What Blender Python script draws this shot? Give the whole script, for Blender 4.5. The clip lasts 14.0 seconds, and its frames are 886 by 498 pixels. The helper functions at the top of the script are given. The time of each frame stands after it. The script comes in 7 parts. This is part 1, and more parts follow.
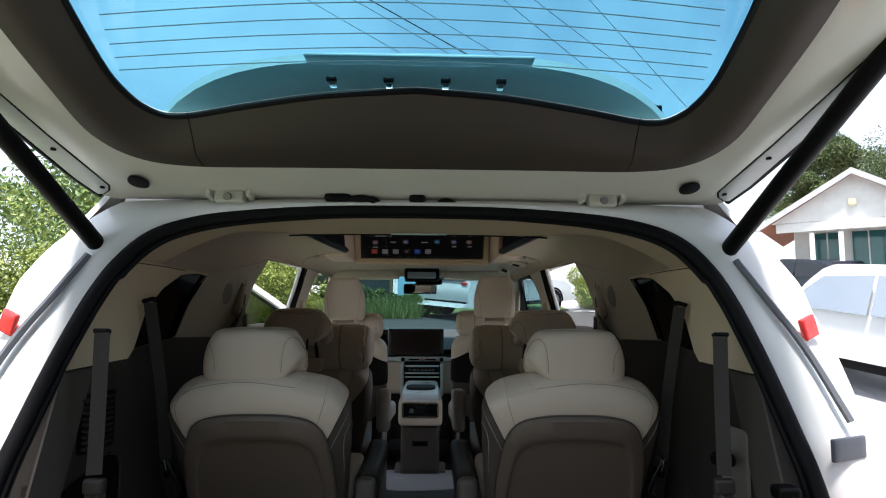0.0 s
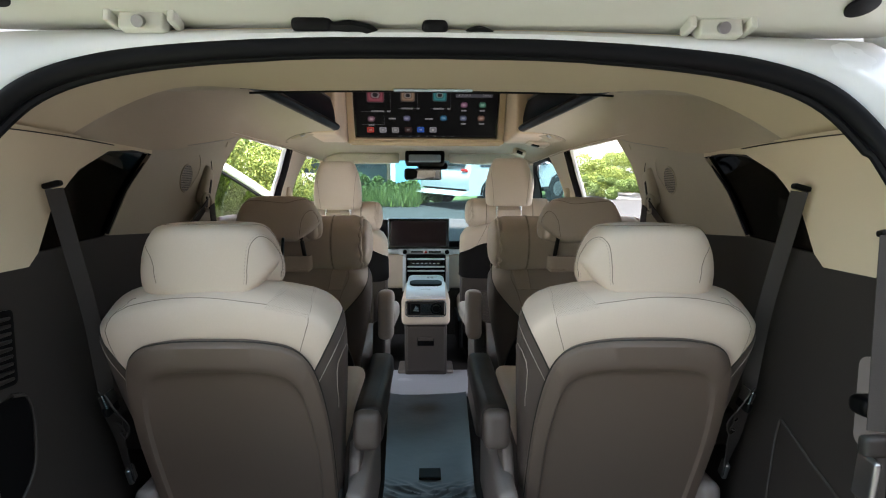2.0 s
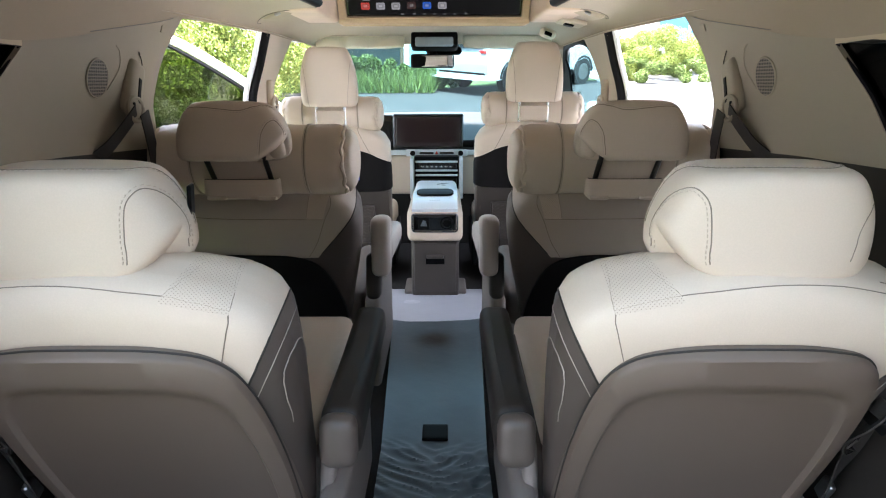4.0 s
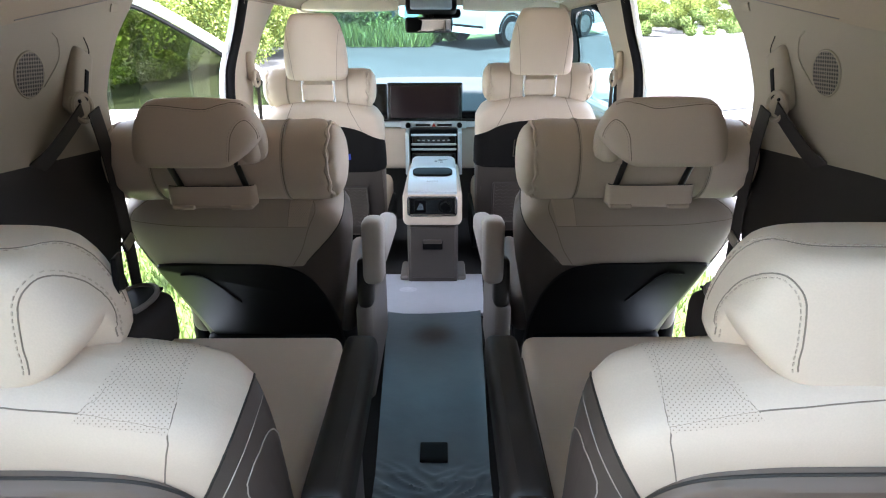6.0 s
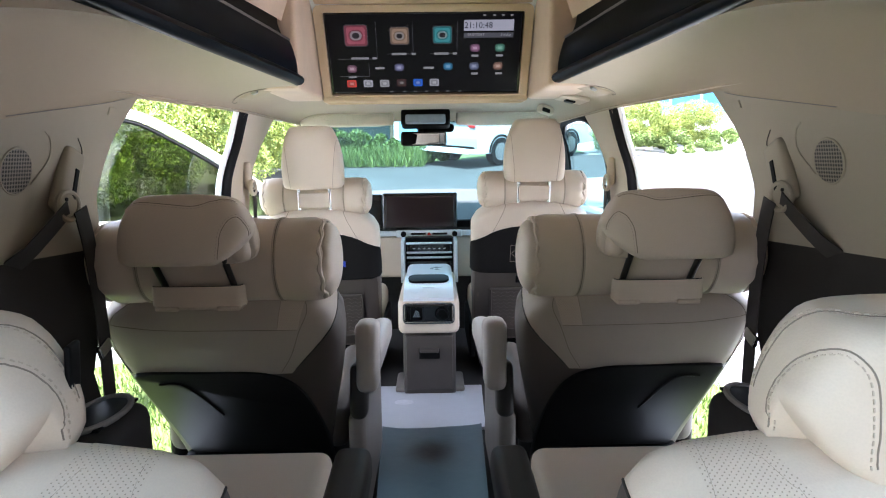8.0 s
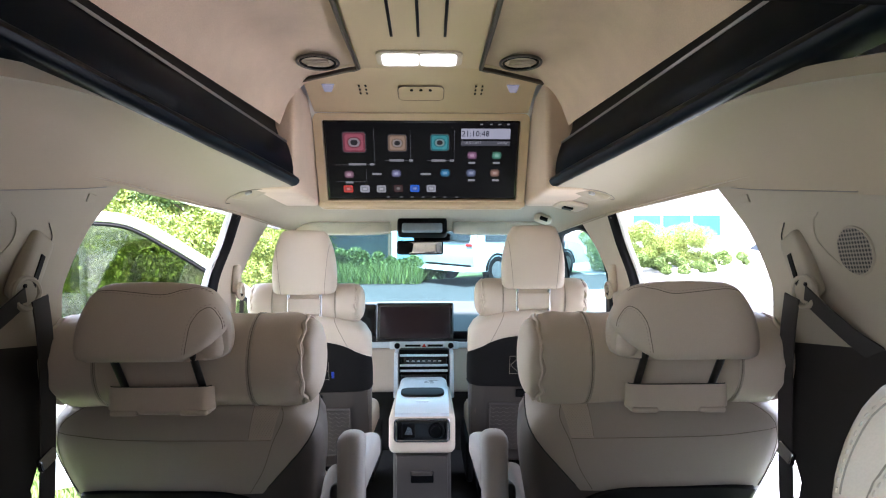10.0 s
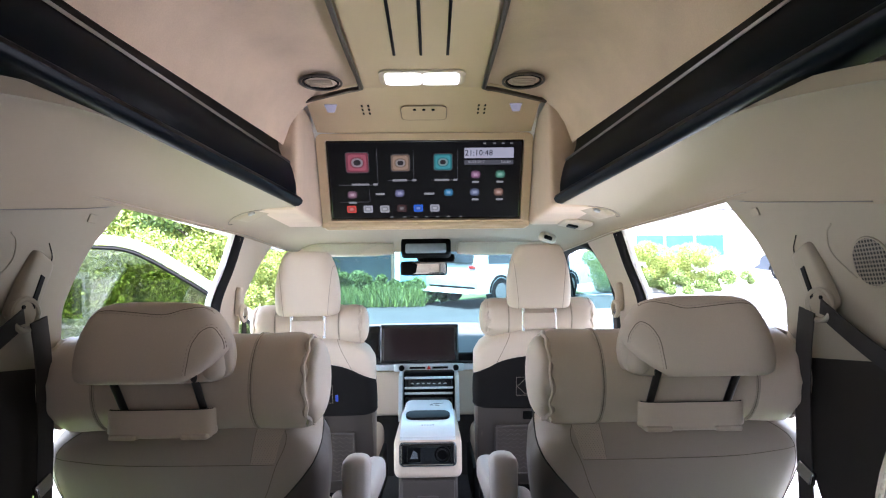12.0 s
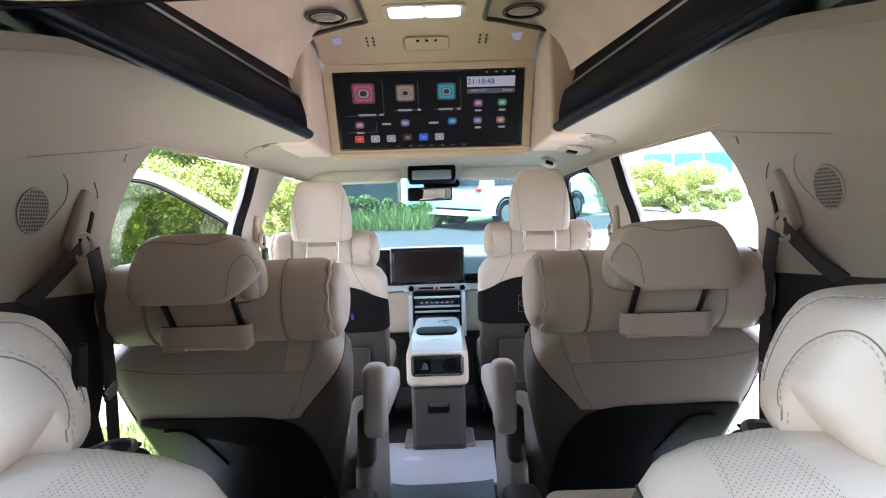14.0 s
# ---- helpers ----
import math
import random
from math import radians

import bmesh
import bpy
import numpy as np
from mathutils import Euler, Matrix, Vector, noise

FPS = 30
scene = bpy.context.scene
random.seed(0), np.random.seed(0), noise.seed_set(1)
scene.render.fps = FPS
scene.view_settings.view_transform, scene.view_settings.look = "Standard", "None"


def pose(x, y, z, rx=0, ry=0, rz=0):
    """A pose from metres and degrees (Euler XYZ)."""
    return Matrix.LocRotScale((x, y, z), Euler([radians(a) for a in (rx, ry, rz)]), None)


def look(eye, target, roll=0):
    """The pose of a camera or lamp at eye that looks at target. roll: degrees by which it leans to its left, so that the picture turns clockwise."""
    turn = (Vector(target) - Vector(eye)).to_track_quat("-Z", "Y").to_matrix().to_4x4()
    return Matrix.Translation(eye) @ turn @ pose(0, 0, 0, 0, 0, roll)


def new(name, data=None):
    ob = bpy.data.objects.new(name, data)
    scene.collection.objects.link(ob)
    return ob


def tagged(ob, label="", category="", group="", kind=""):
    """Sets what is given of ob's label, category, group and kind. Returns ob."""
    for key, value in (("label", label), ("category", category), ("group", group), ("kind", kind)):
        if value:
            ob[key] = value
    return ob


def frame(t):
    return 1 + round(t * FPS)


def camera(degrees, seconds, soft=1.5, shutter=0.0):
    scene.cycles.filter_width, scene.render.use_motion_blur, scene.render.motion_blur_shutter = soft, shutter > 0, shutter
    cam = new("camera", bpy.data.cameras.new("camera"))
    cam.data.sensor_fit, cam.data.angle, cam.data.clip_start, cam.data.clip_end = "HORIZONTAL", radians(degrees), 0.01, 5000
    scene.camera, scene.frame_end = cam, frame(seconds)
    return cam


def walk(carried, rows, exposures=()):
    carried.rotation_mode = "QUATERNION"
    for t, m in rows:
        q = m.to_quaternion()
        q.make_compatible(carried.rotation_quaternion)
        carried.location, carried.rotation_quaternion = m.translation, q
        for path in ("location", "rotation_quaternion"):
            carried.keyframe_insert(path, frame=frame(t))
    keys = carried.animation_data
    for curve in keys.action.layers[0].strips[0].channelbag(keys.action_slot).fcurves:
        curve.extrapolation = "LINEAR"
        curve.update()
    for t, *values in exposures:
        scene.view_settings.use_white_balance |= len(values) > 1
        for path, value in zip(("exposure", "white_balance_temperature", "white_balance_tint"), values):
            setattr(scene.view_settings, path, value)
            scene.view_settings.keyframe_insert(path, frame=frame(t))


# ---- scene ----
cam = camera(73.9, 14.0, 1.1)
PATH = [
    (0, (0.034, 0.324, 1.509), (0.079, 2.312, 1.722), 0.4),
    (0.5, (-0.008, 0.446, 1.514), (0.043, 2.442, 1.629), 0.6),
    (1, (-0.033, 0.563, 1.522), (0.06, 2.56, 1.571), 0.5),
    (1.5, (-0.035, 0.665, 1.512), (0.061, 2.66, 1.406), 0.7),
    (2, (-0.014, 0.82, 1.51), (0.042, 2.812, 1.344), 0.2),
    (2.5, (0.027, 0.982, 1.513), (0.013, 2.967, 1.268), 0.1),
    (3, (0.03, 1.076, 1.512), (-0.001, 3.031, 1.089), -0.2),
    (3.2, (0.031, 1.121, 1.518), (0.034, 3.069, 1.066), -0.1),
    (5.3, (0.03, 1.507, 1.631), (0.01, 3.377, 0.923), -0.2),
    (5.5, (0.025, 1.518, 1.636), (0.02, 3.382, 0.91), -0.3),
    (6, (0.023, 1.54, 1.655), (0.03, 3.417, 0.964), -0.1),
    (6.5, (0.017, 1.564, 1.651), (0.048, 3.44, 0.957), 0.4),
    (7, (0.011, 1.576, 1.644), (0.055, 3.474, 1.015), 0.9),
    (7.5, (0.012, 1.579, 1.624), (0.05, 3.536, 1.214), 0.1),
    (8, (0.013, 1.6, 1.598), (0.042, 3.575, 1.283), -0.7),
    (8.5, (0.013, 1.641, 1.563), (0.012, 3.636, 1.414), -0.7),
    (9, (0.015, 1.671, 1.552), (0.031, 3.671, 1.52), 0.4),
    (9.2, (0.021, 1.677, 1.549), (0.048, 3.677, 1.543), 0.4),
    (11.5, (0.012, 1.739, 1.515), (0.056, 3.729, 1.705), -0.5),
    (12, (0.013, 1.726, 1.522), (0.047, 3.718, 1.689), -0.7),
    (12.5, (0.014, 1.724, 1.521), (0.03, 3.72, 1.642), -0.9),
    (13, (0.012, 1.712, 1.522), (0.038, 3.711, 1.577), -1.0),
    (13.5, (0.014, 1.663, 1.529), (0.043, 3.663, 1.487), -0.9),
    (14, (0.016, 1.583, 1.534), (0.022, 3.58, 1.438), -1.7),
]
STOPS = 3.36
DIM = [(0.0, -2.1, 6600, 10), (1.0, -1.45, 6700, 12), (2.0, -0.6, 6800, 12), (3.0, -0.05, 6750, 14), (4.2, 0.15, 6400, 14), (5.5, 0.1, 6250, 14), (8.5, 0.1, 6150, 14), (12.0, 0.32, 6000, 17), (14.0, 0.18, 6050, 17)]
walk(cam, [(t, look(eye, target, roll)) for t, eye, target, roll in PATH], [(t, STOPS + d, k, g) for t, d, k, g in DIM])

from mathutils.bvhtree import BVHTree

# ---- light ----
SKY, SUN, GLOW = 0.12, 4.0, 0.065
world = bpy.data.worlds.new("sky")
scene.world = world
world.use_nodes = True
wn = world.node_tree
sky = wn.nodes.new("ShaderNodeTexSky")
sky.sky_type, sky.sun_disc = "NISHITA", False
sky.sun_elevation, sky.sun_rotation = radians(70), radians(190)
sky.air_density, sky.dust_density, sky.ozone_density = 1.0, 2.5, 1.0
wn.nodes["Background"].inputs["Strength"].default_value = SKY
# thin bright cloud over the blue
wco = wn.nodes.new("ShaderNodeTexCoord")
cloud = wn.nodes.new("ShaderNodeTexNoise")
cloud.inputs["Scale"].default_value, cloud.inputs["Detail"].default_value, cloud.inputs["Distortion"].default_value = 2.2, 7, 0.6
cramp = wn.nodes.new("ShaderNodeMapRange")
cramp.inputs["From Min"].default_value, cramp.inputs["From Max"].default_value = 0.35, 0.75
cramp.inputs["To Min"].default_value, cramp.inputs["To Max"].default_value = 0.25, 0.9
cmix = wn.nodes.new("ShaderNodeMix")
cmix.data_type = "RGBA"
cmix.inputs["B"].default_value = (6.0, 6.5, 7.2, 1)
wn.links.new(wco.outputs["Generated"], cloud.inputs["Vector"])
wn.links.new(cloud.outputs[0], cramp.inputs["Value"])
wn.links.new(cramp.outputs[0], cmix.inputs["Factor"])
wn.links.new(sky.outputs["Color"], cmix.inputs["A"])
wn.links.new(cmix.outputs["Result"], wn.nodes["Background"].inputs["Color"])
sun = bpy.data.lights.new("sun", "SUN")
sun.energy, sun.angle, sun.color = SUN, radians(8), (1.0, 0.97, 0.945)
sun_ob = new("sun", sun)
sun_ob.matrix_world = look((0, 0, 0), (math.sin(radians(10)) * 0.364, math.cos(radians(10)) * 0.364, -1))


# ---- materials ----
def mat(name, col, rough=0.6, metal=0.0, scale=60.0, var=0.12, bump=0.1, dist=0.001, coat=0.0, big=3.0, kind="noise", sheen=0.0, spec=0.5, rand=0.0):
    """A surface with variation at two scales and a fine relief."""
    m = bpy.data.materials.new(name)
    m.use_nodes = True
    t = m.node_tree
    p = t.nodes["Principled BSDF"]
    p.inputs["Roughness"].default_value, p.inputs["Metallic"].default_value = rough, metal
    p.inputs["Coat Weight"].default_value, p.inputs["Coat Roughness"].default_value = coat, 0.08
    p.inputs["Sheen Weight"].default_value = sheen
    p.inputs["Specular IOR Level"].default_value = spec
    co = t.nodes.new("ShaderNodeTexCoord")
    n1 = t.nodes.new("ShaderNodeTexNoise")
    n1.inputs["Scale"].default_value, n1.inputs["Detail"].default_value = big, 4
    n2 = t.nodes.new("ShaderNodeTexVoronoi" if kind == "grain" else "ShaderNodeTexNoise")
    n2.inputs["Scale"].default_value = scale
    if kind != "grain":
        n2.inputs["Detail"].default_value = 3
    for n in (n1, n2):
        t.links.new(co.outputs["Object"], n.inputs["Vector"])
    fine = n2.outputs["Distance"] if kind == "grain" else n2.outputs[0]
    add = t.nodes.new("ShaderNodeMath")
    add.operation = "MULTIPLY_ADD"
    add.inputs[1].default_value = 0.35
    t.links.new(fine, add.inputs[0])
    t.links.new(n1.outputs[0], add.inputs[2])
    ramp = t.nodes.new("ShaderNodeMapRange")
    ramp.inputs["From Min"].default_value, ramp.inputs["From Max"].default_value = 0.35, 0.95
    ramp.inputs["To Min"].default_value, ramp.inputs["To Max"].default_value = 1 - var, 1 + var
    t.links.new(add.outputs[0], ramp.inputs["Value"])
    mix = t.nodes.new("ShaderNodeVectorMath")
    mix.operation = "SCALE"
    mix.inputs[0].default_value = col
    t.links.new(ramp.outputs[0], mix.inputs["Scale"])
    out = mix.outputs[0]
    if rand:
        oi = t.nodes.new("ShaderNodeObjectInfo")
        r2 = t.nodes.new("ShaderNodeMapRange")
        r2.inputs["To Min"].default_value, r2.inputs["To Max"].default_value = 1 - rand, 1 + rand
        t.links.new(oi.outputs["Random"], r2.inputs["Value"])
        m2 = t.nodes.new("ShaderNodeVectorMath")
        m2.operation = "SCALE"
        t.links.new(out, m2.inputs[0])
        t.links.new(r2.outputs[0], m2.inputs["Scale"])
        out = m2.outputs[0]
    t.links.new(out, p.inputs["Base Color"])
    rr = t.nodes.new("ShaderNodeMapRange")
    rr.inputs["To Min"].default_value, rr.inputs["To Max"].default_value = max(rough - 0.08, 0.02), min(rough + 0.08, 1)
    t.links.new(n1.outputs[0], rr.inputs["Value"])
    t.links.new(rr.outputs[0], p.inputs["Roughness"])
    if bump:
        b = t.nodes.new("ShaderNodeBump")
        b.inputs["Strength"].default_value, b.inputs["Distance"].default_value = bump, dist
        t.links.new(fine, b.inputs["Height"])
        t.links.new(b.outputs[0], p.inputs["Normal"])
    return m


def glow(name, col, strength):
    m = bpy.data.materials.new(name)
    m.use_nodes = True
    p = m.node_tree.nodes["Principled BSDF"]
    p.inputs["Base Color"].default_value = (*[c * 0.15 for c in col], 1)
    p.inputs["Specular IOR Level"].default_value = 0.15
    p.inputs["Emission Color"].default_value = (*col, 1)
    p.inputs["Emission Strength"].default_value = strength * GLOW
    return m


def tint_glass(name, col, gloss=0.06):
    """Thin tinted pane: it lets coloured light through and mirrors a little."""
    m = bpy.data.materials.new(name)
    m.use_nodes = True
    t = m.node_tree
    t.nodes.remove(t.nodes["Principled BSDF"])
    tr = t.nodes.new("ShaderNodeBsdfTransparent")
    tr.inputs["Color"].default_value = (*col, 1)
    gl = t.nodes.new("ShaderNodeBsdfGlossy")
    gl.inputs["Roughness"].default_value = 0.02
    mx = t.nodes.new("ShaderNodeMixShader")
    lw = t.nodes.new("ShaderNodeLayerWeight")
    lw.inputs["Blend"].default_value = 0.5
    pw = t.nodes.new("ShaderNodeMath")
    pw.operation = "POWER"
    pw.inputs[1].default_value = 5.0
    t.links.new(lw.outputs["Facing"], pw.inputs[0])
    ml = t.nodes.new("ShaderNodeMath")
    ml.operation = "MULTIPLY_ADD"
    ml.inputs[1].default_value, ml.inputs[2].default_value = 0.5, gloss * 0.5
    t.links.new(pw.outputs[0], ml.inputs[0])
    t.links.new(ml.outputs[0], mx.inputs["Fac"])
    t.links.new(tr.outputs[0], mx.inputs[1])
    t.links.new(gl.outputs[0], mx.inputs[2])
    t.links.new(mx.outputs[0], t.nodes["Material Output"].inputs["Surface"])
    return m


def perforated(name, col, hole, scale, axes=((0.707, 0.43, 0.56), (0.707, -0.43, -0.56))):
    """Leather with rows of small punched holes."""
    m = mat(name, col, 0.5, scale=900, var=0.05, bump=0.05, kind="grain")
    t = m.node_tree
    p = t.nodes["Principled BSDF"]
    co = t.nodes.new("ShaderNodeTexCoord")
    v = t.nodes.new("ShaderNodeTexVoronoi")
    v.inputs["Scale"].default_value, v.inputs["Randomness"].default_value = scale, 0.0
    v.voronoi_dimensions = "2D"
    com = t.nodes.new("ShaderNodeCombineXYZ")
    for k, axis in enumerate(axes):
        dot = t.nodes.new("ShaderNodeVectorMath")
        dot.operation = "DOT_PRODUCT"
        dot.inputs[1].default_value = axis
        t.links.new(co.outputs["Object"], dot.inputs[0])
        t.links.new(dot.outputs["Value"], com.inputs[k])
    t.links.new(com.outputs[0], v.inputs["Vector"])
    r = t.nodes.new("ShaderNodeMapRange")
    r.inputs["From Min"].default_value, r.inputs["From Max"].default_value = (0.11, 0.19) if hole[0] > 0.1 else (0.3, 0.42)
    t.links.new(v.outputs["Distance"], r.inputs["Value"])
    mx = t.nodes.new("ShaderNodeMix")
    mx.data_type = "RGBA"
    old = p.inputs["Base Color"].links[0].from_socket
    mx.inputs["A"].default_value = (*hole, 1)
    t.links.new(r.outputs[0], mx.inputs["Factor"])
    t.links.new(old, mx.inputs["B"])
    t.links.new(mx.outputs["Result"], p.inputs["Base Color"])
    b = t.nodes.new("ShaderNodeBump")
    b.inputs["Strength"].default_value, b.inputs["Distance"].default_value = 0.6, 0.001
    t.links.new(r.outputs[0], b.inputs["Height"])
    t.links.new(b.outputs[0], p.inputs["Normal"])
    return m


CREAM = mat("cream_leather", (0.572, 0.478, 0.384), 0.48, scale=420, var=0.05, bump=0.12, dist=0.0006, kind="grain")
# the cream leather again, darkened for the shade on the second-row backs
SHADEDCREAM = mat("shaded_cream_leather", (0.43, 0.365, 0.30), 0.5, scale=420, var=0.05, bump=0.12, dist=0.0006, kind="grain")
CREAMDOT = perforated("perforated_cream_leather", (0.557, 0.463, 0.37), (0.26, 0.215, 0.175), 250)
BROWN = mat("brown_leather", (0.078, 0.061, 0.051), 0.5, scale=420, var=0.06, bump=0.12, dist=0.0006, kind="grain")
SHELL = mat("brown_plastic", (0.12, 0.09, 0.07), 0.52, scale=700, var=0.04, bump=0.2, dist=0.0004, kind="grain")
DARKTRIM = mat("dark_brown_trim", (0.022, 0.0185, 0.016), 0.6, scale=600, var=0.05, bump=0.2, dist=0.0005, kind="grain", spec=0.25)
SEATBACK = mat("dark_taupe_plastic", (0.05, 0.041, 0.035), 0.5, scale=700, var=0.05, bump=0.2, dist=0.0004, kind="grain")
GREYTRIM = mat("taupe_plastic", (0.17, 0.148, 0.133), 0.5, scale=600, var=0.05, bump=0.15, dist=0.0004, kind="grain")
# dark brown trim lightened for the daylight at the tail edge
LITTRIM = mat("lit_brown_trim", (0.06, 0.051, 0.045), 0.6, scale=600, var=0.05, bump=0.2, dist=0.0005, kind="grain", spec=0.3)
BEIGE = mat("beige_headliner", (0.345, 0.283, 0.205), 0.9, scale=900, var=0.06, bump=0.25, dist=0.0006, sheen=0.1)
SUEDE = mat("suede_ceiling", (0.53, 0.39, 0.28), 0.95, scale=260, var=0.16, bump=0.2, dist=0.0008, sheen=0.2, big=6)
# beige lightened for the daylight that the raised gate throws on the tail
GATELIT = mat("gate_lit_beige", (0.5, 0.41, 0.28), 0.7, scale=800, var=0.04, bump=0.15, dist=0.0004, kind="grain")
# beige trim of the rear quarters, with the dim rear cabin darkened into it
QUARTER = mat("shaded_quarter_beige", (0.3, 0.258, 0.192), 0.62, scale=800, var=0.05, bump=0.15, dist=0.0004, kind="grain")
TRIMBEIGE = mat("beige_plastic_trim", (0.54, 0.455, 0.355), 0.62, scale=800, var=0.04, bump=0.15, dist=0.0004, kind="grain")
GOLDBEIGE = mat("warm_beige_panel", (0.52, 0.395, 0.25), 0.45, scale=500, var=0.04, bump=0.05)
BLACK = mat("black_plastic", (0.003, 0.003, 0.0033), 0.45, scale=500, var=0.1, bump=0.1, dist=0.0004, spec=0.1)
GLOSSBLACK = mat("gloss_black", (0.006, 0.007, 0.008), 0.12, var=0.05, bump=0.0, coat=0.5)
SATINBLACK = mat("satin_black_plastic", (0.005, 0.005, 0.0055), 0.38, scale=500, var=0.08, bump=0.08, dist=0.0004, spec=0.35)
NAVY = mat("satin_dark_slate", (0.0018, 0.0038, 0.007), 0.32, var=0.05, bump=0.0, spec=0.07)
RUBBER = mat("black_rubber", (0.004, 0.004, 0.005), 0.6, scale=200, var=0.2, bump=0.1, spec=0.16)
CHROME = mat("satin_chrome", (0.62, 0.64, 0.66), 0.22, 1.0, var=0.05, bump=0.0)
PADTAUPE = mat("light_taupe_padding", (0.4, 0.355, 0.32), 0.5, scale=420, var=0.06, bump=0.12, dist=0.0006, kind="grain")
ARMDARK = mat("dark_brown_padding", (0.026, 0.022, 0.0195), 0.5, scale=420, var=0.08, bump=0.12, dist=0.0006, kind="grain", spec=0.3)
DARKSTEEL = mat("dark_steel", (0.05, 0.047, 0.045), 0.3, 0.8, var=0.1, bump=0.0)
STEEL = mat("brushed_steel", (0.35, 0.34, 0.34), 0.35, 1.0, var=0.1, bump=0.05, scale=300)
SILVER = mat("pale_silver_trim", (0.72, 0.78, 0.82), 0.3, 0.3, var=0.05, bump=0.0)
WHITE = mat("white_car_paint", (0.8, 0.81, 0.81), 0.25, var=0.02, bump=0.0, coat=1.0)
GATEWHITE = mat("cream_white_paint", (0.6, 0.6, 0.53), 0.35, var=0.03, bump=0.0, coat=0.4)
WEB = mat("taupe_belt_webbing", (0.029, 0.0245, 0.0215), 0.75, scale=500, var=0.12, bump=0.5, dist=0.0008)
MATGREY = mat("blue_grey_mat", (0.07, 0.092, 0.105), 0.34, scale=14, var=0.16, bump=0.25, dist=0.006, big=4)
FILM = mat("pale_grey_step_plate", (0.40, 0.41, 0.45), 0.35, scale=18, var=0.08, bump=0.15, dist=0.004)
# a dark rubbed stain near the mat's fore end
mt = MATGREY.node_tree
mp = mt.nodes["Principled BSDF"]
mco, mdi, mra, mmx = (mt.nodes.new(k) for k in ("ShaderNodeTexCoord", "ShaderNodeVectorMath", "ShaderNodeMapRange", "ShaderNodeMix"))
mdi.operation = "DISTANCE"
mdi.inputs[1].default_value = (-0.01, 0.55, 0.0)
mra.inputs["From Min"].default_value, mra.inputs["From Max"].default_value, mra.interpolation_type = 0.015, 0.13, "SMOOTHSTEP"
mmx.data_type = "RGBA"
mmx.inputs["A"].default_value = (0.02, 0.017, 0.016, 1)
mt.links.new(mco.outputs["Object"], mdi.inputs[0])
mt.links.new(mdi.outputs["Value"], mra.inputs["Value"])
mt.links.new(mra.outputs[0], mmx.inputs["Factor"])
mt.links.new(mp.inputs["Base Color"].links[0].from_socket, mmx.inputs["B"])
mt.links.new(mmx.outputs["Result"], mp.inputs["Base Color"])
CARPET = mat("dark_carpet", (0.018, 0.016, 0.015), 0.95, scale=500, var=0.25, bump=0.6, dist=0.002)
THREAD = mat("tan_thread", (0.46, 0.385, 0.31), 0.8, var=0.1, bump=0.0)
STITCH = mat("pale_stitching", (0.36, 0.325, 0.285), 0.7, var=0.05, bump=0.0)
PIPING = mat("cream_piping", (0.44, 0.375, 0.295), 0.55, var=0.05, bump=0.0)
SEAMDARK = mat("dark_seam", (0.21, 0.172, 0.135), 0.7, var=0.05, bump=0.0)
SEAMBROWN = mat("brown_seam", (0.025, 0.021, 0.018), 0.7, var=0.05, bump=0.0)
RED = mat("red_reflector", (0.75, 0.03, 0.03), 0.2, var=0.1, bump=0.2, scale=300, coat=1.0)
TEAL = tint_glass("teal_tinted_glass", (0.56, 0.72, 0.745))
DARKGLASS = tint_glass("dark_privacy_glass", (0.03, 0.055, 0.065), 0.03)


# ---- mesh helpers ----
def thing(name, base, label, category, group="", kind=""):
    ob = new(name)
    ob.location = base
    ob.empty_display_size = 0.05
    return tagged(ob, label, category, group, kind)


def root_of(ob):
    while ob.parent:
        ob = ob.parent
    return ob


def mesh_of(bm, material, smooth=True, name="mesh"):
    bmesh.ops.recalc_face_normals(bm, faces=bm.faces)
    for f in bm.faces:
        f.smooth = smooth
    me = bpy.data.meshes.new(name)
    bm.to_mesh(me)
    bm.free()
    me.materials.append(material)
    if smooth:
        me.set_sharp_from_angle(angle=radians(42))
    return me


def part(name, bm, material, parent, label="", smooth=True, kind=""):
    """Links a bmesh, in world places, as one mesh under a thing or a part."""
    bmesh.ops.translate(bm, verts=bm.verts, vec=-Vector(root_of(parent).location))
    ob = new(name, mesh_of(bm, material, smooth, name))
    ob.parent = parent
    return tagged(ob, label, kind=kind)


def solo(name, bm, material, label, category, group="", kind="", smooth=True):
    """Links a bmesh, in world places, as one top-level thing."""
    return tagged(new(name, mesh_of(bm, material, smooth, name)), label, category, group, kind)


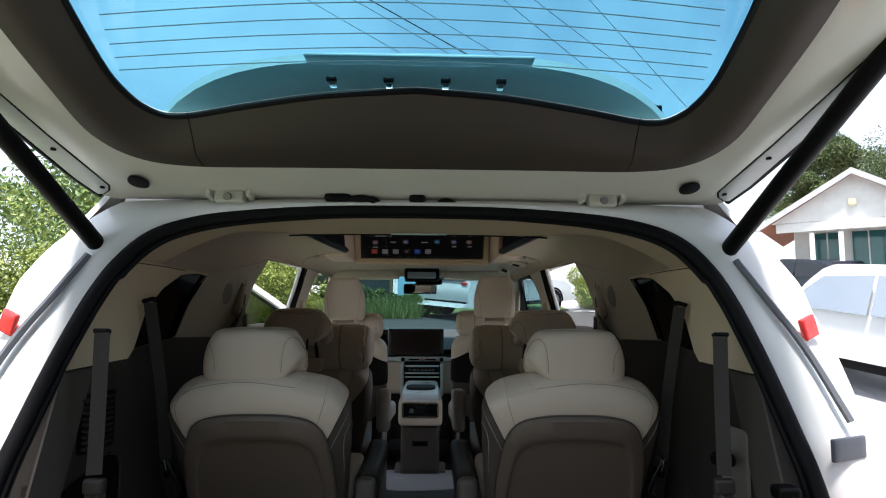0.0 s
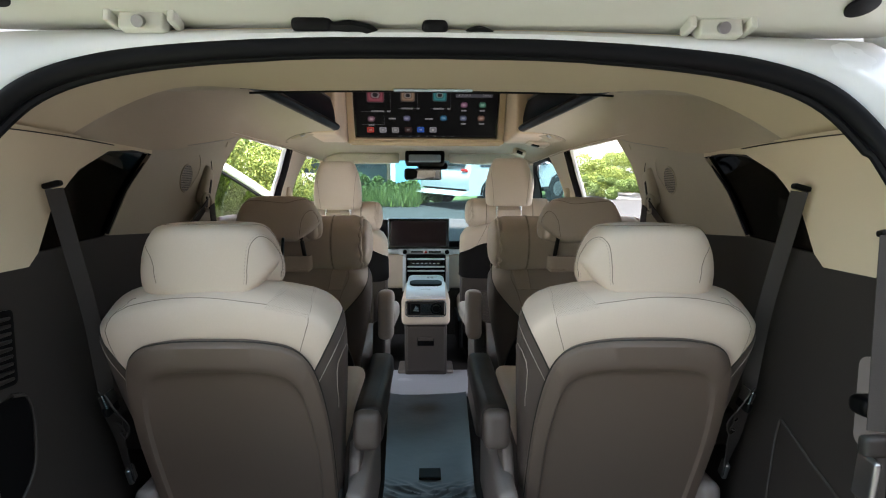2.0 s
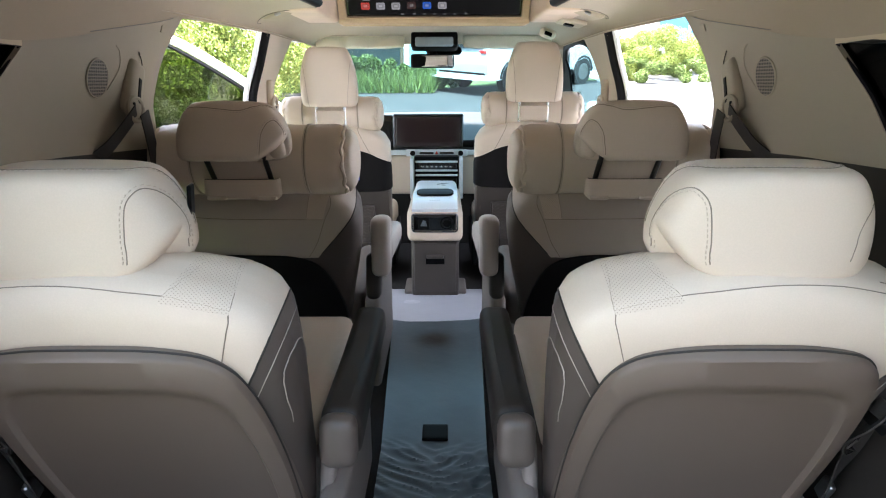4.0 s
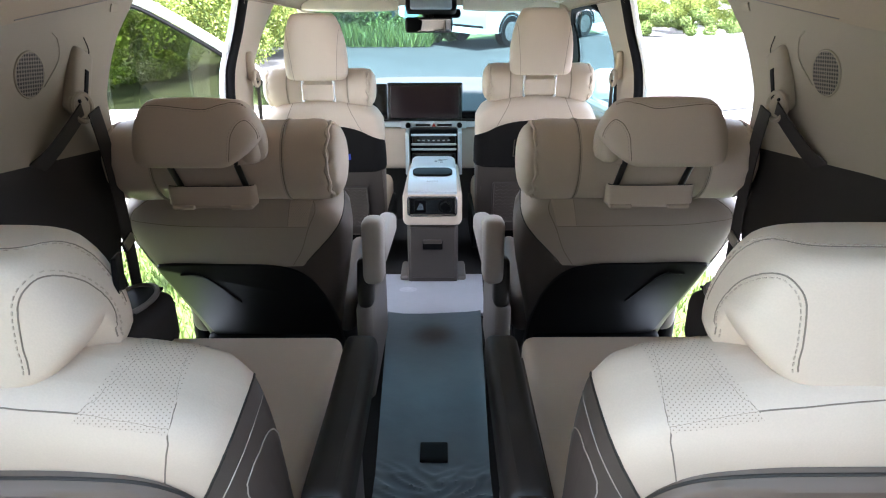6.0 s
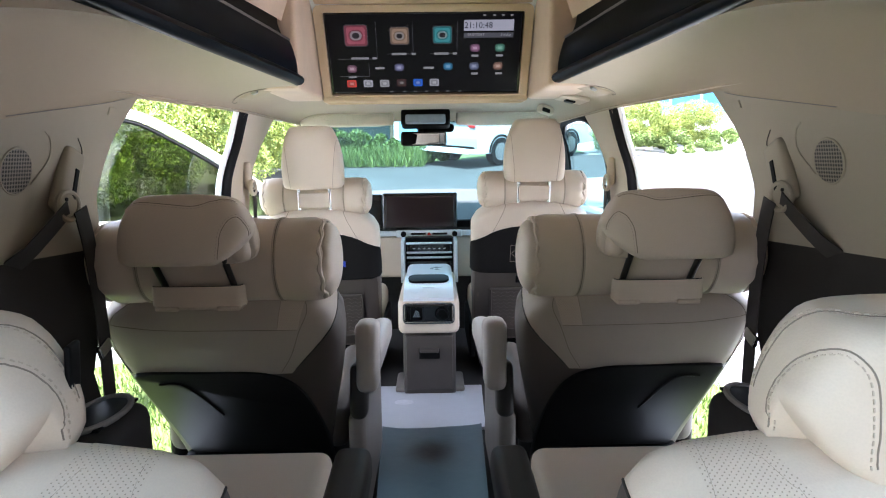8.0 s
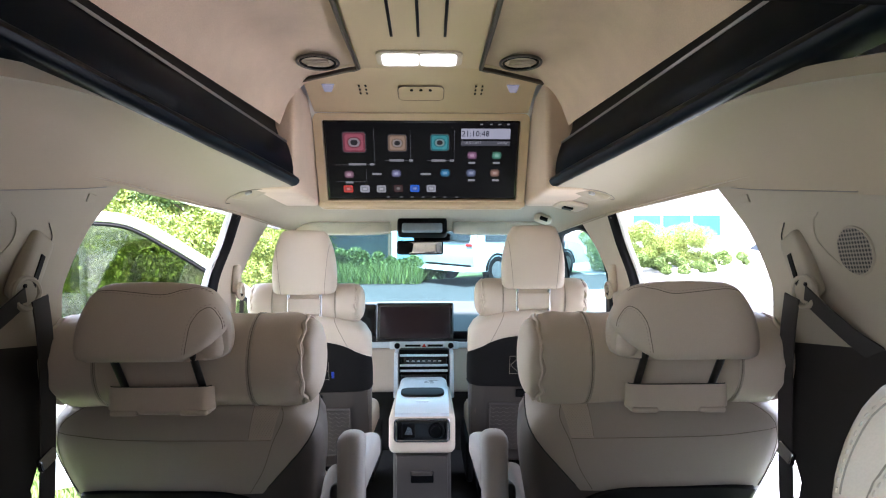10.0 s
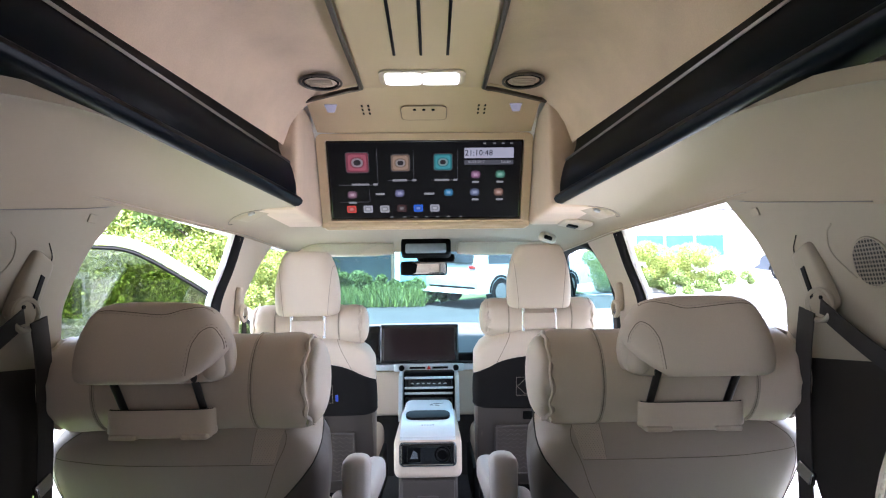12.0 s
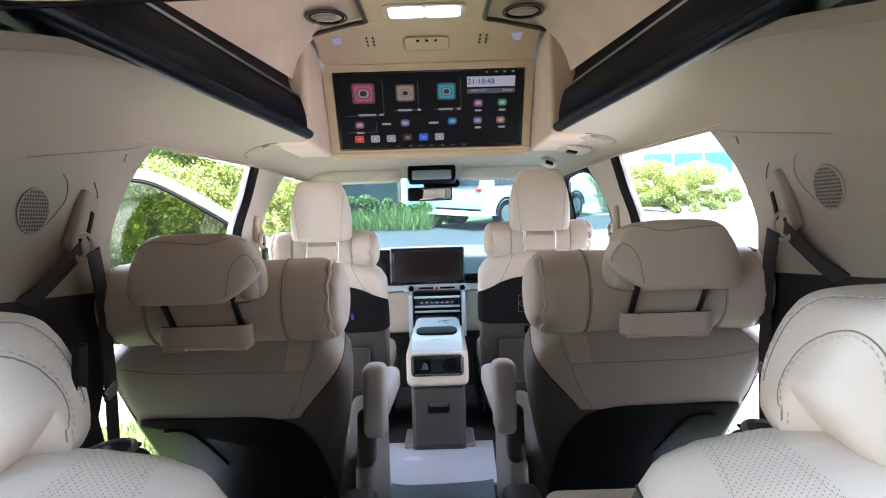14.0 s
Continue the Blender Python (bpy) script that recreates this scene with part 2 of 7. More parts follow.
def rbox(loc, size, r=0.01, rot=(0, 0, 0), n=6, deform=None):
    """A box with rounded edges."""
    bm = bmesh.new()
    s = Vector(size) / 2
    r = min(r, *(0.98 * c for c in s))
    k = 3
    axis = lambda h: sorted({round(-h + r * (1 - math.cos(i / k * math.pi / 2)), 6) for i in range(k + 1)} | {round(h - r * (1 - math.cos(i / k * math.pi / 2)), 6) for i in range(k + 1)} | {round(-h + r + (2 * h - 2 * r) * i / n, 6) for i in range(n + 1)})
    m = Matrix.LocRotScale(Vector(loc), Euler([radians(a) for a in rot]), None)
    ax = [axis(c) for c in s]
    made = {}

    def vert(p):
        key = tuple(round(c, 5) for c in p)
        if key not in made:
            q = Vector([max(-h + r, min(h - r, c)) for c, h in zip(p, s)])
            d = Vector(p) - q
            q = q + d.normalized() * r if d.length > 1e-7 else q
            q = deform(q) if deform else q
            made[key] = bm.verts.new(m @ q)
        return made[key]

    for a in range(3):
        b, c = (a + 1) % 3, (a + 2) % 3
        for side in (-1, 1):
            for i in range(len(ax[b]) - 1):
                for j in range(len(ax[c]) - 1):
                    q = []
                    for u, v in ((i, j), (i + 1, j), (i + 1, j + 1), (i, j + 1)):
                        p = [0, 0, 0]
                        p[a], p[b], p[c] = side * s[a], ax[b][u], ax[c][v]
                        q.append(vert(p))
                    if len(set(q)) > 2:
                        try:
                            bm.faces.new(list(dict.fromkeys(q)))
                        except ValueError:
                            pass
    return bm


def merge(*bms):
    """Joins pieces of one part into its mesh."""
    out = bmesh.new()
    for b in bms:
        me = bpy.data.meshes.new("piece")
        b.to_mesh(me)
        b.free()
        out.from_mesh(me)
        bpy.data.meshes.remove(me)
    return out


def tube(pts, r, seg=8, closed=False, flat=1.0, side=None):
    """A tube along points; flat squeezes it along its second axis."""
    bm = bmesh.new()
    pts = [Vector(p) for p in pts]
    rings, n = [], len(pts)
    up = Vector(side) if side else None
    for i, p in enumerate(pts):
        if closed:
            t = pts[(i + 1) % n] - pts[i - 1]
        else:
            t = pts[min(i + 1, n - 1)] - pts[max(i - 1, 0)]
        t.normalize()
        if up is None:
            up = t.orthogonal().normalized()
        a = (up - t * up.dot(t)).normalized()
        if side is None:
            up = a
        b = t.cross(a)
        rr = r(i / max(n - 1, 1)) if callable(r) else r
        rings.append([bm.verts.new(p + a * rr * math.cos(2 * math.pi * k / seg) + b * rr * flat * math.sin(2 * math.pi * k / seg)) for k in range(seg)])
    for i in range(n if closed else n - 1):
        x, y = rings[i], rings[(i + 1) % n]
        for k in range(seg):
            bm.faces.new((x[k], x[(k + 1) % seg], y[(k + 1) % seg], y[k]))
    if not closed:
        bm.faces.new(rings[0][::-1])
        bm.faces.new(rings[-1])
    return bm


def strap(pts, width, thick, side):
    """A flat band along points, wide along side."""
    bm = bmesh.new()
    rows, n = [], len(pts)
    pts = [Vector(p) for p in pts]
    for i, p in enumerate(pts):
        t = (pts[min(i + 1, n - 1)] - pts[max(i - 1, 0)]).normalized()
        w = Vector(side[i] if isinstance(side, list) else side)
        w = (w - t * w.dot(t)).normalized() * width / 2
        d = t.cross(w).normalized() * thick / 2
        rows.append([bm.verts.new(p + w * a + d * b) for a, b in ((-1, -1), (1, -1), (1, 1), (-1, 1))])
    for x, y in zip(rows, rows[1:]):
        for k in range(4):
            bm.faces.new((x[k], x[(k + 1) % 4], y[(k + 1) % 4], y[k]))
    bm.faces.new(rows[0][::-1])
    bm.faces.new(rows[-1])
    return bm


def bezier(ctrl, n=10):
    """A smooth line through the points given."""
    c = [Vector(p) for p in ctrl]
    c = [2 * c[0] - c[1], *c, 2 * c[-1] - c[-2]]
    out = []
    for i in range(1, len(c) - 2):
        for k in range(n):
            u = k / n
            out.append(0.5 * ((2 * c[i]) + (-c[i - 1] + c[i + 1]) * u + (2 * c[i - 1] - 5 * c[i] + 4 * c[i + 1] - c[i + 2]) * u * u + (-c[i - 1] + 3 * c[i] - 3 * c[i + 1] + c[i + 2]) * u ** 3))
    return out + [c[-2]]


def sheet(fn, us, vs, thick=None):
    """A surface fn(u, v); thick: the way by which its back is set off."""
    bm = bmesh.new()
    g = [[bm.verts.new(fn(u, v)) for v in vs] for u in us]
    for i in range(len(us) - 1):
        for j in range(len(vs) - 1):
            bm.faces.new((g[i][j], g[i + 1][j], g[i + 1][j + 1], g[i][j + 1]))
    if thick is not None:
        ex = bmesh.ops.extrude_face_region(bm, geom=bm.faces[:])
        bmesh.ops.translate(bm, verts=[e for e in ex["geom"] if isinstance(e, bmesh.types.BMVert)], vec=Vector(thick))
    return bm


def prism(poly, place, way, bevel=0.0, seg=2):
    """An outline of points (a, b), put in the world by place(a, b), made as thick as way."""
    bm = bmesh.new()
    f = bm.faces.new([bm.verts.new(place(a, b)) for a, b in poly])
    ex = bmesh.ops.extrude_face_region(bm, geom=[f])
    top = [e for e in ex["geom"] if isinstance(e, bmesh.types.BMVert)]
    bmesh.ops.translate(bm, verts=top, vec=Vector(way))
    if bevel:
        bmesh.ops.bevel(bm, geom=bm.edges[:], offset=bevel, segments=seg, affect="EDGES", profile=0.6)
    return bm


def rounded(w, h, r, n=5, taper=1.0, cx=0.0, cy=0.0):
    """A rounded rectangle's outline; taper narrows its top."""
    out = []
    for sx, sy, a0 in ((1, 1, 0), (-1, 1, 90), (-1, -1, 180), (1, -1, 270)):
        for i in range(n + 1):
            a = radians(a0 + 90 * i / n)
            x, y = sx * (w / 2 - r) + r * math.cos(a), sy * (h / 2 - r) + r * math.sin(a)
            out.append((cx + x * (1 + (taper - 1) * (y / h + 0.5)), cy + y))
    return out


def cylinder(p0, p1, r0, r1=None, seg=20):
    p0, p1 = Vector(p0), Vector(p1)
    return tube([p0, p1], lambda u: r0 + ((r1 if r1 is not None else r0) - r0) * u, seg)


def split(bm, co, no):
    """Two copies of a mesh, cut by a plane: the half that no points to, and the other."""
    a, b = bm.copy(), bm.copy()
    bm.free()
    for m, inner in ((a, True), (b, False)):
        bmesh.ops.bisect_plane(m, geom=m.verts[:] + m.edges[:] + m.faces[:], plane_co=co, plane_no=no, clear_inner=inner, clear_outer=not inner)
    return a, b


def skin(bm, cuts, offset=0.0015):
    """A patch of a mesh's surface inside the planes (co, no), lifted a little."""
    m = bm.copy()
    for co, no in cuts:
        bmesh.ops.bisect_plane(m, geom=m.verts[:] + m.edges[:] + m.faces[:], plane_co=co, plane_no=no, clear_inner=True)
    bmesh.ops.recalc_face_normals(m, faces=m.faces)
    m.normal_update()
    for v in m.verts:
        v.co += v.normal * offset
    return m


def seam(bm, co, no, keep=None, r=0.0012, lift=0.0002):
    """A thin cord where a plane meets a mesh's surface."""
    m = bm.copy()
    m.normal_update()
    cut = bmesh.ops.bisect_plane(m, geom=m.verts[:] + m.edges[:] + m.faces[:], plane_co=co, plane_no=no)["geom_cut"]
    out = bmesh.new()
    for e in cut:
        if isinstance(e, bmesh.types.BMEdge):
            a, b = (v.co + v.normal * lift for v in e.verts)
            if (b - a).length < 1e-5 or (keep and not (keep(a) and keep(b))):
                continue
            t = (b - a).normalized()
            u = t.orthogonal().normalized()
            w = t.cross(u)
            ring = [[out.verts.new(p + (u * math.cos(k * math.pi / 2.5) + w * math.sin(k * math.pi / 2.5)) * r) for k in range(5)] for p in (a - t * r * 0.5, b + t * r * 0.5)]
            for k in range(5):
                out.faces.new((ring[0][k], ring[0][(k + 1) % 5], ring[1][(k + 1) % 5], ring[1][k]))
    m.free()
    return out


def on_surface(bm, pts, r=0.0011, lift=0.0, step=0.006):
    """A cord laid along points on a mesh's surface, and its line of (place, normal)."""
    bmesh.ops.recalc_face_normals(bm, faces=bm.faces)
    tree_ = BVHTree.FromBMesh(bm)
    way, line = bezier(pts, 12), []
    for p in way:
        co, no, _, _ = tree_.find_nearest(p)
        if not line or (co - line[-1][0]).length > step * 0.5:
            line.append((co + no * lift, no))
    return tube([p for p, _ in line], r, 6), line


def stitches(line, off=0.004, long=0.0042, gap=0.0034, r=0.0007):
    """Short stitches beside a line on a surface, as one piece of sewing."""
    out, run = [], 0.0
    for (p, n), (q, _) in zip(line, line[1:]):
        t = q - p
        d = t.length
        if d < 1e-6:
            continue
        t /= d
        w = t.cross(n).normalized() * off
        while run < d:
            a = p + t * run + w + n * 0.0002
            out.append(tube([a, a + t * long * 0.5 + n * 0.0005, a + t * long], r, 4))
            run += long + gap
        run -= d
    return merge(*out)


def lerp_table(tab, z):
    for (a, x), (b, y) in zip(tab, tab[1:]):
        if z <= b:
            return x + (y - x) * max(0.0, (z - a) / (b - a))
    return tab[-1][1]


# ---- the van's shell ----
FLOOR = 0.45
SIDE = [(0.40, 0.76), (0.9, 0.79), (1.37, 0.80), (1.53, 0.80), (1.65, 0.777), (1.75, 0.735), (1.80, 0.70), (1.84, 0.655), (1.87, 0.60)]


def side_x(y, z):
    return lerp_table(SIDE, z) + max(0.0, 2.0 - y) * 0.10 * (1 if z < 1.6 else max(0.0, 1 - (z - 1.6) * 6))


def side_panel(poly, s, inset=0.0, thick=0.04, bend=None):
    """A panel of the side wall from its outline in (y, z), bent to the wall's shape."""
    bm = bmesh.new()
    bm.faces.new([bm.verts.new((0, y, z)) for y, z in poly])
    lo, hi = min(z for _, z in poly), max(z for _, z in poly)
    cuts = [((0, 0, c), (0, 0, 1)) for c in np.arange(math.floor(lo / 0.04) * 0.04 + 0.04, hi, 0.04)]
    ya, yb = min(y for y, _ in poly), max(y for y, _ in poly)
    cuts += [((0, c, 0), (0, 1, 0)) for c in np.arange(ya + 0.1, yb, 0.1)]
    for co, no in cuts:
        bmesh.ops.bisect_plane(bm, geom=bm.verts[:] + bm.edges[:] + bm.faces[:], plane_co=co, plane_no=no)
    ex = bmesh.ops.extrude_face_region(bm, geom=bm.faces[:])
    back = {e for e in ex["geom"] if isinstance(e, bmesh.types.BMVert)}
    for v in bm.verts:
        v.co.x = s * ((bend(v.co.z) if bend else side_x(v.co.y, v.co.z)) - inset + (thick if v in back else 0))
    return bm


def arc_poly(pts, n=6):
    return [(p.x, p.y) for p in bezier([(a, b, 0) for a, b in pts], n)]


def post_x(z):
    """Half width of the cabin at the door pillars, which lean in less than the rear quarters."""
    return 0.80 - 0.05 * max(0.0, (z - 1.5) / 0.285) ** 1.5


# floor of the cabin
bm = rbox((0, 3.55, FLOOR - 0.06), (1.66, 4.1, 0.1), 0.02)
solo("floor", bm, CARPET, "dark brown carpeted cabin floor", "floor", kind="structure")
bm = rbox((0, 5.48, 0.80), (1.7, 0.05, 0.8), 0.01)
solo("wall_front", bm, CARPET, "dark carpeted bulkhead under the dashboard", "bulkhead", kind="structure")
step = thing("floor_step", (0, 4.18, FLOOR), "pale grey film-covered floor plate before the console", "floor plate", kind="structure")
part("plate", prism([(-0.25, 3.955), (0.22, 3.955), (0.24, 4.42), (-0.27, 4.42)], lambda a, b: Vector((a, b, FLOOR - 0.01)), (0, 0, 0.014), 0.003), FILM, step, smooth=False)


def mat_surface(u, v):
    y = 2.55 + 1.41 * u
    w = 0.165 + 0.045 * max(0.0, (y - 2.9)) / 1.05
    x = -w + 2 * w * v - 0.008 * u
    z = FLOOR + 0.006 + 0.004 * math.sin(9 * x + 3 * y)
    if y < 2.98:
        z += 0.010 * ((1 - abs(noise.noise(Vector((x * 13 + 9 * y, y * 30 - 14 * abs(x), 2))))) ** 4 - 0.4) * min(1, (2.98 - y) * 9)
    z += 0.008 * (abs(v - 0.5) * 2) ** 6
    return Vector((x, y, z))


mat_thing = thing("floor_mat", (0, 3.2, FLOOR), "blue-grey aisle mat with creased plastic film and a square cut-out", "floor mat")
bm = sheet(mat_surface, [i / 180 for i in range(181)], [i / 60 for i in range(61)], (0, 0, -0.006))
part("mat", bm, MATGREY, mat_thing)
part("cut_out", rbox((0, 3.0, FLOOR + 0.012), (0.084, 0.085, 0.012), 0.004), BLACK, mat_thing, "black square recess")
part("scuff", prism([(0.045 * math.cos(i * 0.4), 4.22 + 0.03 * math.sin(i * 0.4)) for i in range(16)], lambda a, b: Vector((a - 0.14, b, FLOOR + 0.0035)), (0, 0, 0.0012)), mat("scuffed_film", (0.5, 0.5, 0.54), 0.5, scale=60, var=0.3), step)

# side walls, on both sides of the van
for s, side in ((-1, "left"), (1, "right")):
    wall = thing("wall_" + side, (s * 0.8, 2.4, FLOOR), "beige and dark brown moulded quarter trim", "trim panel", kind="structure")
    dark = [(1.742, 1.364), (1.665, 1.13), (1.595, 0.92), (1.525, 0.74), (1.50, 0.46), (2.95, 0.46), (3.02, 0.60), (3.05, 0.80), (2.97, 0.98), (2.94, 1.10), (3.0, 1.22), (3.035, 1.385), (2.6, 1.41), (2.3, 1.42), (2.03, 1.40), (2.0, 1.375)]
    part("lower_panel", side_panel(dark, s), DARKTRIM, wall, "dark brown lower quarter panel")
    part("armrest_ledge", rbox((s * 0.745, 2.62, 0.92), (0.12, 0.68, 0.10), 0.03, deform=None), DARKTRIM, wall)
    # added strip: daylight on the lower panel's tail edge, given as lighter colour
    part("tail_lower_cover", side_panel([(1.742, 1.360), (1.665, 1.13), (1.595, 0.92), (1.525, 0.74), (1.50, 0.46), (1.60, 0.46), (1.63, 0.74), (1.70, 0.92), (1.775, 1.13), (1.85, 1.364)], s, 0.006, 0.02), LITTRIM, wall, "tail edge of the lower panel, lightened for daylight")
    pillar_c = [(3.035, 1.385), (3.035, 1.50), (3.07, 1.60), (3.15, 1.753), (2.95, 1.728), (2.72, 1.694), (2.5, 1.656), (2.50, 1.635), (2.42, 1.555), (2.3, 1.42), (2.6, 1.41)]
    part("pillar_panel", side_panel(pillar_c, s), QUARTER, wall, "beige rear pillar panel, darkened for cabin shade")
    pillar_d = [(1.742, 1.364), (2.0, 1.375), (2.03, 1.40), (2.08, 1.49), (2.17, 1.575), (2.28, 1.625), (2.40, 1.637), (2.50, 1.635), (2.5, 1.648), (2.2, 1.648), (2.0, 1.648), (1.87, 1.648), (1.835, 1.63), (1.80, 1.54), (1.775, 1.45)]
    part("tail_pillar_panel", side_panel(pillar_d, s), GATELIT, wall, "beige tail pillar panel")
    win = thing("window_" + ("1" if s < 0 else "2"), (s * 0.82, 2.3, 1.5), "dark tinted rear quarter window", "window", kind="structure")
    part("pane", side_panel([(1.97, 1.35), (2.36, 1.35), (2.56, 1.645), (2.2, 1.645)], s, -0.012, 0.005), DARKGLASS, win)
    part("window_frame", tube([(s * (side_x(y, z) + 0.005), y, z) for y, z in arc_poly([(2.30, 1.425), (2.42, 1.558), (2.50, 1.633), (2.40, 1.634), (2.28, 1.622), (2.17, 1.573), (2.08, 1.49), (2.03, 1.40)], 5)], 0.0045, 6), RUBBER, win)
    # pillar between the doors, and the rails over them
    pb = thing("pillar_" + side, (s * 0.78, 4.12, FLOOR), "beige door pillar with a dark rubber seal", "pillar", kind="structure")
    part("pillar_trim", side_panel([(4.0, 0.5), (4.2, 0.5), (4.2, 1.36), (4.24, 1.5), (4.37, 1.645), (4.54, 1.80), (4.08, 1.80), (4.07, 1.64), (3.985, 1.5), (3.97, 1.36)], s, 0.0, 0.05, post_x), TRIMBEIGE, pb)
    part("door_seal", tube([(s * (post_x(z) + 0.014), y, z) for y, z in arc_poly([(3.965, 0.52), (3.96, 1.0), (3.945, 1.36), (3.975, 1.5), (4.06, 1.64), (4.085, 1.74), (4.09, 1.80)], 6)], 0.023, 10, flat=0.6, side=(s, 0, 0)), RUBBER, pb)
    part("seal_edge", tube([(s * (post_x(z) + 0.032), y - 0.012, z) for y, z in arc_poly([(3.95, 0.52), (3.945, 1.0), (3.93, 1.36), (3.96, 1.5), (4.045, 1.64), (4.07, 1.74), (4.075, 1.80)], 6)], 0.012, 8), WHITE, pb, "white door frame edge")
    part("rocker", rbox((s * 0.86, 3.6, 0.40), (0.2, 2.2, 0.14), 0.03), WHITE, pb)
    ra = thing("roof_rail_" + side, (s * 0.72, 3.7, 1.8), "beige roof side rail over the door openings", "roof rail", kind="structure")
    part("rail", sheet(lambda u, v: Vector((s * (0.735 + 0.10 * math.sin(math.pi * v) + 0.02 * v), 3.0 + 2.25 * u, 1.755 + 0.025 * min(1, u * 2) - 0.012 * max(0, u - 0.5) * 2 + 0.12 * v)), [i / 20 for i in range(21)], [i / 5 for i in range(6)], (s * 0.02, 0, 0.02)), TRIMBEIGE, ra)
    part("outer_skin", rbox((s * 0.87, 3.63, 1.86), (0.08, 3.04, 0.12), 0.03), WHITE, ra)

# headliner between the beams and the windows
XB = lambda y: 0.47 + 0.145 * max(0.0, 3.75 - y)
ZB = lambda y: 1.849 + 0.028 * max(0.0, 3.75 - y)


def lining_edge(y):
    """The lower edge of the side headliner: half width and height. It runs down towards the tail."""
    back = max(0.0, 3.12 - y)
    z = 1.745 + 0.03 * min(1.0, max(0.0, y - 3.0)) - 0.16 * min(back, 0.65)
    return 0.742 + (lerp_table(SIDE, z) - 0.008 - 0.742) * min(1.0, back / 0.15), z


def lining(x, y):
    """Height of the side headliner at a place."""
    xb = XB(y)
    xe, zt = lining_edge(y)
    zb = ZB(y) - 0.03 * max(0.0, (2.9 - y) / 0.75) ** 3
    q = min(1.0, max(0.0, (abs(x) - xb) / (xe - xb)))
    return zt + (zb - zt) * max(0.0, 1 - q ** 2.2) ** 0.5


def header(u, v):
    """The lining along the top of the tail opening, which falls to the pillars at both ends."""
    a = -1 + 2 * v
    y = 1.872 + 0.262 * u
    ends = 1 - min(1.0, max(0.0, (abs(a) - 0.42) / 0.3))
    z = 1.776 - 0.028 * u ** 1.3 * ends + 0.008 * math.sin(math.pi * u) - 0.05 * abs(a) ** 3 - 0.088 * (max(0.0, abs(a) - 0.60) / 0.40) ** 1.7
    return Vector((a * 0.80, y - 0.04 * abs(a) ** 3 * (1 - u), z))


def head_side(s):
    """The side headliner: it leaves the tail header in one sweep and runs to the front."""
    def fn(u, v):
        y = 2.134 + 1.676 * u
        x = XB(y) + (lining_edge(y)[0] - XB(y)) * math.sin(v * math.pi / 2)
        p = Vector((s * x, y, lining(x, y)))
        k = min(1.0, (y - 2.134) / 0.72)
        if k >= 1:
            return p
        q = header(1.0, 0.5 + s * (0.41 + 0.38 * v) / 1.6)
        kx = 1 - (1 - min(1.0, k / (0.4 - 0.3 * v))) ** 2
        kz = 0.45 * k + 0.55 * k * k * (3 - 2 * k)
        return Vector((q.x + (p.x - q.x) * kx, y, q.z + (p.z - q.z) * kz))
    us = [0.43 * (i / 24) ** 1.3 for i in range(24)] + [0.43 + 0.57 * i / 20 for i in range(21)]
    return sheet(fn, us, [i / 18 for i in range(19)], (s * 0.012, 0, 0.03))


head = thing("ceiling", (0, 3.2, 2.24), "beige suede raised roof lining", "ceiling", kind="structure")
bms = [head_side(-1), head_side(1)]
part("side_lining", merge(*bms), BEIGE, head, "beige fabric headliner")


def dome(u, v):
    y = 2.16 + 1.635 * u
    x0 = XB(y) + 0.045
    x = -x0 + 2 * x0 * v
    k = abs(2 * v - 1)
    return Vector((x, y, 2.25 - 0.18 * k ** 10))


part("raised_lining", sheet(dome, [i / 24 for i in range(25)], [i / 40 for i in range(41)], (0, 0, 0.03)), SUEDE, head, "warm beige suede lining")


def fore(u, v):
    y = 3.81 + 1.41 * u
    x = 0.742 * math.sin((-1 + 2 * v) * math.pi / 2)
    return Vector((x, y, lining(x, min(y, 4.2)) - 0.05 * max(0.0, (y - 5.06) / 0.16) ** 2))


bm = sheet(fore, [i / 24 for i in range(25)], [i / 40 for i in range(41)], (0, 0, 0.03))
for f in [f for f in bm.faces if abs(f.calc_center_median().x) < 0.53 and f.calc_center_median().y < 4.28]:
    bm.faces.remove(f)
part("front_lining", bm, BEIGE, head, "beige fabric headliner over the front seats")


part("rear_header", sheet(header, [i / 12 for i in range(13)], [i / 40 for i in range(41)], (0, 0, 0.03)), GATELIT, head, "beige tail header lining, coloured lighter for gate light")
for s in (-1, 1):
    part("header_seam", tube([(s * (side_x(y, z) - 0.004), y, z - 0.004) for y, z in arc_poly([(1.86, 1.640), (2.0, 1.643), (2.15, 1.645), (2.29, 1.644)], 6)], 0.0014, 5), DARKTRIM, head, "fine joint under the header")
    part("lining_joint", tube([(s * (lining_edge(y)[0] - 0.001), y, lining_edge(y)[1] - 0.001) for y in [2.70 + 0.42 * i / 16 for i in range(17)]], 0.0011, 5), GREYTRIM, head, "fine joint under the headliner")
part("header_lip", tube([(x, 2.138, 1.747 - 0.05 * (abs(x) / 0.8) ** 3) for x in [-0.40 + 0.80 * i / 20 for i in range(21)]], 0.0025, 6), BLACK, head, "dark lip along the header's edge")
part("film_strip", rbox((0.0, 2.124, 1.747), (0.172, 0.012, 0.005), 0.0022), mat("pale_blue_film", (0.55, 0.68, 0.72), 0.2, var=0.2, bump=0.3, scale=80, dist=0.002), head, "strip of pale film left on the header")
part("header_return", sheet(lambda u, v: Vector((-0.42 + 0.84 * v, 2.137 + 0.03 * u, 1.757 + 0.07 * u - 0.05 * (0.525 * abs(2 * v - 1)) ** 3)), [0, 0.5, 1], [i / 20 for i in range(21)], (0, 0.004, 0)), BLACK, head, "dark return behind the header")
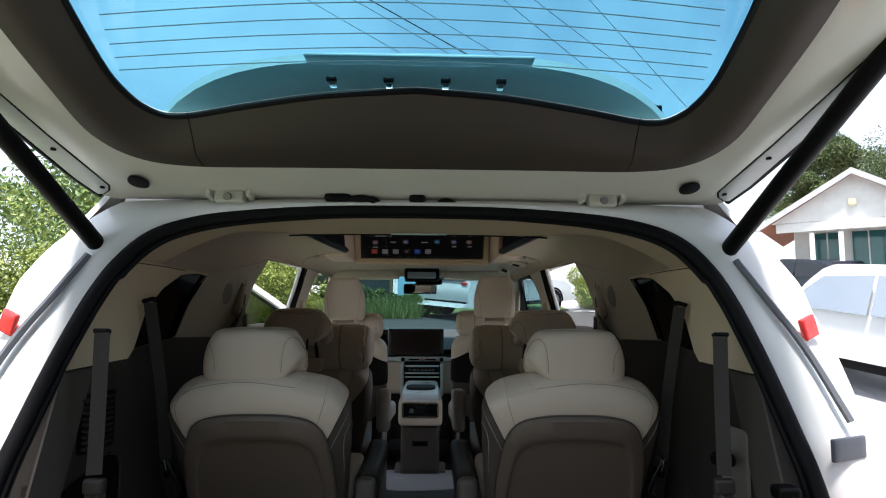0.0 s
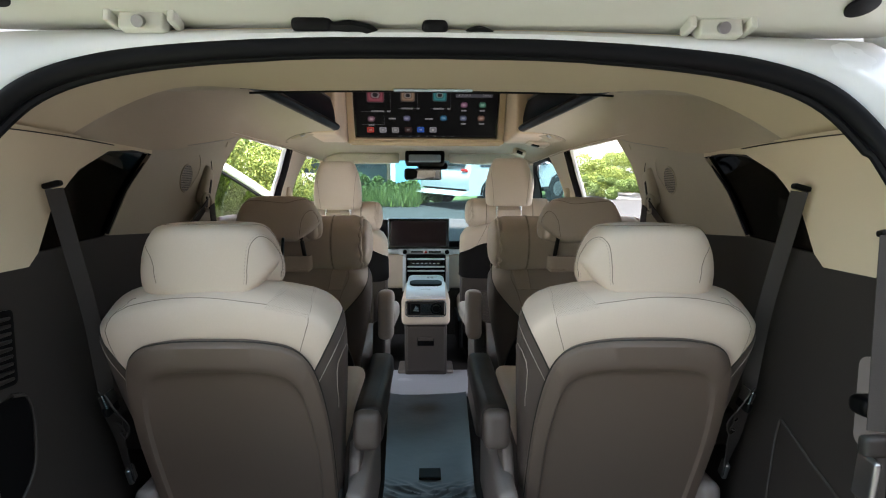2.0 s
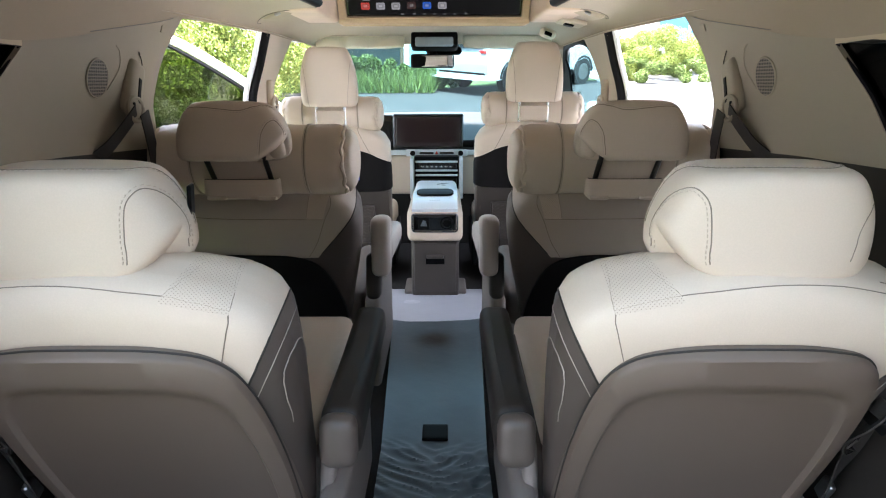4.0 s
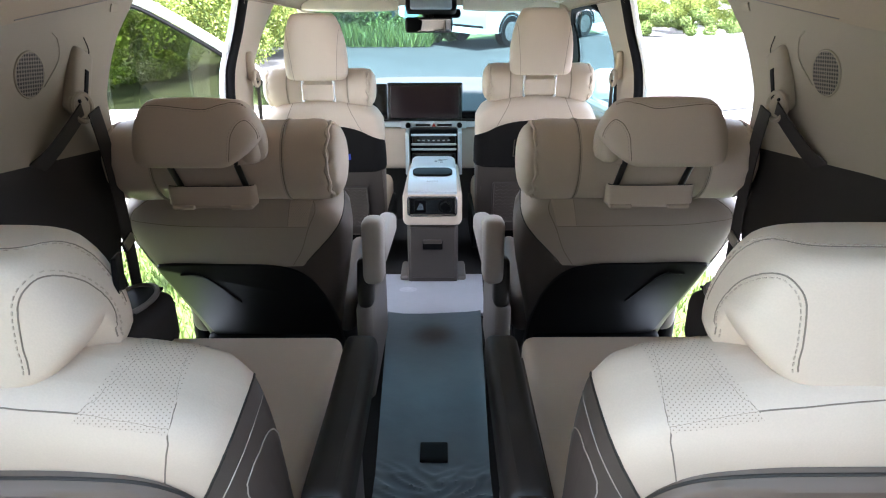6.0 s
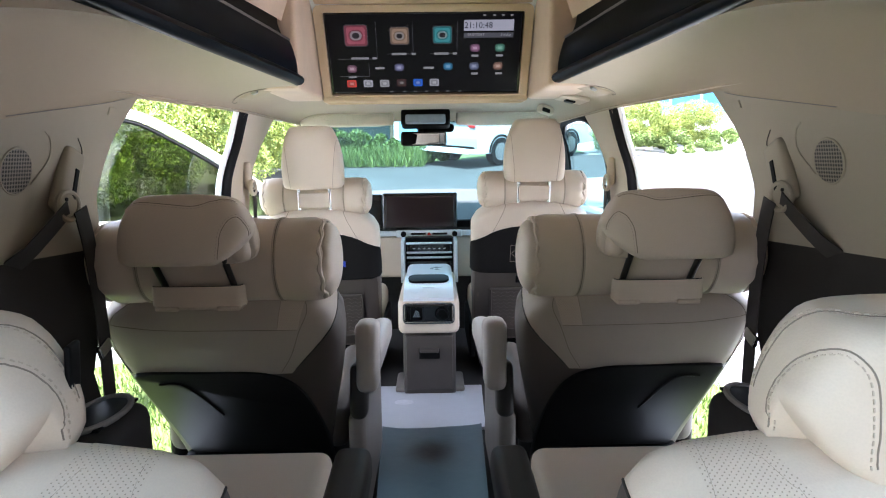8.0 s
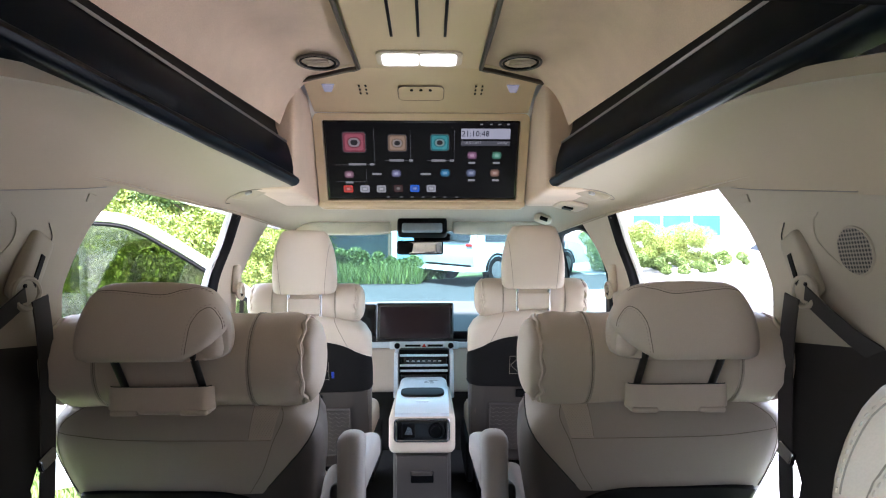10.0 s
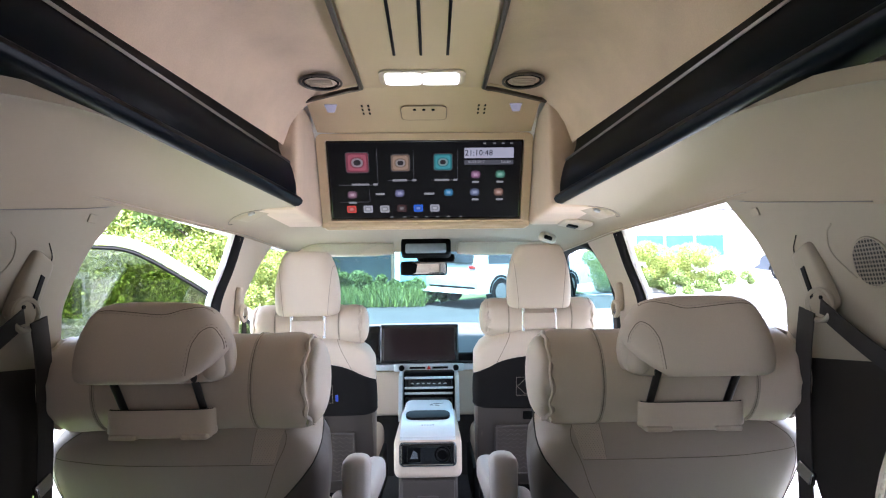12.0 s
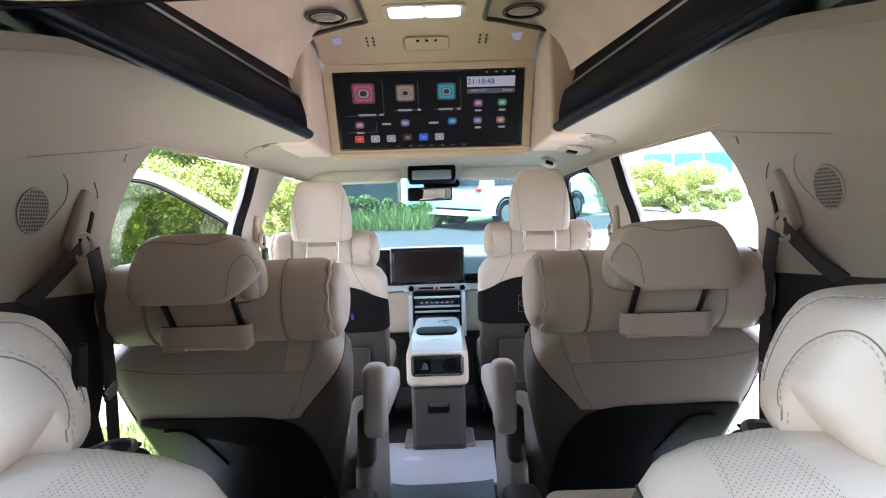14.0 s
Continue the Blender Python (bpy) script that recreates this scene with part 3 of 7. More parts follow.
part("rear_wall", prism([(-0.75, 1.80), (0.75, 1.80), (0.75, 2.07), (0.66, 2.18), (0.5, 2.25), (-0.5, 2.25), (-0.66, 2.18), (-0.75, 2.07)], lambda a, z: Vector((a, 2.16, z)), (0, 0.02, 0)), SUEDE, head)

# dark rail mouldings along the raised roof
for s in (-1, 1):
    rail = thing("roof_beam", (s * 0.55, 3.0, 1.85), "glossy dark slate roof rail moulding with a silver line", "roof rail", group="roof rails")
    prof = [(0.0, 0.0), (-0.016, 0.002), (-0.026, 0.010), (-0.029, 0.020), (-0.024, 0.030), (-0.014, 0.036), (-0.006, 0.042), (-0.006, 0.060), (-0.003, 0.085), (0.003, 0.110), (0.010, 0.135), (0.017, 0.152), (0.02, 0.158), (0.06, 0.15), (0.06, 0.0)]

    def sweep(pr, y0=2.19, y1=3.775):
        b = bmesh.new()
        rows = []
        for i in range(13):
            y = y0 + (y1 - y0) * i / 12
            e = max(0.0, 1 - (y1 - y) / 0.03) if y1 > 3.7 else 0
            rows.append([b.verts.new((s * (XB(y) + p), y - 0.0 * e, ZB(y) + q)) for p, q in pr])
        for r0, r1 in zip(rows, rows[1:]):
            for k in range(len(pr)):
                b.faces.new((r0[k], r0[(k + 1) % len(pr)], r1[(k + 1) % len(pr)], r1[k]))
        b.faces.new(rows[0])
        b.faces.new(rows[-1][::-1])
        return b

    part("moulding", sweep(prof), NAVY, rail)
    part("silver_line", sweep([(0.013, 0.150), (0.012, 0.157), (0.020, 0.162), (0.026, 0.156)], 2.2, 3.76), STEEL, rail, "thin silver strip")
    part("recess", sweep([(0.028, 0.150), (0.046, 0.20), (0.054, 0.30), (0.10, 0.30), (0.10, 0.150)], 2.19, 3.74), BLACK, rail, "black slot")

# seat builders -------------------------------------------------------------
def frame_of(origin, lean):
    c, n = math.cos(radians(lean)), math.sin(radians(lean))
    o = Vector(origin)
    return lambda a, h, d: o + Vector((a, -n * h + c * d, c * h + n * d))


def place_bm(bm, f):
    for v in bm.verts:
        v.co = f(*v.co)
    return bm


def headrest_bm(f, w, h, d, z0, dn, top=0.66, curve=0.012, low=0.9, notch=0):
    """A headrest: flat top narrower than its waist, tight lower corners, soft rear face."""
    b = bmesh.new()
    wide = [(0.0, low), (0.06, low * 0.4 + 0.6), (0.15, 0.99), (0.3, 1.0), (0.5, 1 - 0.07 * (1 - top)), (0.68, 1 - 0.27 * (1 - top)), (0.82, 1 - 0.52 * (1 - top)), (0.93, 1 - 0.8 * (1 - top)), (1.0, top)]
    deep = [(0.0, 0.82), (0.07, 0.94), (0.2, 1.0), (0.7, 1.0), (0.86, 0.95), (0.95, 0.86), (1.0, 0.74)]
    seg, rows = 56, []
    ks = [0.0, 0.012, 0.03, 0.06, 0.1, 0.16, 0.24, 0.34, 0.45, 0.55, 0.65, 0.74, 0.82, 0.88, 0.93, 0.965, 0.988, 1.0]
    rim = {0.0: 0.90, 0.012: 0.955, 0.03: 0.985, 0.965: 0.985, 0.988: 0.955, 1.0: 0.90}

    def ring(k, shrink):
        hw, hd = lerp_table(wide, k) * w / 2, lerp_table(deep, k) * d / 2
        out = []
        for i in range(seg):
            t = 2 * math.pi * i / seg
            c, n = math.cos(t), math.sin(t)
            x = math.copysign(abs(c) ** 0.45, c) * hw * shrink
            y = math.copysign(abs(n) ** 0.6, n) * hd * shrink
            lift = max(0.0, (x * notch / (w / 2) - 0.42) / 0.58) ** 1.6 * max(0.0, 1 - k / 0.62) * h * 0.46 * (1 if y < 0 else 0.2)
            out.append(b.verts.new(f(x, z0 + h * k + lift + 0.004 * (1 - (x / hw) ** 2) * k, dn + y + curve * (2 * x / w) ** 2)))
        return out

    rows = [ring(0.0, 0.45)] + [ring(k, rim.get(k, 1.0)) for k in ks] + [ring(1.0, 0.5)]
    for x, y in zip(rows, rows[1:]):
        for i in range(seg):
            b.faces.new((x[i], x[(i + 1) % seg], y[(i + 1) % seg], y[i]))
    b.faces.new(rows[0][::-1])
    b.faces.new(rows[-1])
    return b


def back_bm(f, w, h, d, wb=0.87, rt=0.05, shoulder=0.86):
    """A backrest: broad rounded shoulders, narrower waist, soft rear."""
    def shape(p):
        k = p.y / h + 0.5
        q = min(1.0, max(0.0, k / 0.8))
        x = p.x * (wb + (1 - wb) * q * q * (3 - 2 * q)) * (1 - (1 - shoulder) * max(0, (k - 0.86) / 0.14) ** 2)
        drop = 0.046 * (abs(p.x) / (w / 2)) ** 1.7 * max(0, (k - 0.7) / 0.3)
        return Vector((x, p.y - drop, p.z * (1 - 0.22 * max(0, (k - 0.82) / 0.18) ** 2) + 0.010 * (1 if p.z > 0 else -1) * math.sin(math.pi * min(1, k)) * (1 - (2 * p.x / w) ** 2)))
    return place_bm(rbox((0, h / 2, d / 2), (w, h, d), rt, n=14, deform=shape), f)


def tri_dir(f, v):
    return (f(*v) - f(0, 0, 0)).normalized()

# ---- roof screen and its housing ----
OX = -0.016
TILTED = math.atan2(0.164, 0.303)


def scr(a, h, d):
    """A point on the screen: across, up its face, and out of it towards the rear seats."""
    return Vector((OX + a, 4.262 - math.sin(TILTED) * h - math.cos(TILTED) * d, 1.867 + math.cos(TILTED) * h - math.sin(TILTED) * d))


def on_screen(bm):
    for v in bm.verts:
        v.co = scr(*v.co)
    return bm


SW, SH = 0.815, 0.345
house = thing("screen_housing", (OX, 4.2, 1.84), "warm beige roof housing that holds the wide screen", "housing")
outer, hole = rounded(SW + 0.075, SH + 0.075, 0.03, 6, cy=SH / 2 - 0.006), rounded(SW + 0.004, SH + 0.004, 0.008, 6, cy=SH / 2)
bm = bmesh.new()
ro = [bm.verts.new((a, h, 0.012)) for a, h in outer]
ri = [bm.verts.new((a, h, 0.012)) for a, h in hole]
rb = [bm.verts.new((a, h, -0.05)) for a, h in hole]
rk = [bm.verts.new((a * 1.02, h, -0.09)) for a, h in outer]
nn = len(ro)
for k in range(nn):
    j = (k + 1) % nn
    bm.faces.new((ro[k], ro[j], ri[j], ri[k]))
    bm.faces.new((ri[k], ri[j], rb[j], rb[k]))
    bm.faces.new((ro[j], ro[k], rk[k], rk[j]))
part("frame", on_screen(bm), GOLDBEIGE, house, "warm beige screen surround")
# sloping fascia over the screen
fascia = [(-0.455, 3.79), (-0.43, 3.86), (-0.435, 4.09), (0.435, 4.09), (0.43, 3.86), (0.455, 3.79), (0.215, 3.665), (-0.215, 3.665)]
FZ = lambda y: 2.252 - 0.19 * max(0.0, y - 3.80)
part("fascia", prism([(OX + a, y) for a, y in fascia], lambda a, y: Vector((a, y, FZ(y) - 0.004)), (0, 0, 0.02), 0.003), GOLDBEIGE, house, "warm beige fascia")
part("centre_button_panel", prism([(OX + a, h) for a, h in rounded(0.168, 0.10, 0.018, 5, cy=3.905)], lambda a, y: Vector((a, y, FZ(y) - 0.006)), (0, 0, -0.006), 0.002), GOLDBEIGE, house, "oval button panel")
part("button_panel_joint", tube([(OX + a, y, FZ(y) - 0.0105) for a, y in rounded(0.172, 0.104, 0.022, 5, cy=3.905)], 0.0016, 5, True), SEAMDARK, house)
for a in (-0.035, 0.0, 0.035):
    part("button", cylinder((OX + a, 3.875, FZ(3.875) - 0.010), (OX + a, 3.875, FZ(3.875) - 0.016), 0.006), BLACK, house)
for e in (-1, 1):
    for i in range(2):
        for j in range(3):
            part("slot", rbox((OX + e * (0.205 + 0.024 * i), 3.86 + 0.028 * j, FZ(3.86 + 0.028 * j) - 0.0055), (0.007, 0.016, 0.004), 0.0018), BLACK, house)
    part("reading_light", prism([(OX + e * a, y) for a, y in ((0.318, 3.845), (0.365, 3.845), (0.362, 3.90), (0.335, 3.90))], lambda a, y: Vector((a, y, FZ(y) - 0.005)), (0, 0, -0.004), 0.001), glow("pale_lens", (0.75, 0.72, 0.9), 0.35), house, "pale lens")
    part("side_block", rbox((OX + e * 0.545, 4.045, 2.045), (0.19, 0.52, 0.41), 0.02, n=4), SUEDE, house, "suede block beside the screen")
part("lower_lip", rbox((OX, 4.305, 1.845), (0.90, 0.10, 0.03), 0.012), GOLDBEIGE, house)

screen = thing("roof_screen", (OX, 4.26, 1.867), "wide dark media screen showing rows of app tiles", "screen")
part("panel", on_screen(rbox((0, SH / 2, -0.012), (SW, SH, 0.026), 0.006)), GLOSSBLACK, screen)
part("display", on_screen(rbox((0, SH / 2, 0.0015), (SW - 0.016, SH - 0.016, 0.001), 0.0004)), glow("dim_display", (0.004, 0.0037, 0.0048), 0.8), screen, "dim lit display")


def tile(name, a, h, w, hh, col, power=0.5, r=0.006, up=0.0030):
    return part(name, on_screen(prism(rounded(w, hh, r, 4, cx=a, cy=h), lambda x, y: Vector((x, y, 0.0022)), (0, 0, up - 0.0022))), glow("lit_" + name, tuple(0.75 * v + 0.01 for v in col), power * 1.5), screen, smooth=False)


# large tiles with their rings, and small ones below: (across, up, size, colour)
U = lambda px, py: ((px - 760.5) / 345 * SW, (362 - py) / 138 * SH)
for px, py, k, c, c2 in ((641, 261, 1.15, (0.6, 0.12, 0.18), (0.9, 0.75, 0.8)), (717, 262, 0.95, (0.55, 0.36, 0.25), (0.9, 0.8, 0.75)), (792, 261, 0.95, (0.05, 0.45, 0.5), (0.6, 0.9, 0.9))):
    a, h = U(px, py)
    tile("app_icon", a, h, 0.086 * k, 0.078 * k, (0.07, 0.065, 0.075), 0.6, 0.012)
    for q, (w, col) in enumerate(((0.080, tuple(0.35 * v for v in c)), (0.066, tuple(0.65 * v + 0.02 for v in c)), (0.054, tuple(0.4 * v for v in c)), (0.042, tuple(0.35 * v for v in c2)), (0.026, (0.02, 0.015, 0.02)))):
        tile("app_icon", a, h, w * k, w * k * (0.9 if q < 2 else 0.78), col, 0.7, 0.010 if q < 2 else w * k * 0.38, 0.0032 + 0.0003 * q)
for x0, y0, x1, y1 in ((606, 300, 676, 238), (694, 292, 740, 240), (770, 292, 818, 240), (606, 330, 660, 308)):
    (a0, h0), (a1, h1) = U(x0, y0), U(x1, y1)
    part("tile_line", on_screen(merge(tube([(a0, h0, 0.003), (a1, h0, 0.003)], 0.0009, 4), tube([(a1, h0, 0.003), (a1, h1, 0.003)], 0.0009, 4))), glow("line_grey", (0.2, 0.2, 0.22), 0.5), screen)
for px, py, w in ((645, 299, 0.075), (671, 299, 0.02), (715, 292, 0.062), (741, 292, 0.018), (790, 292, 0.062), (814, 292, 0.018), (629, 331, 0.034), (679, 316, 0.04), (767, 316, 0.045), (850, 296, 0.03), (894, 296, 0.03), (850, 327, 0.03), (894, 327, 0.03)):
    a, h = U(px, py)
    tile("caption_bar", a, h, w, 0.009, (0.55, 0.55, 0.58), 0.4, 0.003)
for px, py, c in ((629, 317, (0.5, 0.25, 0.35)), (714, 315, (0.3, 0.3, 0.55)), (802, 314, (0.05, 0.35, 0.65)), (850, 283, (0.5, 0.22, 0.4)), (894, 283, (0.15, 0.5, 0.35)), (849, 314, (0.25, 0.3, 0.5)), (892, 314, (0.55, 0.3, 0.22)), (626, 343, (0.75, 0.07, 0.05)), (656, 343, (0.45, 0.45, 0.5)), (686, 343, (0.4, 0.4, 0.42)), (717, 342, (0.06, 0.02, 0.02)), (747, 342, (0.02, 0.15, 0.75)), (777, 342, (0.4, 0.4, 0.45))):
    a, h = U(px, py)
    flat = py > 340
    tile("app_icon", a, h, 0.040, 0.032, tuple(v * (0.85 if flat else 0.3) for v in c), 0.8, 0.005 if flat else 0.012)
    tile("app_icon", a, h, 0.030, 0.020, tuple(v * (0.6 if flat else 0.65) + 0.03 for v in c), 0.7, 0.004 if flat else 0.0095, 0.0034)
    tile("app_icon", a, h, 0.016, 0.010, tuple(min(1, v * 0.8 + 0.28) for v in c), 0.5, 0.003, 0.0038)
a, h = U(873, 246)
tile("clock_field", a, h, 0.205, 0.044, (0.62, 0.62, 0.75), 0.55, 0.002)
a, h = U(873, 262)
tile("date_field", a, h, 0.205, 0.02, (0.13, 0.13, 0.16), 0.5, 0.002)
for px in (865, 882, 897, 912):
    a, h = U(px, 230)
    tile("status_mark", a, h, 0.012, 0.006, (0.5, 0.5, 0.52), 0.4, 0.002)
for px in (698, 722, 742, 762, 782, 802, 824):
    a, h = U(px, 358)
    tile("navigation_mark", a, h, 0.014, 0.006, (0.3, 0.3, 0.32), 0.4, 0.002)


def writing(text, size, m, parent, name="writing", depth=0.0004):
    """Lettering as a mesh, placed by the matrix m."""
    cu = bpy.data.curves.new("lettering", "FONT")
    cu.body, cu.size, cu.extrude, cu.align_x, cu.align_y, cu.resolution_u = text, size, depth, "CENTER", "CENTER", 2
    tmp = new("lettering", cu)
    me = bpy.data.meshes.new_from_object(tmp)
    bpy.data.objects.remove(tmp)
    me.transform(Matrix.Translation(-Vector(root_of(parent).location)) @ m)
    ob = new(name, me)
    ob.parent = parent
    return ob


for text, px, py, size, col in (("21:10:48", 855, 246, 0.034, (0.02, 0.02, 0.05)), ("01/01/2017", 851, 261, 0.015, (0.6, 0.6, 0.65)), ("Sunday", 903, 261, 0.015, (0.6, 0.6, 0.65))):
    a, h = U(px, py)
    o = scr(a, h, 0.0042)
    face = Matrix(((1, 0, 0), (0, -math.sin(TILTED), -math.cos(TILTED)), (0, math.cos(TILTED), -math.sin(TILTED)))).to_4x4()
    ob = writing(text, size, Matrix.Translation(o) @ face, screen)
    ob.data.materials.clear()
    ob.data.materials.append(glow("letters", col, 0.5))

# ---- ceiling fittings ----
DZ = lambda x: 2.25 - 0.13 * (abs(x) / 0.53) ** 9
spine = thing("ceiling_spine", (0, 3.0, 2.24), "warm beige centre ceiling panel with dark metallic edge trims", "ceiling panel", kind="structure")
part("panel", prism([(OX - 0.20, 2.2), (OX + 0.20, 2.2), (OX + 0.20, 3.66), (OX - 0.20, 3.66)], lambda a, y: Vector((a, y, 2.243)), (0, 0, -0.012), 0.002), GOLDBEIGE, spine, smooth=False)
BRONZE = mat("dark_bronze_trim", (0.11, 0.095, 0.085), 0.3, 0.7, var=0.08, bump=0.0)
for e in (-1, 1):
    line = bezier([(OX + e * 0.213, 2.2, 2.228), (OX + e * 0.213, 3.2, 2.228), (OX + e * 0.206, 3.60, 2.228), (OX + e * 0.212, 3.655, 2.228), (OX + e * 0.26, 3.685, 2.230), (OX + e * 0.44, 3.785, 2.226)], 8)
    part("edge_trim", tube(line, 0.009, 8, flat=0.9, side=(0, 0, 1)), BRONZE, spine, "dark metallic edge trim")
    x = OX + e * 0.333
    v = thing("ceiling_vent", (x, 3.61, DZ(x)), "round beige ceiling air vent with a dark ring", "air vent", group="ceiling vents")
    for r, w, m_ in ((0.067, 0.0045, BRONZE), (0.056, 0.004, BLACK)):
        part("ring", tube([(x + r * math.cos(t), 3.61 + r * math.sin(t), DZ(x) - 0.016) for t in [2 * math.pi * i / 40 for i in range(40)]], w, 8, True), m_, v)
    part("disc", cylinder((x, 3.61, DZ(x) + 0.02), (x, 3.61, DZ(x) - 0.014), 0.048, seg=32), TRIMBEIGE, v)
    for k in (-0.02, 0.0, 0.02):
        part("slat", rbox((x, 3.61 + k, DZ(x) - 0.018), (0.075, 0.010, 0.006), 0.002, (20, 0, 0)), TRIMBEIGE, v)
for a in (-0.078, 0.0, 0.078):
    part("light_slit", rbox((OX + a, 2.83, 2.230), (0.0085, 1.12, 0.006), 0.002), BLACK, spine, "dark slit")
lamp = thing("ceiling_lamp", (OX, 3.56, 2.23), "lit white twin ceiling lamp in a pale frame", "ceiling lamp")
part("frame", prism(rounded(0.275, 0.125, 0.03, 5, cx=OX, cy=3.56), lambda a, y: Vector((a, y, 2.232)), (0, 0, -0.008), 0.002), TRIMBEIGE, lamp)
for e in (-1, 1):
    part("diffuser", prism(rounded(0.116, 0.092, 0.018, 5, cx=OX + e * 0.0605, cy=3.56), lambda a, y: Vector((a, y, 2.226)), (0, 0, -0.007), 0.002), glow("lit_diffuser", (0.95, 0.97, 1.0), 6.0), lamp, "lit white diffuser")

for s in (-1, 1):
    x, y, z = s * 0.617 - 0.014, 3.86, 1.838
    h = thing("assist_lamp", (x, y, z), "beige assist-grip cap with a small lamp by the roof edge", "lamp", group="assist lamps")
    part("cap", rbox((x, y, z + 0.012), (0.15, 0.10, 0.04), 0.018, (0, s * 18, s * 20)), BEIGE, h)
    part("groove", tube([(x + 0.095 * math.cos(t), y + 0.07 * math.sin(t), lining(x + 0.095 * math.cos(t), y + 0.07 * math.sin(t)) - 0.001) for t in [math.pi * (0.9 + 1.2 * i / 24) for i in range(25)]], 0.0018, 5), SEAMDARK, h, "curved joint round the cap")
    part("lens", rbox((x, y - 0.047, z - 0.008), (0.026, 0.014, 0.012), 0.005, (0, s * 18, s * 20)), STEEL, h)
hs = thing("roof_switch", (0.60, 4.2, 1.83), "beige roof switch plate with a dark window", "switch")
part("plate", rbox((0.615, 4.20, 1.832), (0.12, 0.17, 0.02), 0.009, (0, 12, 0)), TRIMBEIGE, hs)
part("button", rbox((0.605, 4.20, 1.820), (0.042, 0.05, 0.01), 0.003, (0, 12, 0)), BLACK, hs)
hk = thing("coat_hook", (0.58, 4.62, 1.81), "beige folding coat hook with a dark core", "hook")
part("body", rbox((0.58, 4.62, 1.815), (0.085, 0.06, 0.045), 0.02, (0, 15, 25)), TRIMBEIGE, hk)
part("core", rbox((0.578, 4.588, 1.812), (0.045, 0.012, 0.02), 0.005, (0, 15, 25)), BLACK, hk)

# ---- console ----
CX = -0.018
con = thing("centre_console", (CX, 4.6, FLOOR), "beige and brown centre console with silver lid and rear sockets", "console")
part("lower_body", rbox((CX, 4.68, 0.61), (0.255, 0.72, 0.34), 0.02, n=3), mat("brown_console_plastic", (0.042, 0.034, 0.029), 0.5, scale=700, var=0.05, bump=0.2, dist=0.0004, kind="grain"), con, "brown plastic lower body")
part("plinth", rbox((CX, 4.45, 0.462), (0.34, 0.22, 0.028), 0.0135), GREYTRIM, con)
dr = part("drawer", rbox((CX, 4.312, 0.615), (0.225, 0.014, 0.27), 0.006), SEATBACK, con, "brown drawer front")
part("drawer_pull", rbox((CX, 4.303, 0.66), (0.10, 0.012, 0.05), 0.005), BLACK, dr, "dark recessed pull")
part("drawer_pull_lip", rbox((CX, 4.298, 0.678), (0.092, 0.014, 0.022), 0.006), SEATBACK, dr)
part("upper_body", rbox((CX, 4.62, 0.85), (0.29, 0.68, 0.175), 0.03, n=4), CREAM, con, "beige upper body")
sk = part("socket_panel", rbox((CX, 4.276, 0.868), (0.225, 0.012, 0.085), 0.012), GLOSSBLACK, con, "black socket panel")
part("panel_rim", tube([(CX + a, 4.272, 0.868 + h) for a, h in rounded(0.235, 0.095, 0.016, 4)], 0.004, 6, True), CHROME, sk, "silver rim")
part("socket", rbox((CX - 0.058, 4.268, 0.868), (0.058, 0.01, 0.06), 0.006), BLACK, sk, "square mains socket")
part("socket_mark", prism([(CX - 0.075, 0.853), (CX - 0.041, 0.853), (CX - 0.045, 0.878), (CX - 0.06, 0.888)], lambda a, h: Vector((a, 4.262, h)), (0, -0.002, 0)), CHROME, sk)
part("round_socket", tube([(CX + 0.062 + 0.03 * math.cos(t), 4.268, 0.868 + 0.03 * math.sin(t)) for t in [i * math.pi / 12 for i in range(24)]], 0.005, 6, True), BLACK, sk, "round charging socket")
part("socket_cap", cylinder((CX + 0.062, 4.274, 0.868), (CX + 0.062, 4.262, 0.868), 0.02), BLACK, sk)
part("lid", sheet(lambda u, v: Vector((CX - 0.118 + 0.236 * v, 4.285 + 0.26 * u, 0.938 + 0.055 * u + 0.03 * u * (1 - u) * 2)), [i / 10 for i in range(11)], [0, 0.25, 0.5, 0.75, 1], (0, 0, -0.02)), SILVER, con, "pale silver sloping lid")
part("cup_slot", prism(rounded(0.2, 0.085, 0.038, 6, cx=CX, cy=4.46), lambda a, y: Vector((a, y, 0.984 + 0.2 * (y - 4.46))), (0, 0, 0.016), 0.003), BLACK, con, "dark slot")
part("label", prism(rounded(0.075, 0.04, 0.004, 3, cx=CX, cy=4.37), lambda a, y: Vector((a, y, 0.964 + 0.25 * (y - 4.37))), (0, 0, 0.004)), mat("white_label", (0.75, 0.75, 0.75), 0.5), con, "white sticker")
for i in range(5):
    part("label_bar", rbox((CX - 0.024 + 0.012 * i, 4.37, 0.9695), (0.007, 0.016, 0.0015), 0.0004), STEEL, con)
part("armrest_pad", rbox((CX, 4.74, 0.945), (0.25, 0.36, 0.09), 0.035, n=5), SILVER, con, "pale film-covered lid")

# ---- dashboard ----
dash = thing("dashboard", (0, 5.5, 0.9), "dark dashboard with cream lower half and silver centre stack", "dashboard")


def dash_top(u, v):
    x = -0.84 + 1.68 * v
    return Vector((x, 5.18 + 0.86 * u + 0.05 * (1 - abs(2 * v - 1) ** 2) * (u > 0.5), 1.205 + 0.14 * math.sin(math.pi / 2 * min(1, u * 1.3)) - 0.02 * abs(2 * v - 1) ** 2))


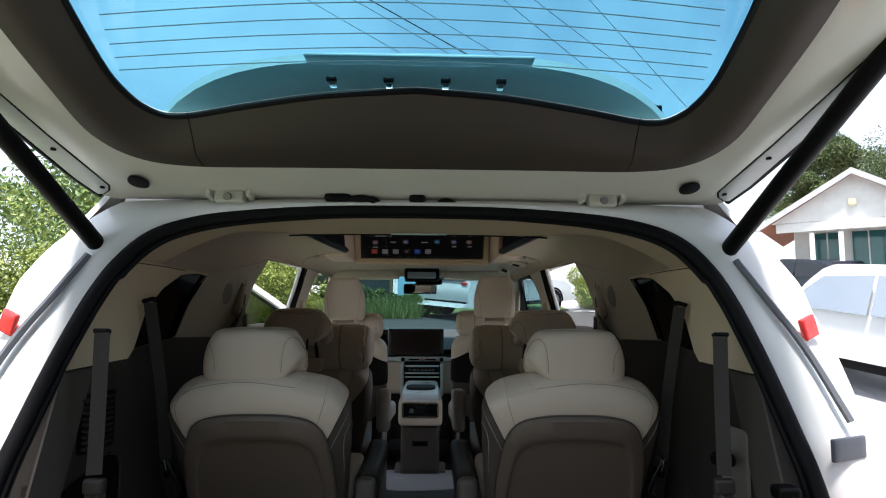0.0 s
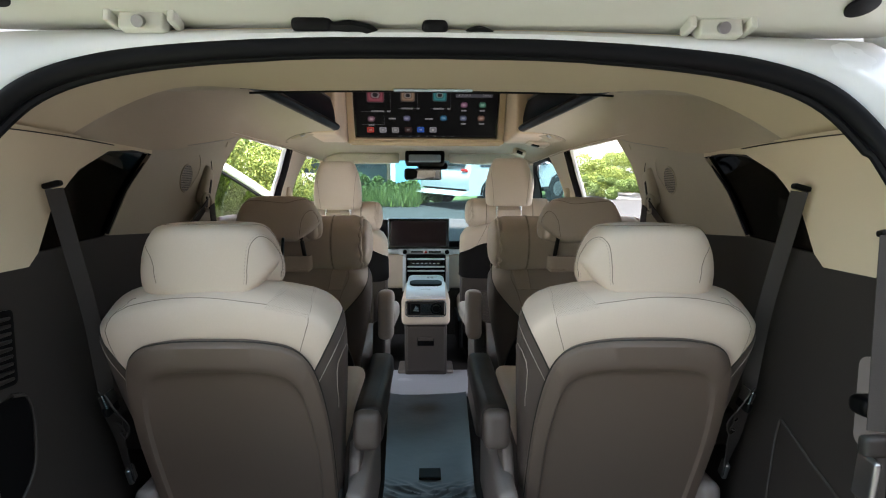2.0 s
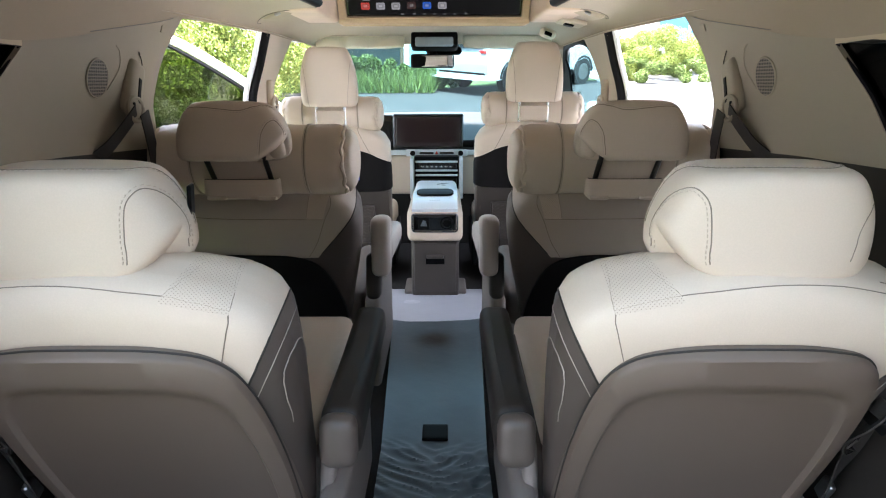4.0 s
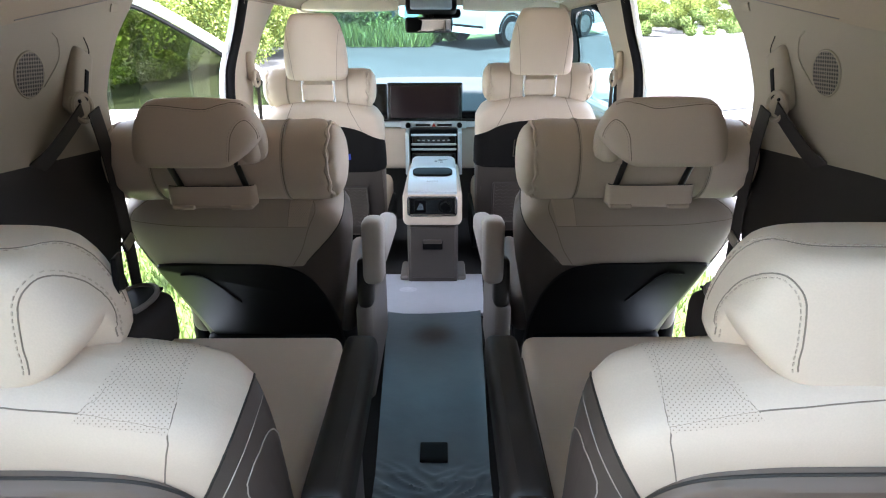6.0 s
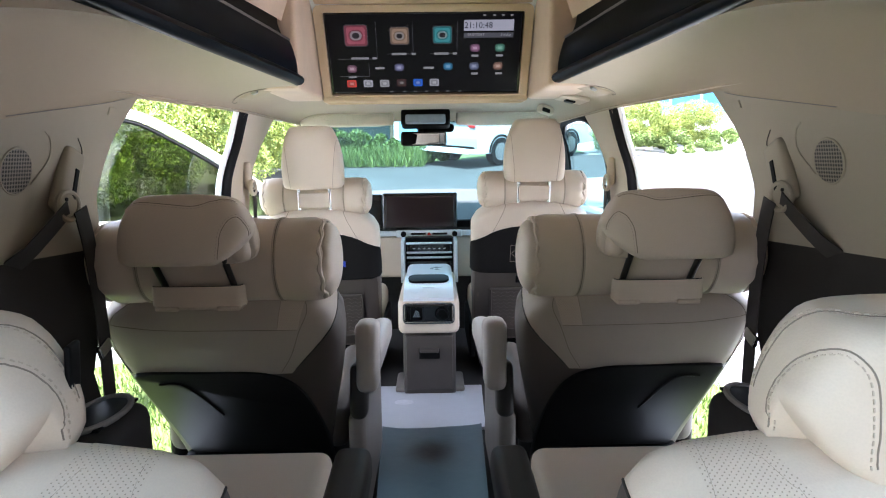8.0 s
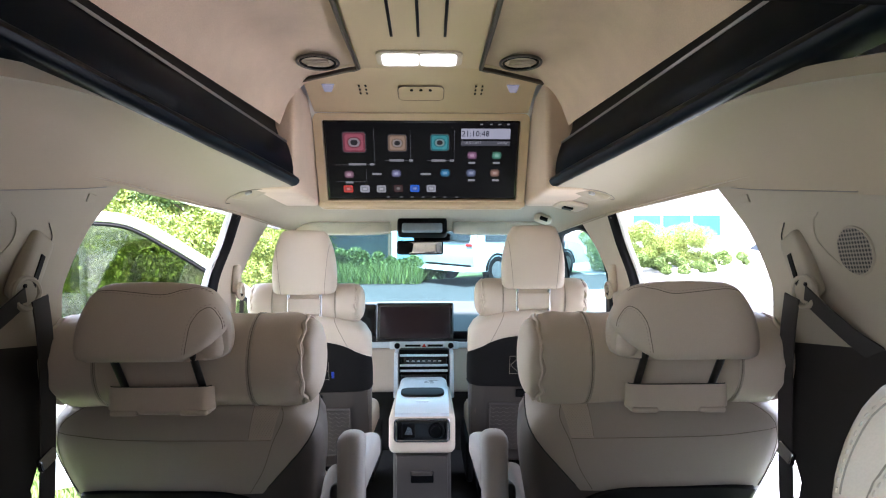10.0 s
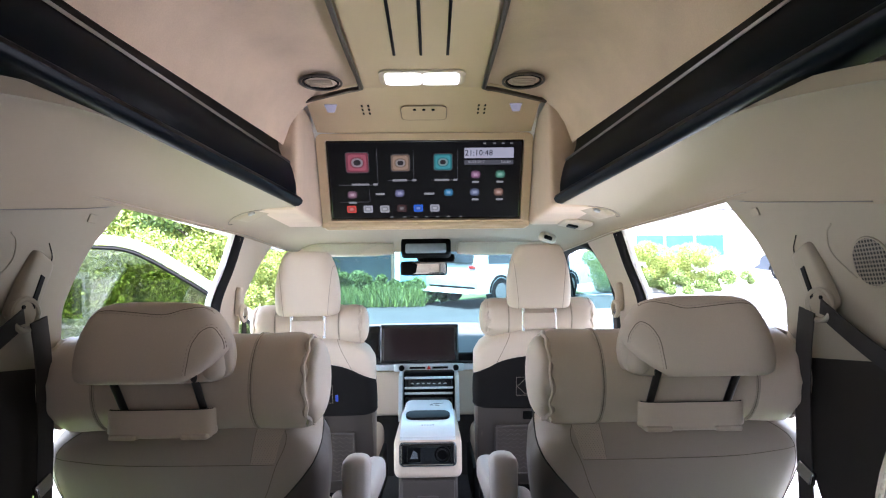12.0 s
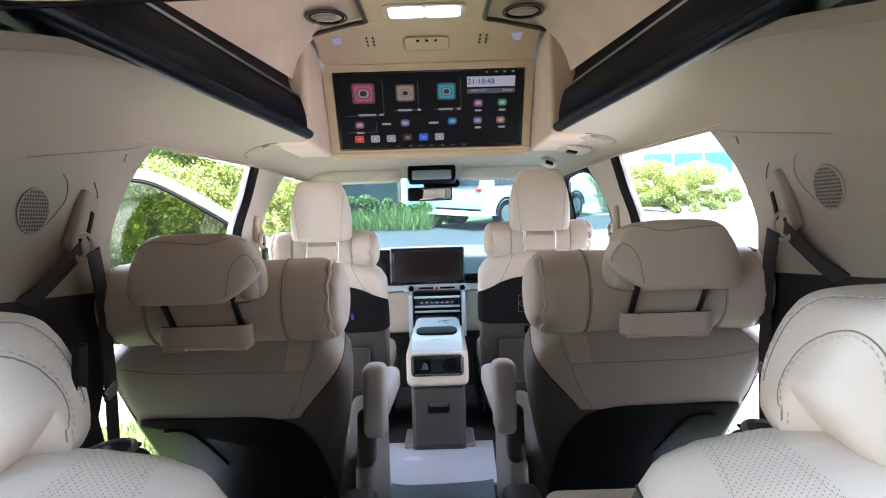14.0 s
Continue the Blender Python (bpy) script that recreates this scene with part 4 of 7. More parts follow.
part("top", sheet(dash_top, [i / 14 for i in range(15)], [i / 24 for i in range(25)], (0, 0, -0.05)), mat("dark_dash_skin", (0.035, 0.04, 0.043), 0.7, scale=500, bump=0.3, kind="grain"), dash, "dark grained top")
part("front_edge", rbox((0, 5.19, 1.185), (1.68, 0.05, 0.05), 0.02), BLACK, dash)
part("silver_strip", rbox((-0.01, 5.175, 1.128), (1.5, 0.02, 0.035), 0.008), SILVER, dash, "pale silver strip")
part("lower_left", rbox((-0.50, 5.21, 0.98), (0.66, 0.05, 0.26), 0.02), CREAM, dash, "cream lower panel")
part("lower_right", rbox((0.48, 5.21, 0.98), (0.70, 0.05, 0.26), 0.02), CREAM, dash, "cream lower panel")
part("switch_bar", rbox((CX, 5.155, 1.128), (0.40, 0.02, 0.044), 0.008), SILVER, dash, "silver switch bar")
for a in (-0.155, 0.155):
    part("knob", cylinder((CX + a, 5.145, 1.128), (CX + a, 5.125, 1.128), 0.016), BLACK, dash, "round knob")
for a in (-0.065, 0.065):
    part("switch_row", rbox((CX + a, 5.143, 1.128), (0.09, 0.006, 0.012), 0.002), BLACK, dash)
part("hazard_switch", prism([(CX - 0.013, 1.119), (CX + 0.013, 1.119), (CX, 1.14)], lambda a, z: Vector((a, 5.144, z)), (0, -0.004, 0)), mat("red_mark", (0.6, 0.03, 0.02), 0.4), dash, "red warning triangle")
for e in (-1, 1):
    part("stack_cheek", prism([(4.98, 0.86), (5.03, 1.10), (5.16, 1.11), (5.16, 0.86)], lambda y, z: Vector((CX + e * 0.145, y, z)), (e * 0.022, 0, 0), 0.004), SILVER, dash, "silver stack side")
part("stack_body", rbox((CX, 5.12, 0.98), (0.28, 0.12, 0.27), 0.01), BLACK, dash)
for z, hh in ((1.055, 0.075), (0.945, 0.07)):
    part("stack_tray", rbox((CX, 5.052, z), (0.262, 0.02, hh), 0.012), GLOSSBLACK, dash, "black recessed tray")
for z in (1.085, 1.03, 1.0, 0.90):
    part("stack_bar", rbox((CX, 5.04, z), (0.27, 0.02, 0.012), 0.005), SILVER, dash)
for i in range(7):
    part("climate_key", rbox((CX - 0.09 + 0.03 * i, 5.036, 1.055), (0.018, 0.008, 0.008), 0.002), CHROME, dash)
part("lower_tunnel", rbox((CX, 5.06, 0.74), (0.30, 0.3, 0.34), 0.03), GREYTRIM, dash)
pad = thing("dash_screen", (-0.075, 5.17, 1.15), "dark curved infotainment screen on the dashboard", "screen")
part("panel", rbox((-0.072, 5.175, 1.262), (0.455, 0.022, 0.225), 0.02, (-10, 0, 0)), GLOSSBLACK, pad)
part("display", rbox((-0.072, 5.160, 1.262), (0.41, 0.004, 0.185), 0.002, (-10, 0, 0)), mat("dark_plum_display", (0.02, 0.012, 0.014), 0.15, var=0.05, bump=0.0), pad)
part("instrument_panel", rbox((-0.48, 5.19, 1.262), (0.36, 0.022, 0.21), 0.02, (-10, 0, 0)), GLOSSBLACK, pad, "dark instrument panel")
wheel = thing("steering_wheel", (-0.53, 5.02, 1.15), "dark leather steering wheel before the instruments", "steering wheel")
part("rim", tube([(-0.53 + 0.185 * math.cos(t), 4.99 + 0.06 * math.sin(t), 1.15 + 0.175 * math.sin(t)) for t in [2 * math.pi * i / 40 for i in range(40)]], 0.015, 10, True), BLACK, wheel)
part("hub", rbox((-0.53, 5.0, 1.14), (0.16, 0.05, 0.12), 0.025, (-18, 0, 0)), BLACK, wheel)
for e in (-1, 1):
    part("spoke", rbox((-0.53 + e * 0.125, 4.99, 1.145), (0.11, 0.02, 0.035), 0.008, (-18, 0, 0)), STEEL, wheel)
part("column", cylinder((-0.53, 5.02, 1.14), (-0.53, 5.22, 1.08), 0.035, 0.05), BLACK, wheel)

# ---- windscreen, header, mirror, visors ----
wind = thing("window_3", (0, 5.6, 1.3), "teal tinted windscreen", "windscreen", kind="structure")
pane = part("pane", sheet(lambda u, v: Vector(((-1 + 2 * v) * (0.70 + 0.16 * u), 5.18 + 0.9 * u + 0.10 * (1 - (2 * v - 1) ** 2), 1.815 - 0.50 * u)), [i / 12 for i in range(13)], [i / 16 for i in range(17)], (0, 0.004, 0.004)), TEAL, wind, "teal tinted glass")
pane.visible_shadow = False
for e in (-1, 1):
    part("a_pillar", tube(bezier([(e * 0.74, 5.12, 1.80), (e * 0.80, 5.5, 1.62), (e * 0.87, 6.05, 1.30)], 8), 0.045, 10), TRIMBEIGE, wind, "beige windscreen pillar")
mir = thing("rear_view_mirror", (-0.04, 5.05, 1.66), "dark framed rear-view mirror", "mirror")
part("shell", rbox((-0.04, 5.06, 1.693), (0.265, 0.035, 0.082), 0.02, (8, 0, 0)), BLACK, mir)
part("glass", rbox((-0.04, 5.0405, 1.692), (0.246, 0.003, 0.066), 0.0012, (7, 0, -5)), mat("mirror_glass", (0.85, 0.85, 0.83), 0.02, 1.0, var=0.0, bump=0.0), mir, "mirror glass")
part("stem", tube([(-0.03, 5.07, 1.71), (-0.03, 5.12, 1.77), (-0.03, 5.16, 1.79)], 0.016, 8), BLACK, mir)
part("sensor_box", rbox((0.03, 5.13, 1.755), (0.22, 0.08, 0.05), 0.022), BLACK, mir)
oc = thing("overhead_console", (-0.03, 4.95, 1.82), "dark overhead console with pale lenses in film", "console")
part("body", rbox((-0.026, 4.98, 1.80), (0.275, 0.10, 0.095), 0.02, (-14, 0, 0)), BLACK, oc)
part("lens", rbox((-0.026, 4.935, 1.795), (0.225, 0.03, 0.055), 0.012, (-14, 0, 0)), mat("filmed_lens", (0.28, 0.33, 0.37), 0.15, var=0.3, bump=0.3, scale=40, coat=0.6), oc, "pale film-covered lens")
for e, x0 in ((-1, -0.47), (1, 0.41)):
    vs = thing("sun_visor", (x0, 5.0, 1.80), "cream sun visor still in clear film", "sun visor", group="sun visors")
    part("flap", rbox((x0, 5.02, 1.798), (0.53, 0.024, 0.078), 0.011, (-16, 0, 0), deform=lambda p: Vector((p.x, p.y, p.z + 0.010 * (2 * p.x / 0.53) ** 4 * (p.z < 0)))), mat("pale_visor_cloth", (0.72, 0.66, 0.56), 0.8, scale=500, var=0.05, bump=0.1), vs)
    fl = part("film", sheet(lambda u, v: Vector((x0 - 0.265 + 0.53 * v, 5.0 + 0.012 * math.sin(9 * v + u), 1.850 - 0.10 * u - 0.022 * math.sin(math.pi * v) + 0.006 * math.sin(17 * v))), [i / 6 for i in range(7)], [i / 24 for i in range(25)], (0, 0.002, 0)), tint_glass("clear_film", (0.97, 0.98, 0.98), 0.03), vs, "crumpled clear film")
    fl.visible_shadow = False

# ---- belts ----
def belt(name, pts, width, side, label, parent):
    return part(name, strap(bezier(pts, 8), width, 0.003, side), WEB, parent, label)


for s in (-1, 1):
    y0 = 2.872
    b2 = thing("seat_belt", (s * 0.79, y0, 1.0), "taupe seat belt with beige pillar guide by the second row", "seat belt", group="second row belts")
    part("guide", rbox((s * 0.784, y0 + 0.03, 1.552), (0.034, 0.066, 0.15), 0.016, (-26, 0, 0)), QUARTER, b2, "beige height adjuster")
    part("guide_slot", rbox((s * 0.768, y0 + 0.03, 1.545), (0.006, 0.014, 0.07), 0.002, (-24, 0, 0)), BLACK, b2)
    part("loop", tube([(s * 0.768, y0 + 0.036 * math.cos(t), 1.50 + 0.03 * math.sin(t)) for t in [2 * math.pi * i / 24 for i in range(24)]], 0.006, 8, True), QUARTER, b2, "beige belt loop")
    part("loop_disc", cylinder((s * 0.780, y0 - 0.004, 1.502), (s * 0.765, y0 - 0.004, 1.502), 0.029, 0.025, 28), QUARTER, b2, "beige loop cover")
    part("loop_pin", cylinder((s * 0.765, y0 - 0.012, 1.515), (s * 0.762, y0 - 0.012, 1.515), 0.004, seg=10), BLACK, b2)
    belt("webbing", [(s * 0.762, y0 + 0.03, 1.49), (s * 0.765, y0 + 0.055, 1.40), (s * 0.768, y0 + 0.075, 1.25), (s * 0.772, y0 + 0.085, 1.05), (s * 0.775, y0 + 0.08, 0.80)], 0.048, (0, 1, 0.1), "hanging taupe webbing", b2)
    belt("webbing", [(s * 0.762, y0 - 0.012, 1.495), (s * 0.772, y0 - 0.065, 1.455), (s * 0.786, y0 - 0.118, 1.415), (s * 0.806, y0 - 0.15, 1.39)], 0.046, (0.3 * s, 0.55, -0.75), "taupe webbing into the trim", b2)
    part("tongue", rbox((s * 0.765, y0 + 0.07, 1.16), (0.012, 0.05, 0.03), 0.005, (20, 0, 0)), CHROME, b2)
    b3 = thing("seat_belt", (s * 0.77, 2.04, 0.9), "taupe seat belt hanging by the third row", "seat belt", group="third row belts")
    part("bezel", rbox((s * 0.768, 2.035, 1.538), (0.037, 0.02, 0.012), 0.005, (0, s * 15, 0)), BLACK, b3, "black slot bezel")
    belt("webbing", [(s * 0.765, 2.035, 1.53), (s * 0.76, 2.07, 1.42), (s * 0.757, 2.13, 1.25), (s * 0.752, 2.17, 1.06)], 0.033, (1, s * -0.35, 0), "hanging taupe webbing", b3)
    belt("webbing", [(s * 0.752, 2.17, 1.05), (s * 0.748, 2.205, 0.95), (s * 0.745, 2.25, 0.82)], 0.04, [(1 - 0.5 * i / 16, s * 0.6 * i / 16, 0.3 * math.sin(i * 0.5)) for i in range(17)], "twisted taupe webbing", b3)
    belt("webbing", [(s * 0.742, 2.13, 1.075), (s * 0.728, 2.15, 1.03), (s * 0.722, 2.185, 0.985), (s * 0.734, 2.205, 0.955), (s * 0.742, 2.19, 0.985)], 0.036, (0.7, s * 0.7, 0.1), "folded loop of taupe webbing", b3)
    part("tongue", rbox((s * 0.732, 2.14, 1.06), (0.008, 0.034, 0.036), 0.003, (20, 0, s * 20)), CHROME, b3, "steel belt tongue")
    part("tongue_grip", rbox((s * 0.734, 2.152, 1.032), (0.014, 0.04, 0.024), 0.005, (20, 0, s * 20)), BLACK, b3, "black tongue grip")
    part("anchor", rbox((s * 0.745, 2.25, 0.83), (0.014, 0.03, 0.05), 0.006, (25, 0, 0)), STEEL, b3)
    b4 = thing("seat_belt", (s * 0.745, 1.76, 0.9), "taupe cargo-row seat belt stowed on the tail pillar", "seat belt", group="tail belts")
    part("bezel", rbox((s * 0.748, 1.766, 1.458), (0.038, 0.018, 0.011), 0.004, (-14, 0, 0)), BLACK, b4, "black slot bezel")
    belt("webbing", [(s * 0.742, 1.755, 1.455), (s * 0.738, 1.752, 1.3), (s * 0.735, 1.748, 1.13)], 0.033, (1, s * -0.3, 0), "upright taupe webbing", b4)
    belt("webbing", [(s * 0.735, 1.748, 1.11), (s * 0.735, 1.75, 0.95), (s * 0.735, 1.755, 0.70)], 0.033, (1, s * -0.3, 0), "upright taupe webbing", b4)
    part("keeper", rbox((s * 0.732, 1.748, 1.105), (0.05, 0.024, 0.036), 0.009), ARMDARK, b4, "taupe belt keeper")
    part("tongue", rbox((s * 0.718, 1.745, 1.05), (0.014, 0.045, 0.08), 0.006, (8, 0, 0)), STEEL, b4, "steel belt tongue")
    # speaker and tidy pockets in the trim
    sp = thing("speaker_grille", (s * 0.79, 2.755, 1.577), "round perforated speaker grille in the beige pillar", "speaker", group="pillar speakers")
    x = s * 0.789
    part("rim", tube([(x + s * (side_x(2.755, 1.577 + 0.044 * math.sin(t)) - side_x(2.755, 1.577)), 2.755 + 0.044 * math.cos(t), 1.577 + 0.044 * math.sin(t)) for t in [2 * math.pi * i / 32 for i in range(32)]], 0.0022, 6, True), QUARTER, sp)
    gr = perforated("perforated_grille", (0.2, 0.17, 0.135), (0.012, 0.01, 0.009), 135, ((0, 1, 0), (0, 0, 1)))
    part("mesh_disc", sheet(lambda u, v: Vector((s * (side_x(2.755, 1.577 + 0.043 * u * math.sin(v)) - 0.0035), 2.755 + 0.043 * u * math.cos(v), 1.577 + 0.043 * u * math.sin(v))), [0.02, 0.4, 0.7, 0.9, 1.0], [2 * math.pi * i / 32 for i in range(33)]), gr, sp)
    part("groove", tube([(s * (side_x(2.755, z) - 0.002), y, z) for y, z in arc_poly([(2.80, 1.55), (2.85, 1.60), (2.85, 1.64), (2.83, 1.655)], 6)], 0.0012, 5), QUARTER, sp)
    part("groove", tube([(s * (side_x(2.755, z) - 0.002), y, z) for y, z in arc_poly([(2.955, 1.585), (2.965, 1.615), (2.945, 1.645)], 6)], 0.0012, 5), DARKTRIM, sp)
    part("airbag_mark", rbox((s * (side_x(2.755, 1.71) - 0.002), 3.05, 1.71), (0.003, 0.03, 0.02), 0.001, (0, s * -20, 0)), QUARTER, sp)
    cup = thing("cup_holder", (s * 0.72, 2.92, 0.9), "dark moulded cup holder at the front of the quarter trim", "cup holder", group="cup holders")
    part("tray", rbox((s * 0.728, 2.82, 0.96), (0.14, 0.24, 0.16), 0.04, n=5), DARKTRIM, cup)
    part("rim", tube([(s * 0.73 + 0.052 * math.cos(t), 2.835 + 0.095 * math.sin(t), 1.047) for t in [2 * math.pi * i / 30 for i in range(30)]], 0.007, 8, True), GREYTRIM, cup, "taupe rim")
    part("well", rbox((s * 0.73, 2.835, 1.043), (0.09, 0.17, 0.008), 0.003), BLACK, cup, "dark well")

vg = thing("trim_vent", (-0.79, 1.88, 1.23), "dark louvred vent in the tail trim", "vent")
for i in range(9):
    z = 1.285 - 0.0145 * i
    part("slat", rbox((-side_x(1.88, z) + 0.004, 1.88, z), (0.012, 0.125, 0.007), 0.002, (0, 20, 0)), DARKTRIM, vg)
part("backing", side_panel(rounded(0.14, 0.145, 0.01, 3, cx=1.88, cy=1.228), -1, 0.002, 0.004), BLACK, vg, "dark opening")
pocket = thing("side_pocket", (-0.79, 1.86, 1.02), "dark open storage pocket in the tail trim", "pocket")
part("opening", side_panel(arc_poly([(1.60, 1.02), (1.78, 1.09), (1.93, 1.135), (1.965, 1.12), (1.975, 1.05), (1.95, 0.95), (1.80, 0.84), (1.60, 0.78), (1.60, 1.02)], 5), -1, 0.003, 0.005), BLACK, pocket, "black opening")
part("rim", tube([(-side_x(y, z) + 0.004, y, z) for y, z in arc_poly([(1.93, 1.137), (1.97, 1.12), (1.98, 1.05), (1.955, 0.95), (1.80, 0.835), (1.62, 0.775)], 6)], 0.004, 6), DARKTRIM, pocket)
hp_ = thing("tail_control", (0.79, 1.83, 1.1), "taupe recessed handle and dark knob in the tail trim", "handle")
part("plate", side_panel(rounded(0.10, 0.17, 0.02, 4, cx=1.83, cy=1.14), 1, 0.012, 0.01), GREYTRIM, hp_, "taupe raised plate")
part("knob", rbox((0.758, 1.80, 1.155), (0.05, 0.05, 0.035), 0.014), BLACK, hp_, "black knob")
part("lower_recess", side_panel(rounded(0.12, 0.09, 0.02, 4, cx=1.80, cy=0.99), 1, 0.004, 0.005), BLACK, hp_)
part("lower_rim", tube([(side_x(y, z) - 0.006, y, z) for y, z in rounded(0.13, 0.10, 0.024, 4, cx=1.80, cy=0.99)], 0.006, 6, True), GREYTRIM, hp_)
part("cargo_hook", rbox((0.80, 1.615, 1.13), (0.05, 0.045, 0.03), 0.01), BLACK, hp_, "black cargo hook")
part("panel_groove", tube([(side_x(y, z) - 0.002, y, z) for y, z in arc_poly([(2.13, 0.60), (2.125, 0.86), (2.105, 1.0), (2.07, 1.005), (1.9, 0.92)], 8)], 0.003, 5), SEAMBROWN, hp_)


def sewing(parent, name, bm, pts, off=0.0):
    """A sewn seam along points on a cover, with a row of stitches beside it where off is set."""
    cord, line = on_surface(bm, pts, 0.0009)
    part(name, cord, SEAMDARK, parent)
    if off:
        part("stitching", stitches(line, off, r=0.0009), THREAD, parent, "fine tan stitching", kind="stuff")


FLANK_LOOP = [(2.15, 1.02), (2.10, 1.11), (2.105, 1.165), (2.15, 1.18), (2.195, 1.16), (2.25, 1.108), (2.33, 1.02), (2.38, 0.955)]


def seat_third(s):
    """A third-row captain's chair; s: -1 or 1 for its side."""
    cx = s * 0.46
    ch = thing("captain_chair", (cx, 2.4, FLOOR), "third-row cream and brown leather captain chair with hard back shell", "seat", group="rear captain chairs")
    f = frame_of((cx, 2.305, 0.70), 26)
    X, U, N = tri_dir(f, (1, 0, 0)), tri_dir(f, (0, 1, 0)), tri_dir(f, (0, 0, 1))
    whole = back_bm(f, 0.525, 0.669, 0.145)
    cream_src = whole.copy()
    up, low = split(whole, f(0, 0.40, 0), U)
    for e in (-1, 1):
        CUT = (X * -e * 0.888 + U * 0.43 + N * 0.10).normalized()
        up, flank = split(up, f(e * 0.262, 0.61, 0), CUT)
        part("shoulder_flank", flank, BROWN, ch, "brown leather flank")
        part("edge_piping", seam(cream_src, f(e * 0.262, 0.61, 0), CUT, lambda p: e * (p - f(0, 0, 0)).dot(X) > 0.15 and (p - f(0, 0.40, 0)).dot(U) > 0, r=0.0018), SEAMBROWN, ch)
        part("side_stitching", seam(cream_src, f(e * 0.262, 0.565, 0), CUT, lambda p: e * (p - f(0, 0, 0)).dot(X) > 0.17 and (p - f(0, 0.36, 0)).dot(U) > 0, r=0.0009), STITCH, ch, "pale contrast stitching")
    part("flank_stitching", on_surface(cream_src, [Vector((s * 0.195, y, z)) for y, z in FLANK_LOOP], 0.0010, 0.0006)[0], STITCH, ch, "pale stitched loop on the flank")
    part("shoulder_cover", up, CREAM, ch, "cream leather shoulder cover")
    part("backrest", low, BROWN, ch, "brown leather bolstered back")
    # front insert of the backrest
    part("back_insert", place_bm(rbox((0, 0.32, 0.150), (0.33, 0.5, 0.03), 0.014, n=8), f), CREAM, ch, "cream leather centre panel")
    # hard shell on the rear with its pressed field
    poly = []
    for a, h in arc_poly([(-0.222, 0.06), (-0.222, 0.30), (-0.205, 0.47), (-0.17, 0.545), (-0.10, 0.572), (0.0, 0.578), (0.10, 0.572), (0.17, 0.545), (0.205, 0.47), (0.222, 0.30), (0.222, 0.06)], 6):
        poly.append((a, h))
    sh = bmesh.new()
    mid = [(a * 0.865, 0.05 + (h - 0.05) * 0.878) for a, h in poly]
    inn = [(a * 0.835, 0.05 + (h - 0.05) * 0.858) for a, h in poly]
    dome_n = lambda a: -0.012 * (1 - (a / 0.23) ** 2)
    rings = [[sh.verts.new(f(a, h, d + dome_n(a))) for a, h in pl] for pl, d in ((poly, 0.02), (poly, -0.011), ([(a * 0.985, 0.05 + (h - 0.05) * 0.99) for a, h in poly], -0.017), ([(a * 0.90, 0.05 + (h - 0.05) * 0.91) for a, h in poly], -0.0215), (mid, -0.0205), ([(a * 0.85, 0.05 + (h - 0.05) * 0.868) for a, h in poly], -0.0165), (inn, -0.0125), ([(a * 0.80, 0.05 + (h - 0.05) * 0.835) for a, h in poly], -0.0115))]
    for r0, r1 in zip(rings, rings[1:]):
        for k in range(len(r0) - 1):
            sh.faces.new((r0[k], r0[k + 1], r1[k + 1], r1[k]))
    half_n = len(inn) // 2
    for k in range(half_n):
        q = [rings[-1][k], rings[-1][k + 1], rings[-1][-2 - k], rings[-1][-1 - k]]
        if len(set(q)) == 4:
            sh.faces.new(q)
        elif len(set(q)) == 3:
            sh.faces.new(list(dict.fromkeys(q)))
    part("back_shell", sh, SHELL, ch, "hard brown plastic back shell with pressed field")
    part("shell_trim", tube([f(a, h, -0.004 - 0.008 * (1 - (a / 0.23) ** 2)) for a, h in poly], 0.0022, 6), SEAMBROWN, ch, "dark gap round the shell")
    part("rear_skirt", place_bm(rbox((0, 0.022, 0.018), (0.455, 0.068, 0.085), 0.016), f), GREYTRIM, ch, "taupe plastic skirt")
    # seams, perforated shoulder patch
    S = lambda a, y, z: Vector((cx - s * a, y, z))
    sewing(ch, "seam", cream_src, [S(-0.225, 2.04, 1.285), S(-0.169, 2.032, 1.310), S(-0.03, 2.03, 1.314), S(0.114, 2.028, 1.300), S(0.206, 2.032, 1.277)])
    sewing(ch, "seam", cream_src, [S(0.205, 2.14, 1.345), S(0.213, 2.083, 1.335), S(0.215, 2.055, 1.315), S(0.206, 2.032, 1.277), S(0.19, 2.045, 1.225), S(0.172, 2.07, 1.175)])
    sewing(ch, "seam", cream_src, [S(-0.18, 2.056, 1.336), S(-0.222, 2.04, 1.285), S(-0.230, 2.047, 1.243), S(-0.215, 2.08, 1.16)])
    sewing(ch, "seam", cream_src, [S(0.165, 2.10, 1.36), S(0.155, 2.077, 1.35), S(0.135, 2.04, 1.325), S(0.114, 2.028, 1.298)])
    W = lambda a, z: Vector((-s * a, 0, z))
    patch = skin(cream_src, [(S(0.118, 2.0, 1.298), W(0.81, -0.59)), (S(0.200, 2.0, 1.277), W(-1, 0.1)), (S(0.114, 2.0, 1.281), W(0.23, 0.97)), (S(0, 2.18, 0), Vector((0, -1, 0)))], 0.0008)
    part("perforated_patch", patch, CREAMDOT, ch, "perforated cream leather patch")
    cream_src.free()
    # headrest
    hx = s * 0.472 - (0.008 if s < 0 else 0.0)
    fh = frame_of((hx, 2.095, 1.300), 4)
    hb = headrest_bm(fh, 0.300, 0.150, 0.13, 0.003, 0.02, 0.74, notch=-s, low=0.86)
    src = hb.copy()
    hr = part("headrest", hb, CREAM, ch, "cream leather headrest")
    H = lambda a, y, z: Vector((hx - s * a, y, z))
